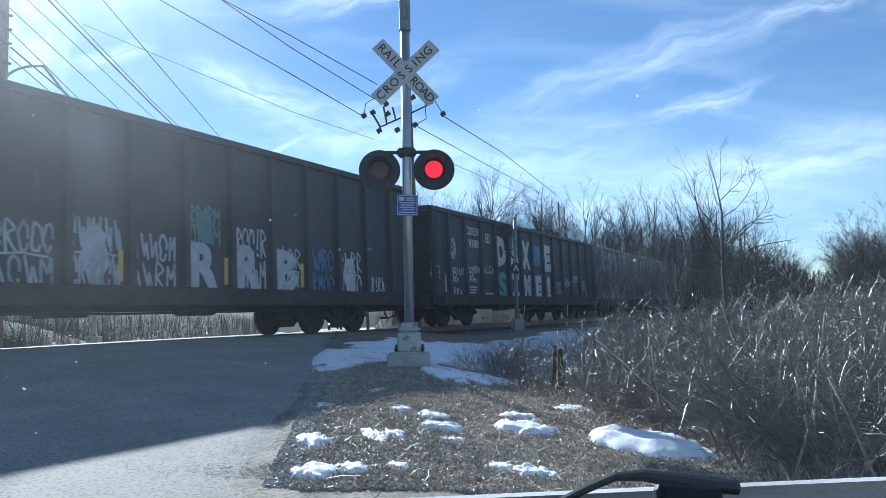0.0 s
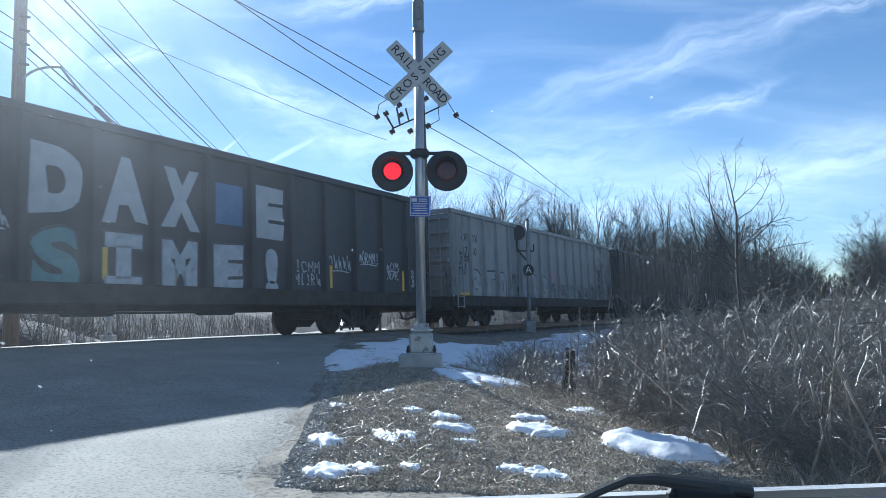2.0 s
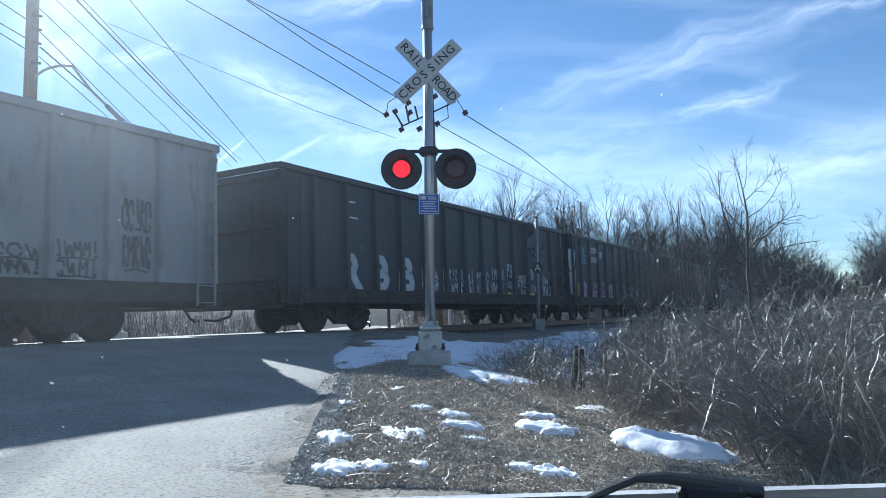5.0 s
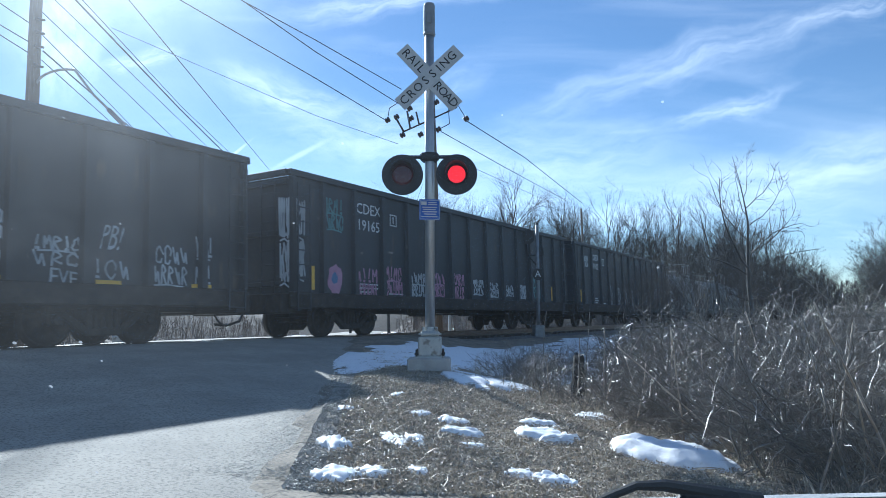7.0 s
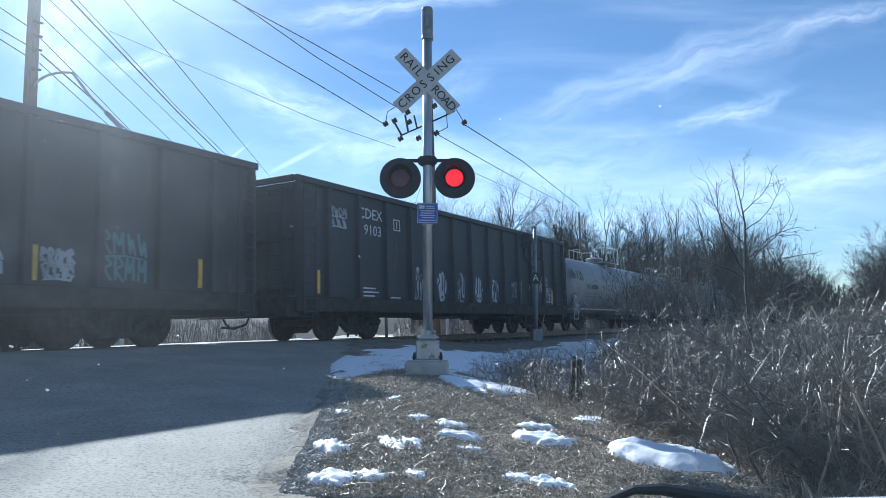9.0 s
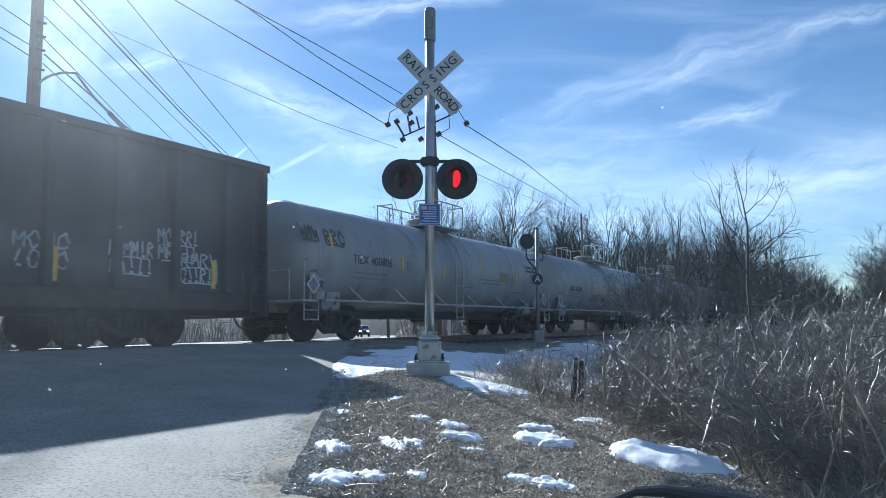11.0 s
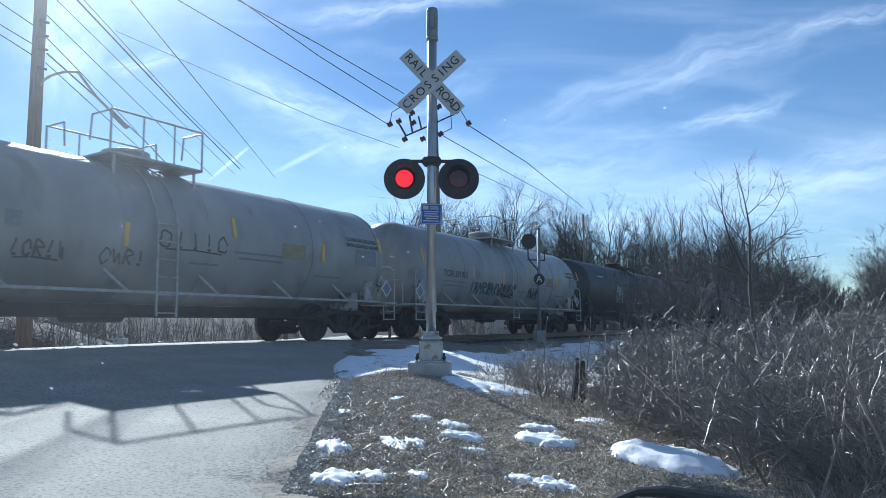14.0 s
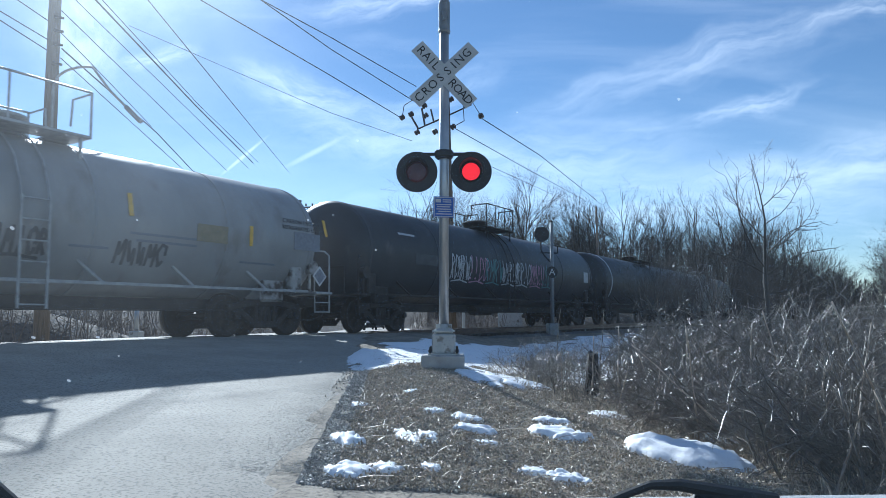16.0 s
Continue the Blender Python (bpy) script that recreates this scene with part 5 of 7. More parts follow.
def wire(points, r=0.014, sag=0.0, label="thin black overhead wire"):
    pts = []
    for a, b in zip(points, points[1:]):
        a, b = Vector(a), Vector(b)
        pts += [a.lerp(b, i / 6) - Vector((0, 0, sag * 4 * (i / 6) * (1 - i / 6))) for i in range(6)]
    pts.append(Vector(points[-1]))
    V, F = [], []
    limb(V, F, pts, [r] * len(pts), 5)
    return tagged(new("overhead_wire", mesh_of("overhead_wire", V, F, WIRE)), label, "wire", "overhead wires")


pole_lamp = utility_pole("brown wooden pole with a curved street-lamp arm", 11.5, ((10.6, 1.1, 0),), 0.165)
pole_lamp.matrix_world = pose(-10.06, 17, -0.6)
arm_pts = [(0.1, 0, 6.9)] + [(0.1 + 0.75 * (1 - math.cos(a)), -0.05, 6.9 + 0.42 * math.sin(a)) for a in [math.radians(15 * i) for i in range(1, 8)]] + [(1.55, -0.1, 6.65), (2.0, -0.12, 6.2)]
part("lamp_arm", pipe(bmesh.new(), arm_pts, 0.032, 8), RAILING, pole_lamp, "curved grey lamp arm")
bm = boxed((-0.28, -0.09, -0.05), (0.28, 0.09, 0.06), 0.03)
lamp_head = part("lamp_head", bm, HOUSING, pole_lamp, "slim grey street-lamp head")
lamp_head.matrix_basis = pose(2.14, -0.12, 6.05, 0, 46, 0)
for z in (7.9, 8.25, 8.6, 7.4):
    part("wire_bracket", rod(bmesh.new(), (0.1, -0.15, z), (0.32, -0.15, z - 0.05), 0.05, 0.03, 8), IRON, pole_lamp)

pole_rail = utility_pole("brown wooden pole with cross arms beyond the track", 11.2, (), 0.16)
pole_rail.matrix_world = pose(-0.24, 31, -0.5, 0, -0.6, 0)
bm = pipe(bmesh.new(), [(-1.35, -0.2, 9.3), (-0.1, -0.1, 9.85), (1.1, -0.2, 10.35)], 0.036, 8)
part("cross_arm", bm, IRON, pole_rail, "slanting steel cross arm")
bm = pipe(bmesh.new(), [(-1.3, -0.2, 9.33), (-1.65, -0.2, 10.0)], 0.045, 8)
pipe(bm, [(-1.0, -0.2, 9.45), (-1.12, -0.2, 10.25)], 0.045, 8)
pipe(bm, [(-0.6, -0.2, 9.62), (-0.72, -0.2, 10.2)], 0.04, 8)
part("switch_arm", bm, PORCELAIN, pole_rail, "upright porcelain cut-outs")
for x, z in ((-2.0, 9.85), (-1.6, 9.98), (-0.95, 9.9), (-1.0, 10.35), (-0.55, 9.15), (0.25, 9.35), (1.5, 9.8), (0.2, 10.6), (-1.35, 9.15)):
    bm = turned(bmesh.new(), [(0, -0.13), (0.10, -0.11), (0.13, -0.05), (0.09, 0.0), (0.13, 0.05), (0.10, 0.11), (0, 0.13)], 12, pose(0, 0, 0, 0, 60, 0))
    part("insulator", bm, PORCELAIN, pole_rail).location = (x, -0.25, z)
for pts in ([(-2.0, -0.25, 9.85), (-1.9, -0.25, 10.4), (-1.4, -0.25, 10.7), (-1.0, -0.25, 10.35)], [(0.25, -0.25, 9.35), (0.75, -0.25, 9.6), (0.72, -0.25, 10.4), (0.3, -0.25, 10.9)],
            [(1.5, -0.25, 9.8), (0.95, -0.25, 10.8), (0.2, -0.25, 11.0)]):
    part("jumper_wire", pipe(bmesh.new(), pts, 0.018, 5), WIRE, pole_rail)
pole_far = utility_pole("small wooden pole far along the road", 10.6, ((10.0, 1.1, 0), (9.0, 0.8, 0)), 0.15)
pole_far.matrix_world = pose(-12.1, 54, -0.8)
pole_line = utility_pole("distant wooden pole of the railway line", 10.4, (), 0.1)
pole_line.matrix_world = pose(11.6, 58.5, -0.8, 0, 0, -20)
# wires along the road, along the track and between the poles
for r, points in (
    (0.03, [(-8.87, 10.14, 8.91), (-10.26, 19.00, 9.63), (-12.46, 33.00, 10.78), (-13.45, 46.00, 10.94)]),
    (0.016, [(-8.63, 10.15, 8.85), (-10.07, 19.00, 9.63), (-12.35, 33.00, 10.86), (-13.15, 46.00, 11.01)]),
    (0.014, [(-9.86, 10.06, 9.33), (-10.84, 19.00, 9.64), (-13.78, 46.00, 10.60)]),
    (0.014, [(-10.00, 17.20, 8.31), (-13.91, 42.00, 9.59)]),
    (0.014, [(-5.07, 5.16, 6.16), (-6.45, 14.00, 7.14), (-12.05, 50.00, 11.17)]),
    (0.022, [(-9.84, 17.00, 7.22), (-11.71, 27.00, 7.80), (-12.86, 34.00, 7.75)]),
    (0.014, [(-9.86, 17.00, 6.98), (-13.00, 33.00, 7.67)]),
    (0.014, [(-9.89, 17.00, 7.65), (-10.34, 19.00, 7.79), (-11.72, 26.50, 7.93)]),
    (0.010, [(-11.18, 23.30, 10.58), (-8.56, 26.00, 9.96), (-5.21, 29.00, 9.07), (-1.91, 30.80, 8.26)]),
    (0.014, [(-10.53, 15.00, 8.12), (-10.16, 17.00, 7.92)]),
    (0.014, [(-10.49, 15.00, 7.54), (-10.13, 17.00, 7.42)]),
    (0.014, [(-10.48, 15.00, 7.34), (-10.12, 17.00, 7.13)]),
    (0.018, [(-11.07, 11.18, 9.88), (-7.64, 19.50, 9.83), (-4.77, 26.50, 9.79), (-2.28, 30.80, 9.25)]),
    (0.018, [(-10.21, 13.74, 10.47), (-6.69, 22.00, 11.03), (-4.78, 26.50, 11.33), (-1.71, 30.80, 10.75)]),
    (0.018, [(-9.65, 13.58, 11.07), (-6.47, 22.00, 10.93), (-4.77, 26.50, 10.85), (-1.57, 30.80, 9.91)]),
    (0.022, [(1.19, 30.80, 9.22), (4.94, 41.00, 9.91), (11.56, 58.00, 10.02)]),
    (0.018, [(0.03, 30.80, 8.77), (4.12, 43.00, 9.68), (10.62, 58.00, 10.03)]),
    (0.014, [(1.70, 36.00, 8.24), (9.45, 58.00, 9.86)])):
    wire(points, r)


# ---- bare trees, shrubs ----
BARK = mat("grey_bark", (0.035, 0.03, 0.026), (0.085, 0.075, 0.065), 6, 0.6, 0, 0.004, 30, (3, 3, 0.6), by_piece=0.25)
TWIG = mat("dry_twigs", (0.09, 0.078, 0.062), (0.26, 0.228, 0.185), 3, 0.36, 0, 0.002, 60, by_piece=0.5)
FAR_BARK = mat("far_bark", (0.045, 0.04, 0.036), (0.085, 0.076, 0.067), 2, 0.8, by_piece=0.2)


def grow(V, F, rng, p, way, length, r, level, rules):
    """Grows one branch and its side branches."""
    segs = 5 if level == 0 else 4 if level < 3 else 3
    pts, radii = [p.copy()], [r]
    end_r = r * (0.14 if level == 0 else 0.4 if level < rules["levels"] - 1 else 0.25)
    for i in range(segs):
        bend = rules["bend"] * (0.5 if level == 0 else 1.0)
        way = (way + Vector((rng.gauss(0, bend), rng.gauss(0, bend), rng.gauss(0, bend) + rules["rise"] * (0 if level == 0 else 1)))).normalized()
        p = p + way * (length / segs)
        pts.append(p.copy())
        radii.append(r + (end_r - r) * (i + 1) / segs)
    limb(V, F, pts, radii, 6 if level == 0 else 4 if level == 1 else 3)
    if level + 1 >= rules["levels"]:
        return
    for i in range(rng.randint(*rules["kids"][level])):
        t = rng.uniform(rules["from"] if level == 0 else 0.25, 1.0)
        k = min(segs - 1, int(t * segs))
        at = pts[k].lerp(pts[k + 1], t * segs - k)
        main = (pts[k + 1] - pts[k]).normalized()
        side = main.orthogonal().normalized()
        side.rotate(Matrix.Rotation(rng.uniform(0, math.tau), 3, main))
        ang = rng.uniform(*rules["open"])
        w = (main * math.cos(ang) + side * math.sin(ang)).normalized()
        grow(V, F, rng, at, w, length * rng.uniform(*rules["short"]) * (1.15 - 0.4 * t), max(0.004, radii[k] * 0.54), level + 1, rules)


def bare_tree(label, seed, tall, rules, trunk_r, material, stems=1):
    rng = random.Random(seed)
    tree = tagged(new("bare_tree"), label, "tree", "bare trees")
    V, F = [], []
    limb(V, F, [Vector((0, 0, -0.3)), Vector((0.02, 0, 0.2)), Vector((rng.gauss(0, 0.03), rng.gauss(0, 0.03), tall * 0.22))], [trunk_r * 1.35, trunk_r * 1.1, trunk_r * 0.98], 8)
    foot = V[-1].lerp(V[-5], 0.5)
    trunk = new("trunk", mesh_of("trunk", V, F, material))
    trunk.parent = tree
    V, F = [], []
    for s in range(stems):
        way = Vector((rng.gauss(0, 0.10 + 0.1 * (stems > 1)), rng.gauss(0, 0.10 + 0.1 * (stems > 1)), 1)).normalized()
        grow(V, F, rng, Vector((0, 0, tall * 0.2)), way, tall * rules["lead"], trunk_r * 0.95, 0, rules)
    crown = new("crown", mesh_of("crown", V, F, material))
    crown.parent = tree
    return tree


WOODS = dict(levels=4, kids=[(7, 9), (6, 8), (5, 7)], bend=0.14, rise=0.07, open=(0.35, 0.85), short=(0.45, 0.66), lead=0.64)
WOODS["from"] = 0.1
SLIM = dict(levels=4, kids=[(8, 10), (5, 7), (3, 4)], bend=0.13, rise=0.06, open=(0.35, 0.9), short=(0.38, 0.6), lead=0.62)
SLIM["from"] = 0.1


rng = random.Random(5)
kinds = [bare_tree("bare grey deciduous tree at the edge of the woods", 11 + i, 11.5, WOODS, 0.125, FAR_BARK, 1 + i % 2) for i in range(4)]
spots = []
for i in range(64):
    px = rng.uniform(-0.02, 0.52)
    y = rng.uniform(58, 92)
    spots.append((px * y + 1.5, y))
for i in range(7):
    spots.append((rng.uniform(-0.085, 0.03) * 62, rng.uniform(55, 70)))
for n, (x, y) in enumerate(spots):
    k = kinds[n % 4]
    fade = 1.0 - 0.45 * step(0.42, 0.56, x / y)
    size = rng.uniform(0.9, 1.14) * fade
    m = pose(x, y, height(x, y), 0, 0, rng.uniform(0, 360))
    if n < 4:
        k.matrix_world = m
        k.scale = (size,) * 3
    else:
        t = copy_thing(k, m)
        t.scale = (size,) * 3
# young trees along the near side of the track, and the dense clump further right
slim = [bare_tree("many-stemmed bare sapling in the thicket", 31 + i, 5.2, SLIM, 0.026, FAR_BARK, 2 + i % 2) for i in range(3)]
slots = [(rng.uniform(0.255, 0.42), rng.uniform(19, 30), rng.uniform(0.5, 0.78)) for i in range(24)] + \
        [(rng.uniform(0.605, 0.74), rng.uniform(27, 40), rng.uniform(0.72, 0.98)) for i in range(80)] + \
        [(0.42 + 0.17 * f, rng.uniform(30, 46), rng.uniform(0.9, 1.1) * (1.02 - 0.62 * f)) for f in [i / 39 for i in range(40)]]
for n, (px, y, size) in enumerate(slots):
    m = pose(px * y, y, height(px * y, y), 0, 0, rng.uniform(0, 360))
    t = slim[n] if n < 3 else copy_thing(slim[n % 3], m)
    t.matrix_basis = m
    t.scale = (size,) * 3


def lone_tree():
    """A young tree with a bent leader and long rising limbs."""
    r = random.Random(14)
    tree = tagged(new("bare_tree"), "small bare tree with long rising limbs and dark twigs", "tree", "bare trees")

    def at(h):
        return Vector((0.02 * math.sin(h * 2.1) + 0.07 * step(1.2, 2.5, h) - 0.20 * max(0.0, h - 2.5) ** 1.2, 0.03 * math.sin(h * 1.3), h))

    def limb_of(V, F, p, lean0, lean1, out, length, rad, twigs, segs=7):
        """A limb that leaves p at lean0 degrees from upright (to +x) and ends at lean1."""
        pts, radii = [p.copy()], [rad]
        for i in range(segs):
            a = radians(lean0 + (lean1 - lean0) * i / (segs - 1) + r.gauss(0, 7))
            p = p + Vector((math.sin(a), out + r.gauss(0, 0.08), math.cos(a))).normalized() * (length / segs)
            pts.append(p.copy())
            radii.append(rad * (1 - 0.78 * (i + 1) / segs))
        limb(V, F, pts, radii, 6 if rad > 0.012 else 4)
        for k in range(twigs):
            t = r.uniform(0.2, 1.0) * (segs - 0.01)
            i = int(t)
            q = pts[i].lerp(pts[i + 1], t - i)
            main = math.degrees(math.atan2((pts[i + 1] - pts[i]).x, (pts[i + 1] - pts[i]).z))
            side = r.choice((-1, 1)) * r.uniform(25, 60)
            limb_of(V, F, q, main + side, (main + side) * 0.55, r.uniform(-0.5, 0.5), length * r.uniform(0.14, 0.4), max(0.0034, radii[i] * 0.5), 2 if twigs > 4 and length > 0.7 else 0, 4)

    V, F = [], []
    hs = [-0.25, 0.1, 0.5, 0.9, 1.3, 1.7, 2.1, 2.5, 2.8, 3.1, 3.4, 3.75]
    limb(V, F, [at(h) for h in hs], [0.062, 0.052, 0.046, 0.043, 0.039, 0.033, 0.026, 0.019, 0.013, 0.009, 0.006, 0.003], 9)
    trunk = new("trunk", mesh_of("trunk", V, F, BARK))
    trunk.parent = tree
    for h, lean0, lean1, length, rad, twigs in ((1.62, -38, -2, 1.85, 0.02, 14), (2.15, -42, -4, 1.4, 0.014, 11), (2.75, 50, 14, 1.05, 0.011, 10), (2.42, 58, 18, 1.1, 0.012, 10), (1.75, 30, 74, 1.25, 0.016, 10), (1.9, 64, 40, 1.65, 0.018, 15),
                                                (1.45, 48, 88, 1.35, 0.016, 6), (1.15, 82, 58, 1.3, 0.016, 6), (1.5, -58, -78, 1.4, 0.016, 6), (1.0, -62, -88, 1.1, 0.014, 5), (0.78, -70, -104, 0.9, 0.012, 4),
                                                (0.7, 58, 98, 0.9, 0.012, 4), (2.95, 18, 4, 0.85, 0.008, 8), (3.15, -22, 4, 0.55, 0.006, 6), (2.6, -32, 6, 1.0, 0.009, 8), (0.55, -40, -80, 0.8, 0.012, 4)):
        V, F = [], []
        limb_of(V, F, at(h), lean0, lean1, r.uniform(-0.3, 0.3), length, rad, twigs)
        b = new("branch", mesh_of("branch", V, F, BARK))
        b.parent = tree
    return tree


lone = lone_tree()
lone.matrix_world = pose(5.68, 13.2, -0.46)


def shrub(seed, stems, tall):
    r = random.Random(seed)
    top = tagged(new("bare_shrub"), "tangled leafless shrub with dry brown twigs", "shrub", "leafless roadside brush")
    V, F, V2, F2 = [], [], [], []
    for s in range(stems):
        a, d = r.uniform(0, math.tau), 0.6 * math.sqrt(r.random())
        p = Vector((d * math.cos(a), d * math.sin(a), -0.05))
        lean = r.uniform(0.05, 1.25)
        b = a + r.gauss(0, 0.9)
        w = Vector((math.cos(b) * lean, math.sin(b) * lean, 1)).normalized()
        length = tall * r.uniform(0.4, 1.1)
        rad = r.uniform(0.0035, 0.007) if r.random() < 0.62 else r.uniform(0.008, 0.014)
        pts, radii = [p.copy()], [rad]
        droop = r.uniform(-0.05, 0.3)
        for i in range(6):
            w = (w + Vector((r.gauss(0, 0.22), r.gauss(0, 0.22), -droop * i * 0.35))).normalized()
            p = p + w * (length / 6)
            pts.append(p.copy())
            radii.append(rad * (1 - 0.12 * (i + 1)))
        limb(V, F, pts, radii, 4)
        for b in range(r.randint(3, 5)):
            k = r.randint(1, 5)
            at = pts[k].lerp(pts[k + 1], r.random())
            w2 = ((pts[k + 1] - pts[k]).normalized() + Vector((r.gauss(0, 0.8), r.gauss(0, 0.8), r.gauss(0.1, 0.55)))).normalized()
            ln = r.uniform(0.12, 0.5)
            tw, rr = [at.copy()], [max(0.0022, rad * 0.5)]
            for i in range(3):
                w2 = (w2 + Vector((r.gauss(0, 0.3), r.gauss(0, 0.3), r.gauss(0, 0.25)))).normalized()
                at = at + w2 * (ln / 3)
                tw.append(at.copy())
                rr.append(max(0.0017, rad * 0.5 * (1 - 0.22 * (i + 1))))
            limb(V2, F2, tw, rr, 3)
            for c in range(r.randint(1, 3)):
                q = tw[r.randint(0, 2)].copy()
                w3 = (w2 + Vector((r.gauss(0, 0.9), r.gauss(0, 0.9), r.gauss(0, 0.7)))).normalized()
                limb(V2, F2, [q, q + w3 * r.uniform(0.06, 0.24)], [max(0.0014, rad * 0.35), 0.001], 3)
    for nm, v, f in (("stem_clump", V, F), ("twig_tangle", V2, F2)):
        ob = new(nm, mesh_of(nm, v, f, TWIG))
        ob.parent = top
        tagged(ob, kind="stuff")
    return top


bushes = [shrub(50 + i, 30, 1.3) for i in range(6)]


def lerp_list(x, xs, ys):
    for (x0, y0), (x1, y1) in zip(zip(xs, ys), list(zip(xs, ys))[1:]):
        if x <= x1:
            return y0 + (y1 - y0) * max(0.0, (x - x0) / (x1 - x0))
    return ys[-1]


def near_limit(px):
    return lerp_list(px, (0.06, 0.17, 0.25, 0.41, 0.5, 0.66), (11.2, 9.8, 8.3, 6.8, 5.4, 4.6))


where = []
for i in range(270):
    px = rng.uniform(0.07, 0.68)
    lo = near_limit(px)
    y = lo + (24 - lo) * rng.random() ** 1.6 + 0.2
    x = px * y
    s, u = x * ACROSS.x + y * ACROSS.y, x * ALONG.x + y * ALONG.y
    if s > 7.4 + 1.0 * step(0.3, 0.5, px):
        continue
    if px < 0.25 and rng.random() < 0.62:
        continue
    size = lerp_list(px, (0.07, 0.2, 0.3, 0.45, 0.7), (0.42, 0.6, 0.85, 1.15, 1.3)) * rng.uniform(0.75, 1.15) * (0.8 + 0.4 * step(6, 14, y))
    where.append((x, y, size))
# brush on the bank beyond the track, both sides of the road
for i in range(46):
    x, y = rng.uniform(-34, -11), 0
    s = rng.uniform(20.5, 25)
    y = (s - x * ACROSS.x) / ACROSS.y
    if y > 9 and x < road_edge(y) - ROAD_W - 1.5:
        where.append((x, y, rng.uniform(0.8, 1.2)))
for i in range(34):
    y = 27 + 40 * rng.random() ** 1.4
    where.append((road_edge(y) - ROAD_W - rng.uniform(1.8, 5.5), y, rng.uniform(0.8, 1.3)))
for i in range(26):
    y = rng.uniform(33, 48)
    x = rng.uniform(-0.03, 0.12) * y
    where.append((x, y, rng.uniform(0.7, 1.1)))
for n, (x, y, size) in enumerate(where):
    m = pose(x, y, height(x, y), rng.uniform(-6, 6), rng.uniform(-6, 6), rng.uniform(0, 360))
    t = bushes[n] if n < 6 else copy_thing(bushes[n % 6], m)
    t.matrix_basis = m
    t.scale = (size,) * 3

# the broken dark post in the brush
bm = rod(bmesh.new(), (0, 0, -0.2), (0.03, 0, 0.62), 0.11, 0.085, 9)
for v in bm.verts:
    v.co += Vector((rng.gauss(0, 0.008), rng.gauss(0, 0.008), rng.gauss(0, 0.03)))
post = link("fence_post", bm, IRON)
tagged(post, "short rotten dark wooden post in the brush", "post")
post.matrix_world = pose(1.95, 10.8, height(1.95, 10.8), 3, 2, 0)
# cut canes that stand out pale among the brush
CANE = mat("pale_cane", (0.30, 0.24, 0.18), (0.46, 0.39, 0.31), 5, 0.6, 0, 0.002, 50, by_piece=0.25)
for i, (px, y, lean, ln) in enumerate(((0.585, 6.2, 28, 1.25), (0.60, 6.0, 40, 1.1), (0.455, 7.6, 24, 1.0), (0.49, 7.0, 8, 0.85), (0.395, 8.2, 3, 1.25), (0.36, 8.6, 42, 0.8), (0.31, 9.4, 2, 1.2),
                                        (0.22, 9.9, 1, 1.15), (0.24, 9.6, 38, 0.7), (0.42, 7.9, -20, 0.8), (0.55, 6.6, 12, 0.9), (0.18, 10.2, 5, 0.95))):
    x = px * y
    bm = bmesh.new()
    a = Vector((0, 0, -0.05))
    for k in range(5):
        b = a + Vector((rng.gauss(0, 0.012), rng.gauss(0, 0.012), ln / 5))
        rod(bm, a, b, 0.013 - 0.0012 * k, 0.0118 - 0.0012 * k, 6)
        a = b
    c = tagged(link("cane", bm, CANE, smooth=True), "pale dry upright cane among the brush", "plant stem", "dry canes")
    c.matrix_world = pose(x, y, height(x, y), rng.uniform(-8, 8), lean, 0)

for i in range(34):
    px = rng.uniform(0.12, 0.66)
    y = near_limit(px) + rng.uniform(-0.4, 3.0)
    x, ln = px * y, rng.uniform(0.6, 1.5)
    bm = bmesh.new()
    a = Vector((0, 0, -0.05))
    w = Vector((0, 0, 1))
    for k in range(5):
        w = (w + Vector((rng.gauss(0, 0.06), rng.gauss(0, 0.06), 0))).normalized()
        b = a + w * (ln / 5)
        rod(bm, a, b, 0.011 - 0.0012 * k, 0.0098 - 0.0012 * k, 5)
        a = b
    c = tagged(link("cane", bm, CANE if i % 3 else TWIG, smooth=True), "dry upright cane among the brush", "plant stem", "dry canes")
    c.matrix_world = pose(x, y, height(x, y), rng.gauss(0, 14), rng.gauss(0, 20), 0)

# woods in the distance, too fine and far to tell apart
V, F = [], []
rw = random.Random(19)
for i in range(520):
    px, y = rw.uniform(-0.03, 0.60), rw.uniform(72, 112)
    x = px * y
    tall = (10.0 + 1.2 * noise.noise((px * 18, 0, 3))) * (1 - 0.5 * step(0.36, 0.56, px)) * rw.uniform(0.8, 1.12) * y / 85
    z = height(x, y)
    top = Vector((x + rw.gauss(0, 0.3), y, z + tall))
    limb(V, F, [Vector((x, y, z - 0.2)), Vector((x, y, z)).lerp(top, 0.55), top], [0.11, 0.08, 0.02], 3)
    for b in range(15):
        t = rw.uniform(0.2, 0.95)
        p0 = Vector((x, y, z)).lerp(top, t)
        ln = tall * rw.uniform(0.14, 0.34) * (1.15 - 0.7 * t)
        a = rw.uniform(0, math.tau)
        q = p0 + Vector((math.cos(a) * ln * 0.7, math.sin(a) * ln * 0.7, ln * rw.uniform(0.5, 1.0)))
        limb(V, F, [p0, q], [0.04, 0.014], 3)
        for c2 in range(3):
            m = p0.lerp(q, rw.uniform(0.3, 1.0))
            l2 = ln * rw.uniform(0.3, 0.6)
            a2 = rw.uniform(0, math.tau)
            limb(V, F, [m, m + Vector((math.cos(a2) * l2 * 0.7, math.sin(a2) * l2 * 0.7, l2 * rw.uniform(0.4, 1.0)))], [0.02, 0.008], 3)
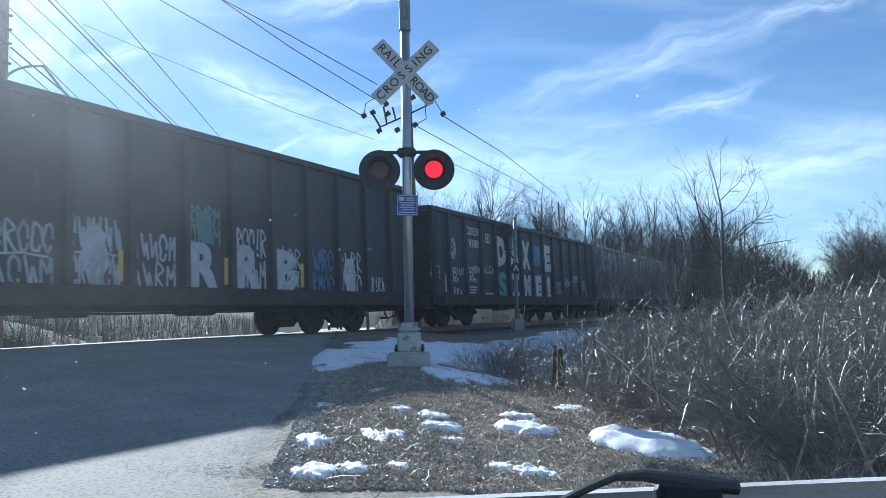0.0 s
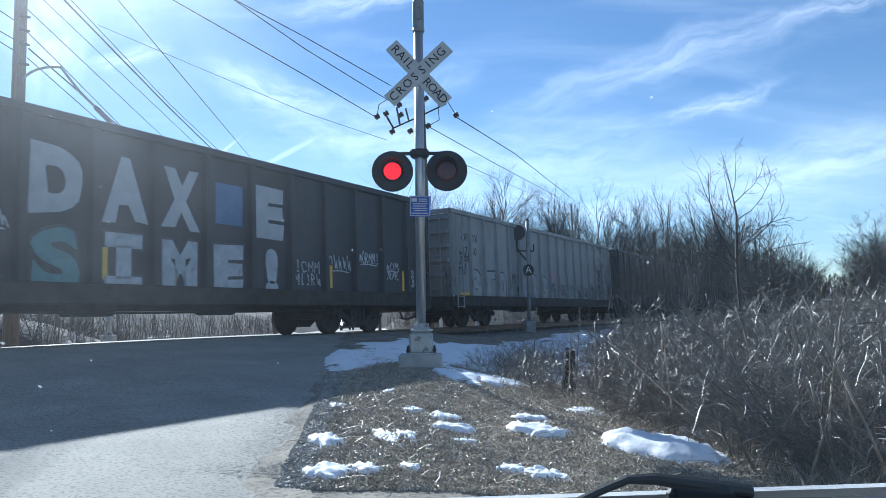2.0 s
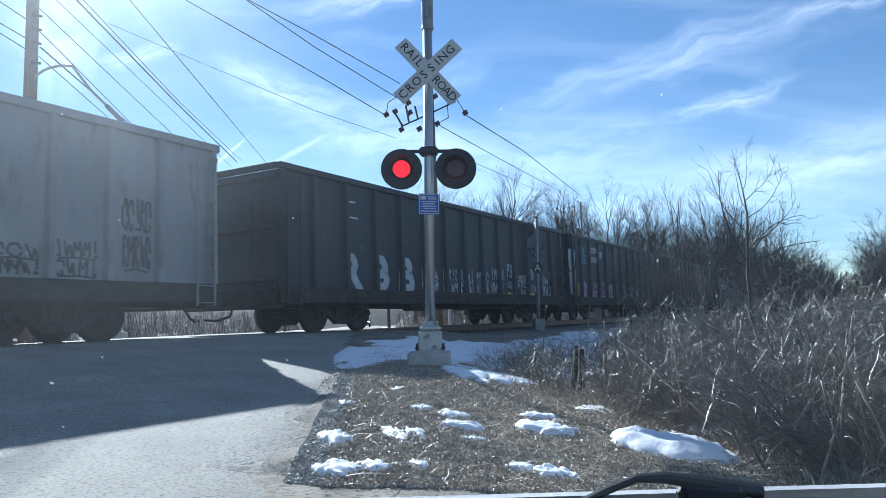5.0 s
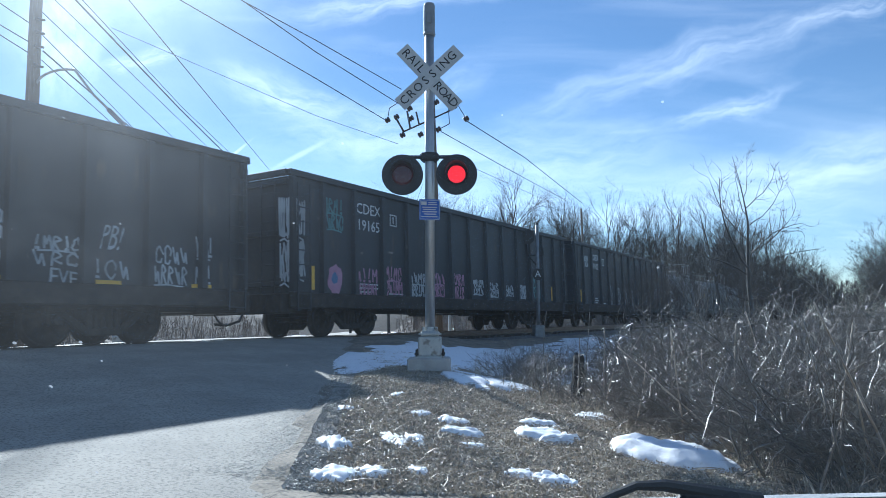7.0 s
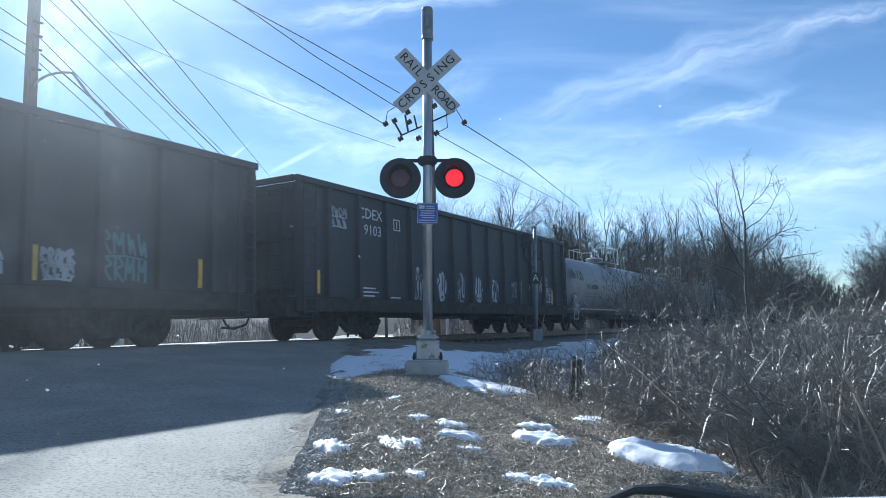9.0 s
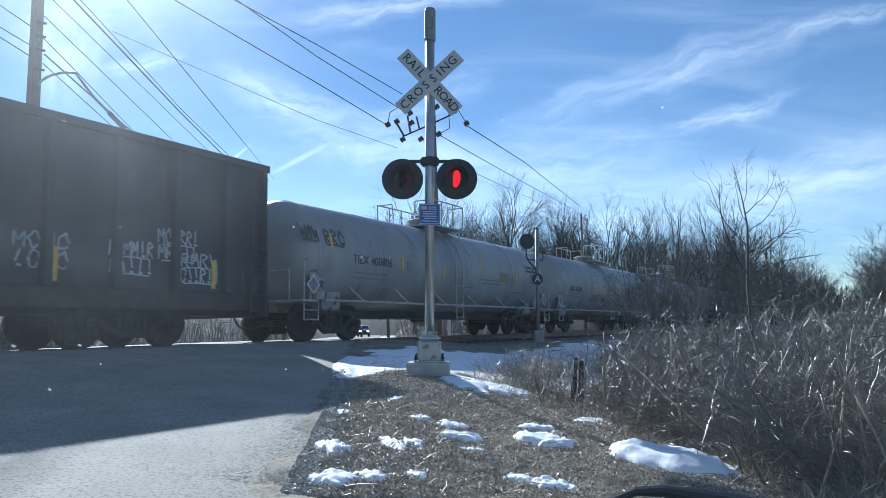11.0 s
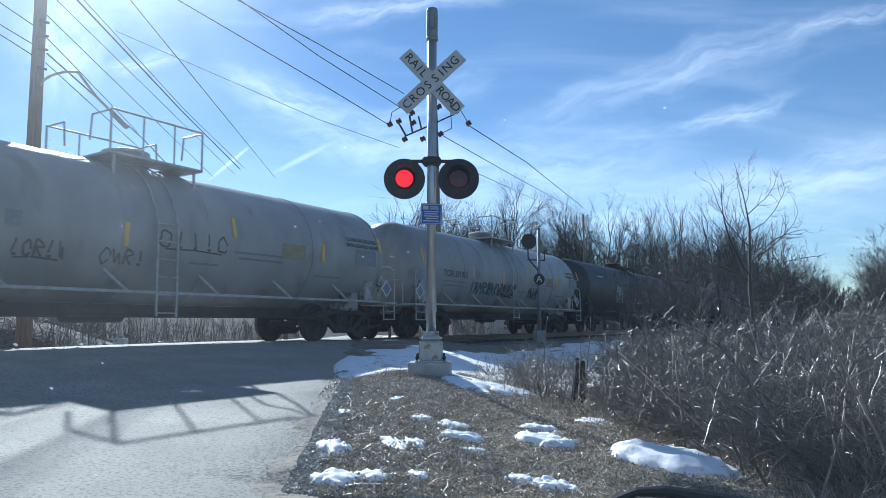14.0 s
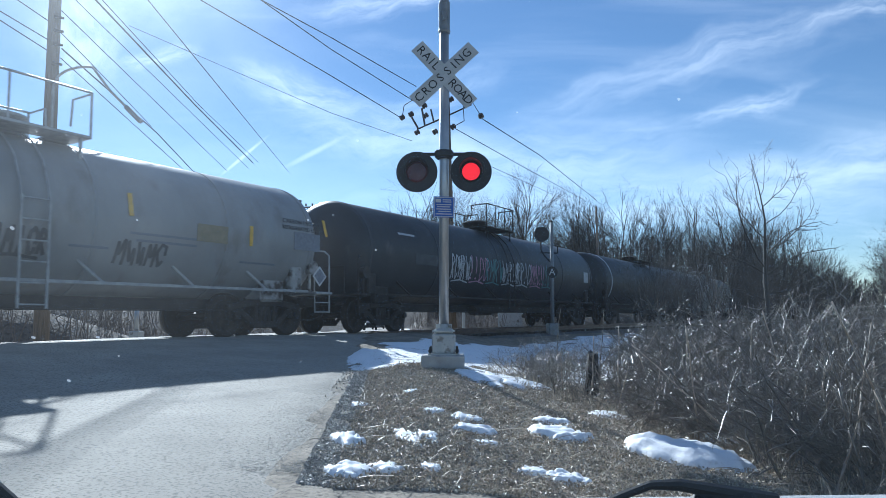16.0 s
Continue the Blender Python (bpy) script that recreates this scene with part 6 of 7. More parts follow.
tagged(new("far_woods", mesh_of("far_woods", V, F, FAR_BARK)), "dense leafless brown woods in the distance", "woods", kind="stuff")

# ---- snow ----
def snow_patch(x, y, rx, ry, turn, high, label="small melting patch of old snow", ragged=1.0):
    """Thin crusted snow: an uneven sheet that breaks up at its rim."""
    bm = bmesh.new()
    rx, ry = rx * 0.9, ry * 0.9
    seed = rng.uniform(0, 99)
    c, s = math.cos(radians(turn)), math.sin(radians(turn))
    z0 = height(x, y)
    big = max(rx, ry)
    n = 26 if big < 0.5 else 34
    lump = 1 / max(0.12, min(0.5, big * 0.5))
    grid = {}
    for i in range(n + 1):
        for j in range(n + 1):
            fx, fy = -1.5 + 3 * i / n, -1.5 + 3 * j / n
            lx, ly = rx * fx, ry * fy
            wx, wy = c * lx - s * ly, s * lx + c * ly
            d = 1 - (fx * fx + fy * fy) + ragged * (0.75 * noise.noise((fx * 1.5 + seed, fy * 1.5, seed)) + 0.8 * noise.noise((fx * 4 + seed, fy * 4, 2 * seed)))
            n1 = noise.noise((wx * lump * 2 + seed, wy * lump * 2, 1)) * 0.5 + noise.noise((wx * 22 + seed, wy * 22, 4)) * 0.22
            rise = high * min(1.0, d * 1.6) ** 0.5 * (0.7 + 0.5 * n1) if d > 0 else -0.045
            grid[i, j] = (d, (wx, wy, ground_z(x + wx, y + wy) - z0 + rise))
    made = {}

    def vert(k):
        if k not in made:
            made[k] = bm.verts.new(grid[k][1])
        return made[k]
    for i in range(n):
        for j in range(n):
            ks = ((i, j), (i + 1, j), (i + 1, j + 1), (i, j + 1))
            if max(grid[k][0] for k in ks) > 0:
                bm.faces.new([vert(k) for k in ks])
    ob = tagged(link("snow_patch", bm, SNOW, smooth=True), label, "snow", "melting snow patches")
    ob.location = (x, y, z0)
    return ob


for x, y, rx, ry, turn, high in (
        (-0.84, 5.38, 0.13, 0.22, 20, 0.07), (-0.70, 4.55, 0.17, 0.14, 0, 0.06), (-0.49, 4.64, 0.12, 0.10, -20, 0.05), (-0.42, 5.64, 0.09, 0.30, 22, 0.04), (-0.27, 5.70, 0.09, 0.17, 20, 0.05),
        (0.06, 6.78, 0.15, 0.16, 0, 0.06), (0.13, 6.18, 0.24, 0.18, 8, 0.08), (0.19, 5.68, 0.11, 0.07, 0, 0.04), (-0.25, 7.00, 0.12, 0.11, 0, 0.04), (-0.56, 8.16, 0.10, 0.12, 0, 0.04),
        (-0.98, 7.05, 0.09, 0.14, 0, 0.03), (-0.19, 4.75, 0.07, 0.11, 10, 0.05), (0.50, 4.99, 0.11, 0.10, 0, 0.06), (0.71, 4.90, 0.15, 0.14, 0, 0.08), (0.90, 6.55, 0.30, 0.28, 0, 0.10),
        (0.92, 7.30, 0.23, 0.22, 0, 0.07), (1.76, 8.6, 0.28, 0.35, 0, 0.05), (2.60, 7.40, 0.25, 0.32, 0, 0.07), (2.14, 5.80, 0.13, 0.12, 0, 0.04), (0.62, 10.6, 0.60, 0.9, 10, 0.06),
        (0.30, 9.8, 0.38, 0.6, 12, 0.06), (-0.84, 11.2, 0.32, 0.45, 0, 0.04), (3.2, 7.3, 0.25, 0.14, 0, 0.05), (4.1, 7.6, 0.3, 0.2, 0, 0.05), (2.9, 8.6, 0.3, 0.2, 0, 0.05)):
    snow_patch(x, y, rx, ry, turn, high)
snow_patch(1.88, 6.12, 0.34, 0.62, 42, 0.17, "large smooth slab of old snow beside the brush", 0.35)
for x, y, rx, ry in ((-1.05, 12.4, 0.55, 1.3), (-0.6, 13.0, 1.0, 1.6), (0.7, 13.6, 1.1, 1.5), (0.3, 15.6, 1.3, 1.6), (1.9, 15.8, 1.3, 1.9), (1.6, 13.4, 0.8, 1.1), (2.6, 17.0, 1.0, 1.5), (4.4, 20.0, 1.0, 1.6), (6.2, 23.2, 1.0, 1.8), (2.0, 18.0, 1.2, 2.2), (3.4, 18.4, 1.3, 2.2), (3.8, 21.2, 1.3, 2.4),
                     (5.2, 21.4, 1.3, 2.3), (5.6, 24.2, 1.4, 2.4), (6.8, 26.8, 1.5, 2.6), (8.4, 29.6, 1.5, 2.6), (-0.2, 11.6, 0.4, 0.7), (-1.25, 11.0, 0.3, 0.5)):
    snow_patch(x, y, rx * 1.35, ry * 1.35, -30, 0.05, "broad thin snow along the railway bank")
for i in range(12):     # on the far bank
    x = rng.uniform(-24, -10.5)
    s = rng.uniform(17.5, 24)
    y = (s - x * ACROSS.x) / ACROSS.y
    if y > 10 and x < road_edge(y) - ROAD_W - 1.2:
        snow_patch(x, y, rng.uniform(0.3, 0.9), rng.uniform(0.25, 0.5), 30, 0.06)
for i in range(8):
    y = 36 + i * 6.0
    x = road_edge(y) - ROAD_W - rng.uniform(0.3, 1.2)
    snow_patch(x, y, 0.6, 1.8, 5, 0.12, "ploughed snow along the road's far verge")
    x = road_edge(y) + rng.uniform(0.6, 1.4)
    snow_patch(x, y + 2, 0.6, 1.8, 5, 0.12, "ploughed snow along the road's far verge")


# ---- litter on the verge ----
LITTER = mat("dry_leaves_and_chips", (0.30, 0.245, 0.17), (0.66, 0.57, 0.44), 9, 0.45, 0, 0.002, 60, by_piece=0.85)
STONE = mat("loose_stones", (0.25, 0.235, 0.20), (0.55, 0.515, 0.45), 9, 0.6, 0, 0.004, 60, by_piece=0.6)


def scatter(name, label, count, spot, make, material, seed):
    r = random.Random(seed)
    V, F = [], []
    for i in range(count):
        x, y = spot(r)
        if x is None:
            continue
        make(V, F, r, x, y, ground_z(x, y))
    ob = new(name, mesh_of(name, V, F, material))
    return tagged(ob, label, name.replace("_", " "), kind="stuff")


def chip(V, F, r, x, y, z):
    ln, wd = r.uniform(0.007, 0.024), r.uniform(0.003, 0.009)
    m = Matrix.Translation((x, y, z + r.uniform(0.004, 0.03))) @ pose(0, 0, 0, r.gauss(0, 42), r.gauss(0, 42), r.uniform(0, 360))
    b = len(V)
    V += [m @ Vector(p) for p in ((-ln, 0, 0), (0, -wd, wd * 0.5), (ln, 0, 0), (0, wd, wd * 0.5))]
    F.append((b, b + 1, b + 2))
    F.append((b, b + 2, b + 3))


def stick(V, F, r, x, y, z):
    ln = r.uniform(0.05, 0.3)
    a = r.uniform(0, math.tau)
    p = Vector((x, y, z + 0.012))
    q = p + Vector((math.cos(a) * ln, math.sin(a) * ln, r.uniform(0, 0.05)))
    limb(V, F, [p, p.lerp(q, 0.5) + Vector((r.gauss(0, 0.012), r.gauss(0, 0.012), 0.01)), q], [0.0035, 0.003, 0.0015], 3)


def pebble(V, F, r, x, y, z):
    s = r.uniform(0.004, 0.013) * (1.8 if r.random() < 0.05 else 1.0)
    b = len(V)
    m = Matrix.Translation((x, y, z + s * 0.3)) @ pose(0, 0, 0, r.uniform(0, 360), r.uniform(0, 360), 0)
    for p in ((1, 0, 0), (-1, 0, 0), (0, 1, 0), (0, -1, 0), (0, 0, 0.8), (0, 0, -0.8)):
        V.append(m @ (Vector(p) * s * r.uniform(0.7, 1.2)))
    for f in ((0, 2, 4), (2, 1, 4), (1, 3, 4), (3, 0, 4), (2, 0, 5), (1, 2, 5), (3, 1, 5), (0, 3, 5)):
        F.append(tuple(b + k for k in f))


def verge(r):
    y = 4.2 + 9.5 * r.random() ** 1.3
    off = 0.12 + 4.4 * r.random()
    return road_edge(y) + off, y


def shoulder(r):
    y = 4.2 + 7.5 * r.random() ** 1.2
    return road_edge(y) - 0.08 + 1.5 * r.random() ** 1.4, y


def mound(r):
    a, d = r.uniform(0, math.tau), abs(r.gauss(0, 0.8))
    return -0.45 + d * math.cos(a), 9.3 + d * math.sin(a)


scatter("leaf_litter", "dry brown leaves and wood chips on the verge", 95000, verge, chip, LITTER, 1)
scatter("fallen_twigs", "short dead twigs lying on the verge", 1000, verge, stick, LITTER, 2)
scatter("gravel", "loose grey stones along the road edge", 30000, shoulder, pebble, STONE, 3)
scatter("gravel", "pale stones heaped round the signal's foot", 9000, mound, pebble, STONE, 4)


def fleck(V, F, r, x, y, z):
    s = r.uniform(0.003, 0.008)
    b = len(V)
    V += [Vector((x + s * math.cos(a) * r.uniform(0.7, 1.5), y + s * math.sin(a) * r.uniform(0.7, 1.5), z + 0.002)) for a in (0, 2.1, 4.2)] + [Vector((x, y, z + s * 0.7))]
    F += [(b, b + 1, b + 3), (b + 1, b + 2, b + 3), (b + 2, b, b + 3)]


def on_road(r):
    y = 4.4 + 7 * r.random() ** 1.5
    return road_edge(y) + 0.05 - abs(r.gauss(0, 0.28 if r.random() < 0.85 else 1.6)), y


def grit(V, F, r, x, y, z):
    fleck(V, F, r, x, y, height(x, y) + 0.012 + 0.035 * math.sin(math.pi * min(1, max(0, (road_edge(y) - x) / ROAD_W))))


scatter("road_grit", "scattered grit on the asphalt", 7000, on_road, grit, STONE, 6)

# long dead grass by the brush
def grass_spot(r):
    px = r.uniform(0.04, 0.6)
    y = near_limit(px) + r.uniform(-0.9, 3.5)
    return px * y, y


def blade(V, F, r, x, y, z):
    h, a = r.uniform(0.05, 0.2), r.uniform(0, math.tau)
    lean = r.uniform(0.02, 0.22)
    p = Vector((x, y, z - 0.01))
    w = Vector((math.cos(a + 1.57), math.sin(a + 1.57), 0)) * 0.004
    mid = p + Vector((math.cos(a) * lean * 0.4, math.sin(a) * lean * 0.4, h * 0.65))
    tip = p + Vector((math.cos(a) * lean, math.sin(a) * lean, h))
    b = len(V)
    V += [p - w, p + w, mid + w * 0.7, mid - w * 0.7, tip]
    F += [(b, b + 1, b + 2, b + 3), (b + 3, b + 2, b + 4)]


scatter("dead_grass", "thin straw-coloured dead grass under the brush", 5000, grass_spot, blade, LITTER, 7)

# ---- beyond the track ----
FAR_TWIG = mat("brown_far_brush", (0.085, 0.062, 0.047), (0.17, 0.13, 0.10), 2, 0.85, by_piece=0.4)
def bank(name, label, u0, u1, s0, s1, high, seed):
    """An earth bank along the track, its crest uneven."""
    bm = bmesh.new()
    rows = []
    k = max(8, int((u1 - u0) / 0.8))
    for i in range(k + 1):
        u = u0 + (u1 - u0) * i / k
        row = []
        for j in range(9):
            f = j / 8
            p = ALONG * u + ACROSS * (s0 + (s1 - s0) * f)
            up = high * math.sin(math.pi * min(1, f * 1.15) if f < 0.87 else 0) * (0.85 + 0.25 * noise.noise((u * 0.3, f * 2, seed))) + 0.12 * noise.noise((u * 1.7, f * 6, seed))
            end = min(1, i / 6, (k - i) / 6)
            row.append(bm.verts.new((p.x, p.y, height(p.x, p.y) - 0.15 + max(0, up) * end)))
        rows.append(row)
    for a, b in zip(rows, rows[1:]):
        for j in range(8):
            bm.faces.new((a[j], a[j + 1], b[j + 1], b[j]))
    bmesh.ops.recalc_face_normals(bm, faces=bm.faces)
    return tagged(link(name, bm, BRUSH_EARTH, smooth=True), label, "earth bank", kind="structure")


BRUSH_EARTH = mat("brown_brush_bank", (0.06, 0.048, 0.039), (0.125, 0.102, 0.084), 2.2, 0.95, 0, 0.05, 9, spots=(0.035, 0.027, 0.02), spot_scale=7, spot_at=(0.5, 0.62))
bank("far_bank_1", "low brown earth bank with dead brush beyond the track", -60, 16.5, 20.5, 28, 2.6, 3)


def road_bank(name, label, y0, y1, near, far, high, seed, left=True):
    """An earth bank beside the road beyond the track."""
    bm = bmesh.new()
    rows = []
    k = int((y1 - y0) / 1.2)
    for i in range(k + 1):
        y = y0 + (y1 - y0) * i / k
        row = []
        for j in range(9):
            f = j / 8
            d = near + (far - near) * f
            x = road_edge(y) - ROAD_W - d if left else road_edge(y) + d
            up = high * math.sin(math.pi * f) * (0.9 + 0.25 * noise.noise((y * 0.3, f * 2, seed))) + 0.15 * noise.noise((y * 1.5, f * 6, seed))
            row.append(bm.verts.new((x, y, height(x, y) - 0.15 + max(0, up) * min(1, i / 4, (k - i) / 4))))
        rows.append(row)
    for a, b in zip(rows, rows[1:]):
        for j in range(8):
            bm.faces.new((a[j], a[j + 1], b[j + 1], b[j]))
    bmesh.ops.recalc_face_normals(bm, faces=bm.faces)
    return tagged(link(name, bm, BRUSH_EARTH, smooth=True), label, "earth bank", kind="structure")


road_bank("far_bank_3", "brown bank of dead brush along the far road", 22.5, 130, 1.6, 9, 2.9, 4)
road_bank("far_bank_4", "brown bank of dead brush along the far road", 46, 130, 2.2, 9, 2.2, 6, False)
bank("far_bank_2", "low brown earth bank beyond the track", 45, 130, 20, 30, 2.2, 8)


def far_hill():
    """The wooded rise that closes the view at the far end of the road."""
    bm = bmesh.new()
    rows = []
    for i in range(61):
        x = -130 + 3.4 * i
        row = []
        for j in range(7):
            f = j / 6
            y = 138 + 40 * f
            row.append(bm.verts.new((x, y, height(x, y) - 0.3 + (5.6 + 1.6 * noise.noise((x * 0.05, 1, 2)) + 0.5 * noise.noise((x * 0.4, f * 3, 5))) * math.sin(math.pi * min(0.75, f)))))
        rows.append(row)
    for a, b in zip(rows, rows[1:]):
        for j in range(6):
            bm.faces.new((a[j], b[j], b[j + 1], a[j + 1]))
    bmesh.ops.recalc_face_normals(bm, faces=bm.faces)
    return tagged(link("far_hill", bm, BRUSH_EARTH, smooth=True), "brown wooded rise at the far end of the road", "hill", kind="structure")


far_hill()


def bank_spot(r):
    if r.random() < 0.45:
        u, s = r.uniform(-30, 16), r.uniform(20.0, 25)
        p = ALONG * u + ACROSS * s
        x, y = p.x, p.y
        if x > road_edge(y) - ROAD_W - 1.2:
            return None, None
        return x, y
    y = 23 + 60 * r.random() ** 1.5
    if r.random() < 0.75:
        return road_edge(y) - ROAD_W - r.uniform(1.4, 5.0), y
    return road_edge(y + 12) + r.uniform(2.0, 6.0), y + 12


def dead_stem(V, F, r, x, y, z):
    h = r.uniform(0.6, 2.3)
    p = Vector((x, y, z - 0.1))
    q = p + Vector((r.gauss(0, 0.3), r.gauss(0, 0.3), h))
    limb(V, F, [p, p.lerp(q, 0.6) + Vector((r.gauss(0, 0.08), r.gauss(0, 0.08), 0)), q], [0.016, 0.012, 0.006], 3)
    for k in range(2):
        m = p.lerp(q, r.uniform(0.4, 0.95))
        limb(V, F, [m, m + Vector((r.gauss(0, 0.25), r.gauss(0, 0.25), r.uniform(0.05, 0.4)))], [0.009, 0.004], 3)


scatter("dead_brush", "brown leafless brush on the bank beyond the track", 3500, bank_spot, dead_stem, FAR_TWIG, 12)


def suv(label, paint):
    """A family four-wheel drive seen nose on; its nose points to local -y."""
    car = tagged(new("parked_car"), label, "car", "cars waiting beyond the crossing")
    prof = [(-2.3, 0.45), (-2.32, 0.75), (-2.2, 0.98), (-1.1, 1.12), (-0.35, 1.62), (0.2, 1.72), (1.6, 1.70), (2.15, 1.55), (2.3, 1.0), (2.3, 0.45)]
    bm = bmesh.new()
    ends = []
    for x, pinch in ((-0.93, 1), (-0.88, 0), (0.88, 0), (0.93, 1)):
        ends.append([bm.verts.new((x * (0.80 if z > 1.15 else 1.0), y, z - (0.04 if pinch else 0))) for y, z in prof])
    for a, b in zip(ends, ends[1:]):
        for i in range(len(prof)):
            j = (i + 1) % len(prof)
            bm.faces.new((a[i], a[j], b[j], b[i]))
    bm.faces.new(ends[0][::-1]); bm.faces.new(ends[-1])
    bmesh.ops.recalc_face_normals(bm, faces=bm.faces)
    part("body", bm, paint, car, "", True)
    bm = bmesh.new()
    v = [bm.verts.new(p) for p in ((-0.80, -1.10, 1.16), (0.80, -1.10, 1.16), (0.66, -0.40, 1.62), (-0.66, -0.40, 1.62))]
    bm.faces.new(v)
    w = part("windscreen", bm, CAR_GLASS, car)
    w.location = (0, -0.03, 0.03)
    part("grille", boxed((-0.55, -2.37, 0.62), (0.55, -2.30, 0.86), 0.02), HOOD_BLACK, car)
    part("bumper", boxed((-0.9, -2.40, 0.38), (0.9, -2.25, 0.58), 0.04), HOOD_BLACK, car)
    for x in (-0.7, 0.7):
        part("headlight", boxed((x - 0.17, -2.36, 0.76), (x + 0.17, -2.26, 0.92), 0.03), HEADLIGHT, car, "lit white headlight")
        part("mirror", boxed((x * 1.38 - 0.1, -0.95, 1.08), (x * 1.38 + 0.1, -0.8, 1.24), 0.03), paint, car)
        for y in (-1.4, 1.4):
            wheel = part("wheel", turned(bmesh.new(), [(0, -0.11), (0.22, -0.11), (0.34, -0.1), (0.35, 0), (0.34, 0.1), (0.22, 0.11), (0, 0.11)], 20, pose(0, 0, 0, 0, 90, 0)), RUBBER, car)
            wheel.location = (x * 1.17, y, 0.35)
    return car


RUBBER = mat("tyre_rubber", (0.012, 0.012, 0.012), (0.025, 0.025, 0.025), 8, 0.85)
CAR_GLASS = mat("car_window", (0.02, 0.025, 0.03), (0.03, 0.035, 0.04), 3, 0.08)
DARK_CAR = mat("dark_car_body", (0.03, 0.032, 0.036), (0.05, 0.052, 0.056), 3, 0.3, 0.3)
PALE_CAR = mat("silver_car_body", (0.38, 0.39, 0.40), (0.45, 0.46, 0.47), 3, 0.3, 0.5)
HEADLIGHT = glow("headlight_on", (1.0, 0.97, 0.9), 4.0)
one = suv("dark four-wheel drive with lit headlights waiting at the crossing", DARK_CAR)
one.matrix_world = pose(-12.4, 100, height(-12.4, 100) + 0.04, 0, 0, 5)
two = suv("silver car waiting behind another", PALE_CAR)
two.matrix_world = pose(-12.3, 109, height(-12.3, 109) + 0.04, 0, 0, 5)


def cabinet():
    c = tagged(new("relay_cabinet"), "pale metal relay cabinet beyond the track", "equipment cabinet")
    part("body", boxed((-0.65, -0.4, 0.0), (0.65, 0.4, 1.45), 0.03), SIGN_WHITE, c)
    part("roof", boxed((-0.72, -0.47, 1.451), (0.72, 0.47, 1.53), 0.02), CAST, c)
    part("door", boxed((-0.55, -0.43, 0.1), (0.55, -0.402, 1.35), 0.01), SIGN_WHITE, c)
    part("handle", boxed((0.4, -0.47, 0.65), (0.45, -0.431, 0.8), 0.008), IRON, c)
    return c


cab = cabinet()
cab.matrix_world = pose(2.75, 36.5, height(2.75, 36.5), 0, 0, -20)
for x, y in ((-0.15, 33.6), (0.25, 33.9)):
    p = tagged(link("marker_post", boxed((-0.07, -0.05, -0.2), (0.07, 0.05, 1.4), 0.02), SIGN_WHITE), "white upright marker post beyond the track", "post")
    p.matrix_world = pose(x, y, height(x, y), 0, 0, 10)
bol = tagged(new("crossing_bollard"), "grey pipe post on a cast base beyond the track", "post")
part("pipe", rod(bmesh.new(), (0, 0, 0.4), (0, 0, 1.05), 0.06, 0.06, 14), GALV, bol, "", True)
bm = boxed((-0.16, -0.16, 0), (0.16, 0.16, 0.36), 0.03)
box(bm, (-0.26, -0.26, -0.1), (0.26, 0.26, 0.05), 0.02)
part("base", bm, CAST, bol)
bol.matrix_world = pose(-9.25, 20.3, height(-9.25, 20.3) - 0.02)

# ---- the car from which one looks ----
HOOD_PAINT = mat("white_hood_paint", (0.74, 0.75, 0.76), (0.80, 0.80, 0.81), 3, 0.22)
TRIM = mat("black_trim", (0.012, 0.012, 0.013), (0.02, 0.02, 0.021), 20, 0.6, 0, 0.001, 120)
LINING = mat("grey_pillar_lining", (0.35, 0.33, 0.32), (0.42, 0.40, 0.39), 30, 0.9, 0, 0.001, 150)


def dusty_glass():
    """A clear pane with a thin film of road dust that scatters the sun forward."""
    m = bpy.data.materials.new("dusty_windscreen")
    m.use_nodes = True
    n, l = m.node_tree.nodes, m.node_tree.links
    n.clear()
    out = n.new("ShaderNodeOutputMaterial")
    clear = n.new("ShaderNodeBsdfTransparent")
    clear.inputs["Color"].default_value = (0.97, 0.985, 0.98, 1)
    film = n.new("ShaderNodeBsdfRefraction")
    film.inputs["IOR"].default_value, film.inputs["Roughness"].default_value = 1.33, 0.85
    film.inputs["Color"].default_value = (0.9, 0.95, 1.0, 1)
    co = n.new("ShaderNodeTexCoord")
    no = n.new("ShaderNodeTexNoise")
    no.inputs["Scale"].default_value, no.inputs["Detail"].default_value, no.inputs["Roughness"].default_value = 9, 6, 0.6
    l.new(co.outputs["Object"], no.inputs["Vector"])
    rg = n.new("ShaderNodeMapRange")
    rg.inputs["From Min"].default_value, rg.inputs["From Max"].default_value = 0.3, 0.75
    rg.inputs["To Min"].default_value, rg.inputs["To Max"].default_value = 0.0042, 0.0115
    l.new(no.outputs["Fac"], rg.inputs[0])
    mix = n.new("ShaderNodeMixShader")
    haze = n.new("ShaderNodeBsdfTranslucent")
    haze.inputs["Color"].default_value = (0.7, 0.85, 1.0, 1)
    m0 = n.new("ShaderNodeMixShader")
    m0.inputs[0].default_value = 0.0055
    l.new(clear.outputs[0], m0.inputs[1]); l.new(haze.outputs[0], m0.inputs[2])
    l.new(rg.outputs[0], mix.inputs[0]); l.new(m0.outputs[0], mix.inputs[1]); l.new(film.outputs[0], mix.inputs[2])
    l.new(mix.outputs[0], out.inputs["Surface"])
    return m


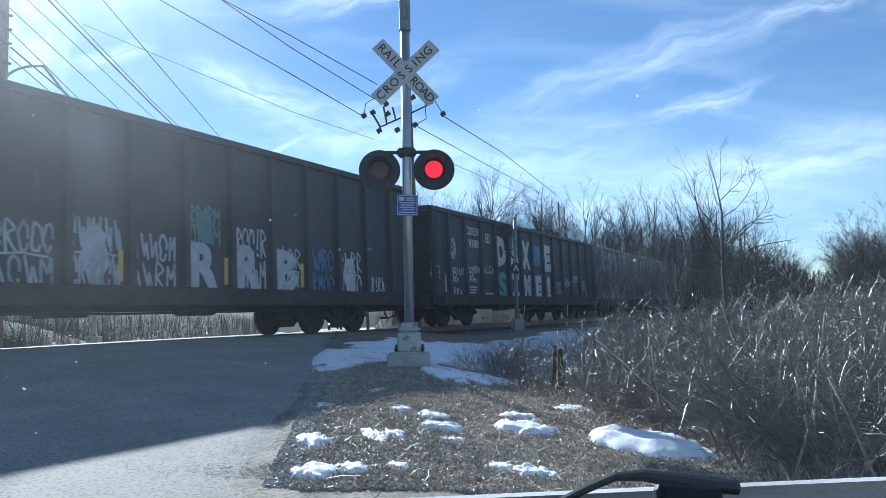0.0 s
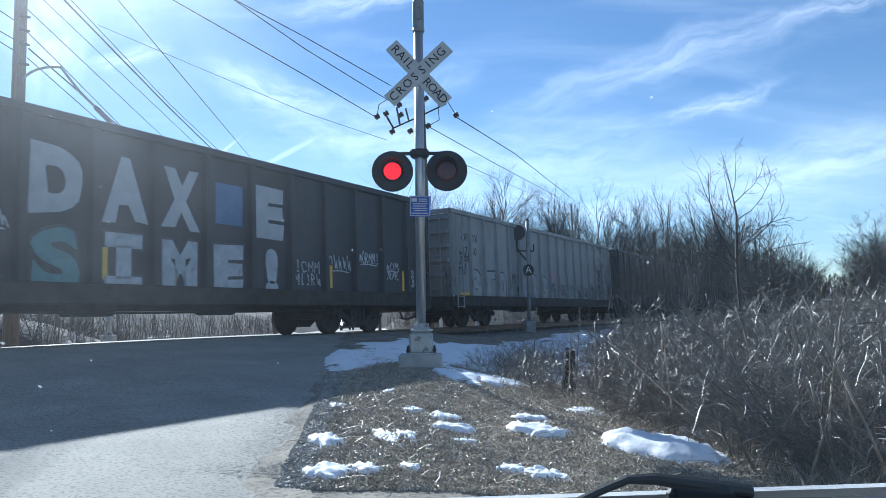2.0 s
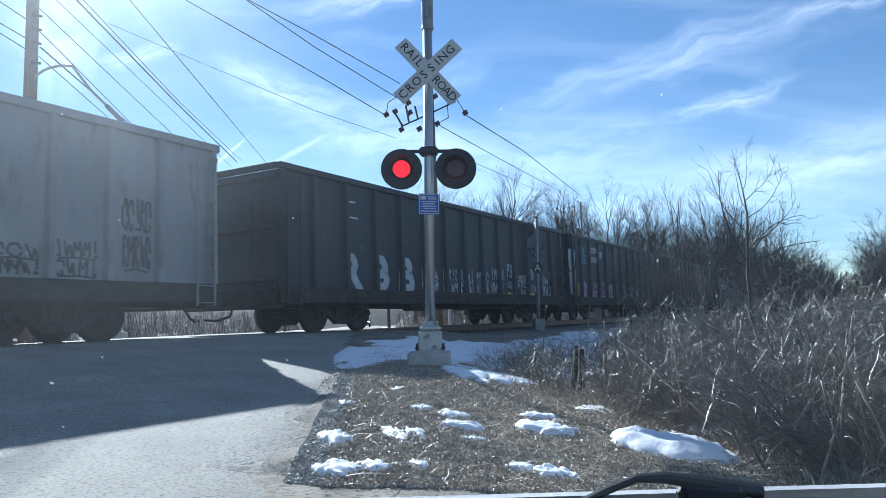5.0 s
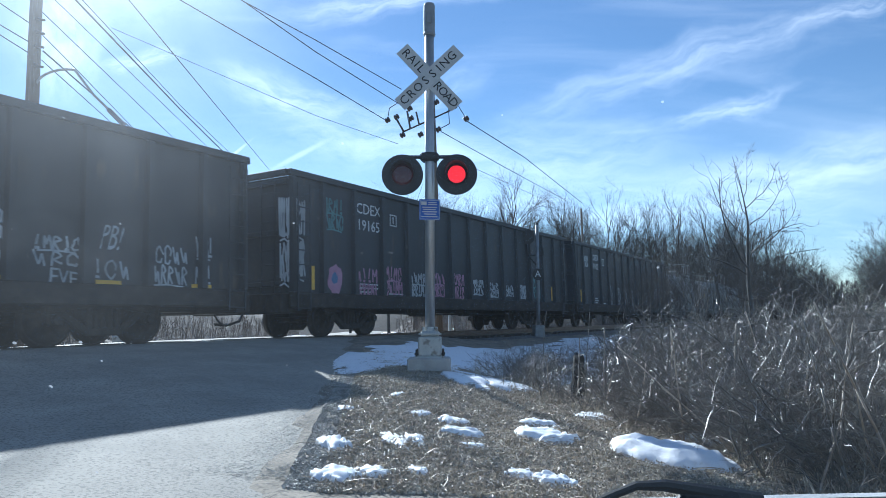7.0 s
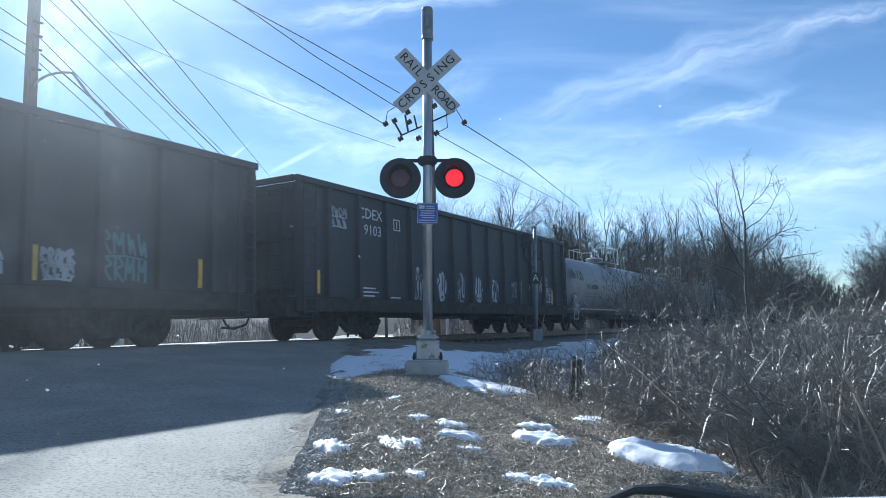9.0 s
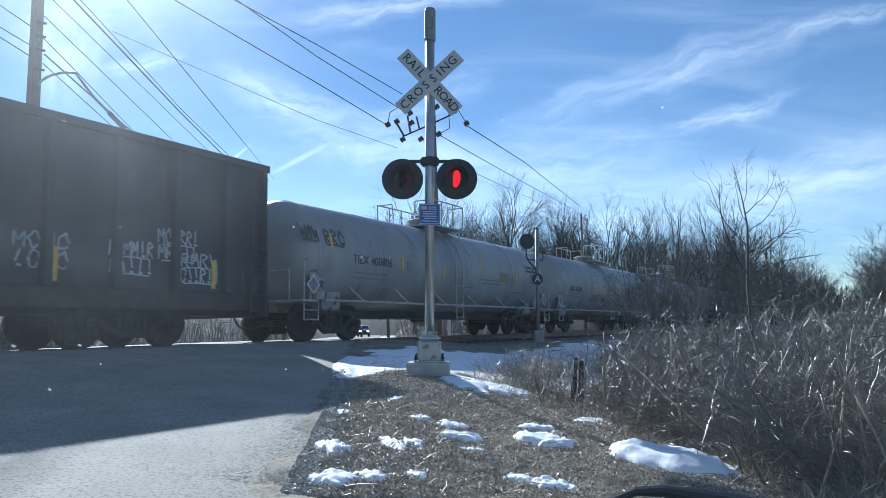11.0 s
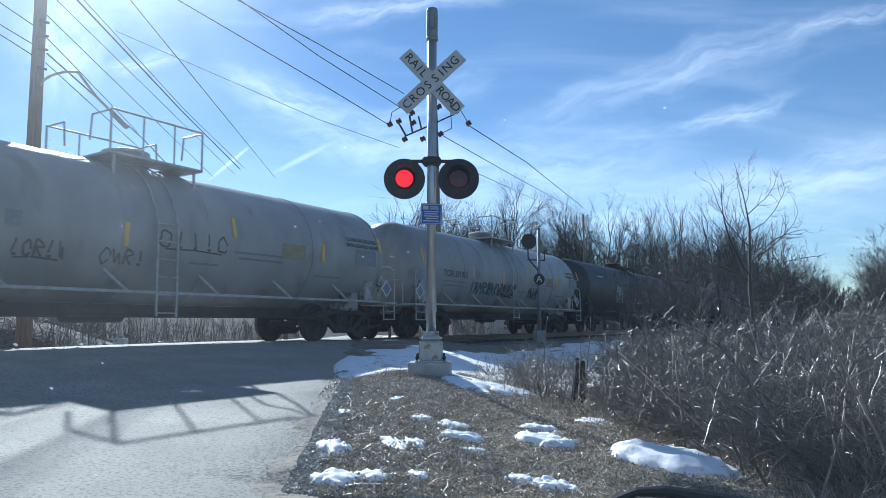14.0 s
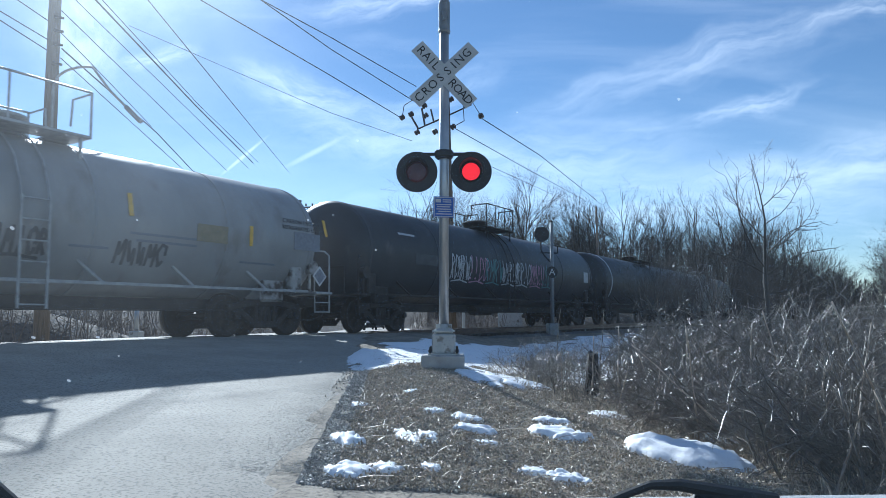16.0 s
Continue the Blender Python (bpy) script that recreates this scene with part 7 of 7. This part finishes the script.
own = tagged(new("own_car"), "white car seen from its seat, with wiper and dusty windscreen", "car")
bm = bmesh.new()
ys = [(1.03, -0.006), (1.15, -0.033), (1.3, -0.068), (1.5, -0.114), (1.7, -0.175), (1.9, -0.27), (2.02, -0.4), (2.06, -0.6)]
rows = [[bm.verts.new((x, y - 0.25 * x * x * (1 if y > 1.6 else 0.0), z - 0.10 * max(0, abs(x - 0.35) - 0.55) ** 2)) for x in [-0.45 + 0.1 * i for i in range(17)]] for y, z in ys]
for a, b in zip(rows, rows[1:]):
    for i in range(16):
        bm.faces.new((a[i], a[i + 1], b[i + 1], b[i]))
part("hood", bm, HOOD_PAINT, own, "white sheet-metal hood", True)
bm = boxed((-0.6, 0.86, -0.12), (1.3, 1.022, -0.012), 0.01)
part("cowl", bm, TRIM, own, "black plastic cowl below the windscreen")
bm = bmesh.new()
limb_v, limb_f = [], []
limb(limb_v, limb_f, [Vector(p) for p in ((0.10, 0.97, -0.022), (0.17, 0.975, -0.004), (0.213, 0.98, 0.013), (0.252, 0.98, 0.027), (0.29, 0.98, 0.027), (0.345, 0.98, 0.017), (0.42, 0.985, 0.004))],
     [0.006, 0.006, 0.006, 0.006, 0.008, 0.010, 0.010], 8)
w = new("wiper_arm", mesh_of("wiper_arm", limb_v, limb_f, TRIM))
w.parent = own
tagged(w, "black bent wiper arm")
bm = boxed((0.305, 0.965, -0.02), (0.395, 0.995, 0.018), 0.01)
part("wiper_pivot", bm, TRIM, own, "black wiper pivot cap")
bm = rod(bmesh.new(), (-0.5, 0.955, -0.03), (0.12, 0.965, -0.018), 0.006, 0.006, 8)
part("wiper_blade", bm, TRIM, own)
bm = bmesh.new()
rod(bm, (-0.56, 1.0, -0.045), (-0.73, 0.86, 0.20), 0.010, 0.010, 8)
part("windscreen_seal", bm, TRIM, own, "black rubber edge of the windscreen")
bm = boxed((-0.05, -0.02, -0.2), (0.0, 0.02, 0.2), 0.012)
pil = part("pillar", bm, LINING, own, "grey windscreen pillar lining")
pil.matrix_basis = Matrix.Translation((-0.665, 0.93, 0.07)) @ Vector((-0.17, -0.14, 0.245)).to_track_quat("Z", "Y").to_matrix().to_4x4()
bm = bmesh.new()
cols = 12
rows = [[bm.verts.new((x * (1 - 0.18 * f), 1.0 - 0.72 * f - 0.05 * (x / 0.8) ** 2, -0.02 + 0.72 * f)) for x in [-0.8 + 1.6 * i / cols for i in range(cols + 1)]] for f in (0, 0.25, 0.5, 0.75, 1)]
for a, b in zip(rows, rows[1:]):
    for i in range(cols):
        bm.faces.new((a[i], a[i + 1], b[i + 1], b[i]))
screen = part("windscreen", bm, dusty_glass(), own, "dusty glass windscreen", True)
screen.visible_shadow = False

# the front of the car under its hood
bm = bmesh.new()
box(bm, (-0.44, 1.06, -0.78), (1.14, 1.92, -0.30), 0.06)
box(bm, (-0.44, 1.90, -0.72), (1.14, 2.02, -0.50), 0.04)
part("front_body", bm, HOOD_PAINT, own, "white front wings and bumper")
for x in (-0.34, 1.04):
    wheel = part("wheel", turned(bmesh.new(), [(0, -0.10), (0.2, -0.1), (0.31, -0.09), (0.325, 0), (0.31, 0.09), (0.2, 0.1), (0, 0.1)], 24, pose(0, 0, 0, 0, 90, 0)), RUBBER, own, "", True)
    wheel.location = (x, 1.45, -0.67)
# specks of dried salt on the glass
SPECK = bpy.data.materials.new("salt_speck")
SPECK.use_nodes = True
_n, _l = SPECK.node_tree.nodes, SPECK.node_tree.links
_t = _n.new("ShaderNodeBsdfTranslucent")
_t.inputs["Color"].default_value = (0.75, 0.8, 0.85, 1)
_c = _n.new("ShaderNodeBsdfTransparent")
_m = _n.new("ShaderNodeMixShader")
_m.inputs[0].default_value = 0.2
_l.new(_c.outputs[0], _m.inputs[1]); _l.new(_t.outputs[0], _m.inputs[2])
_l.new(_m.outputs[0], _n["Material Output"].inputs["Surface"])
V, F = [], []
rs = random.Random(77)
for i in range(80):
    f = rs.uniform(0.05, 0.62)
    x = -0.44 + 0.7 * rs.random() ** 2.2
    y, z = 1.0 - 0.72 * f - 0.05 * (x / 0.8) ** 2 - 0.004, -0.02 + 0.72 * f - 0.004
    s = rs.uniform(0.0004, 0.0013) * (1.8 if rs.random() < 0.08 else 1)
    b = len(V)
    V += [Vector((x + s * math.cos(k) * rs.uniform(0.7, 1.2), y - 0.707 * s * math.sin(k), z + 0.707 * s * math.sin(k))) for k in [math.tau * j / 7 for j in range(7)]]
    F.append(tuple(range(b, b + 7)))
sp = new("salt_speck", mesh_of("salt_speck", V, F, SPECK))
sp.parent = own
tagged(sp, "dried salt specks on the glass", kind="stuff")
sp.visible_shadow = False



# ---- everything that moves ----
def motions():
    every = [i * 2.0 for i in range(9)]
    turns = [i * 0.075 for i in range(213)] + [16.0]
    for u, car in TRAIN:
        walk(car, [(t, on_track(u - SPEED * (t - 7.0))) for t in every])
        for truck in car.children:
            if not truck.name.startswith("truck"):
                continue
            for w in truck.children:
                if w.name.startswith("wheelset"):
                    at = w.location.copy()
                    walk(w, [(t, pose(at.x, at.y, at.z, 0, -math.degrees(SPEED / 0.457) * t, 0)) for t in turns])

    # the two lights flash in turn: each lens unit swings half round at every change, standing in for on and off
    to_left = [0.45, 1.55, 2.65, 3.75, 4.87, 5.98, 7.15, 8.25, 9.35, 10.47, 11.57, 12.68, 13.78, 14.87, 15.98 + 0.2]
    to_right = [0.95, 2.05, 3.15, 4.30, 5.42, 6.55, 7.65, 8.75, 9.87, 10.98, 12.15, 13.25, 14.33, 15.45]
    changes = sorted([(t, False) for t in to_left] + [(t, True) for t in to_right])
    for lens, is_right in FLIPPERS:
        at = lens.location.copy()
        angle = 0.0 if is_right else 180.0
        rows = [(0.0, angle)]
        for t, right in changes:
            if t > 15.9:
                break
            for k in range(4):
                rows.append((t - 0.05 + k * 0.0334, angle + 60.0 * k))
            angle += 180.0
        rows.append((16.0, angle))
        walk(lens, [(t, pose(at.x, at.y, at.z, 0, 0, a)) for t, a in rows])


motions()
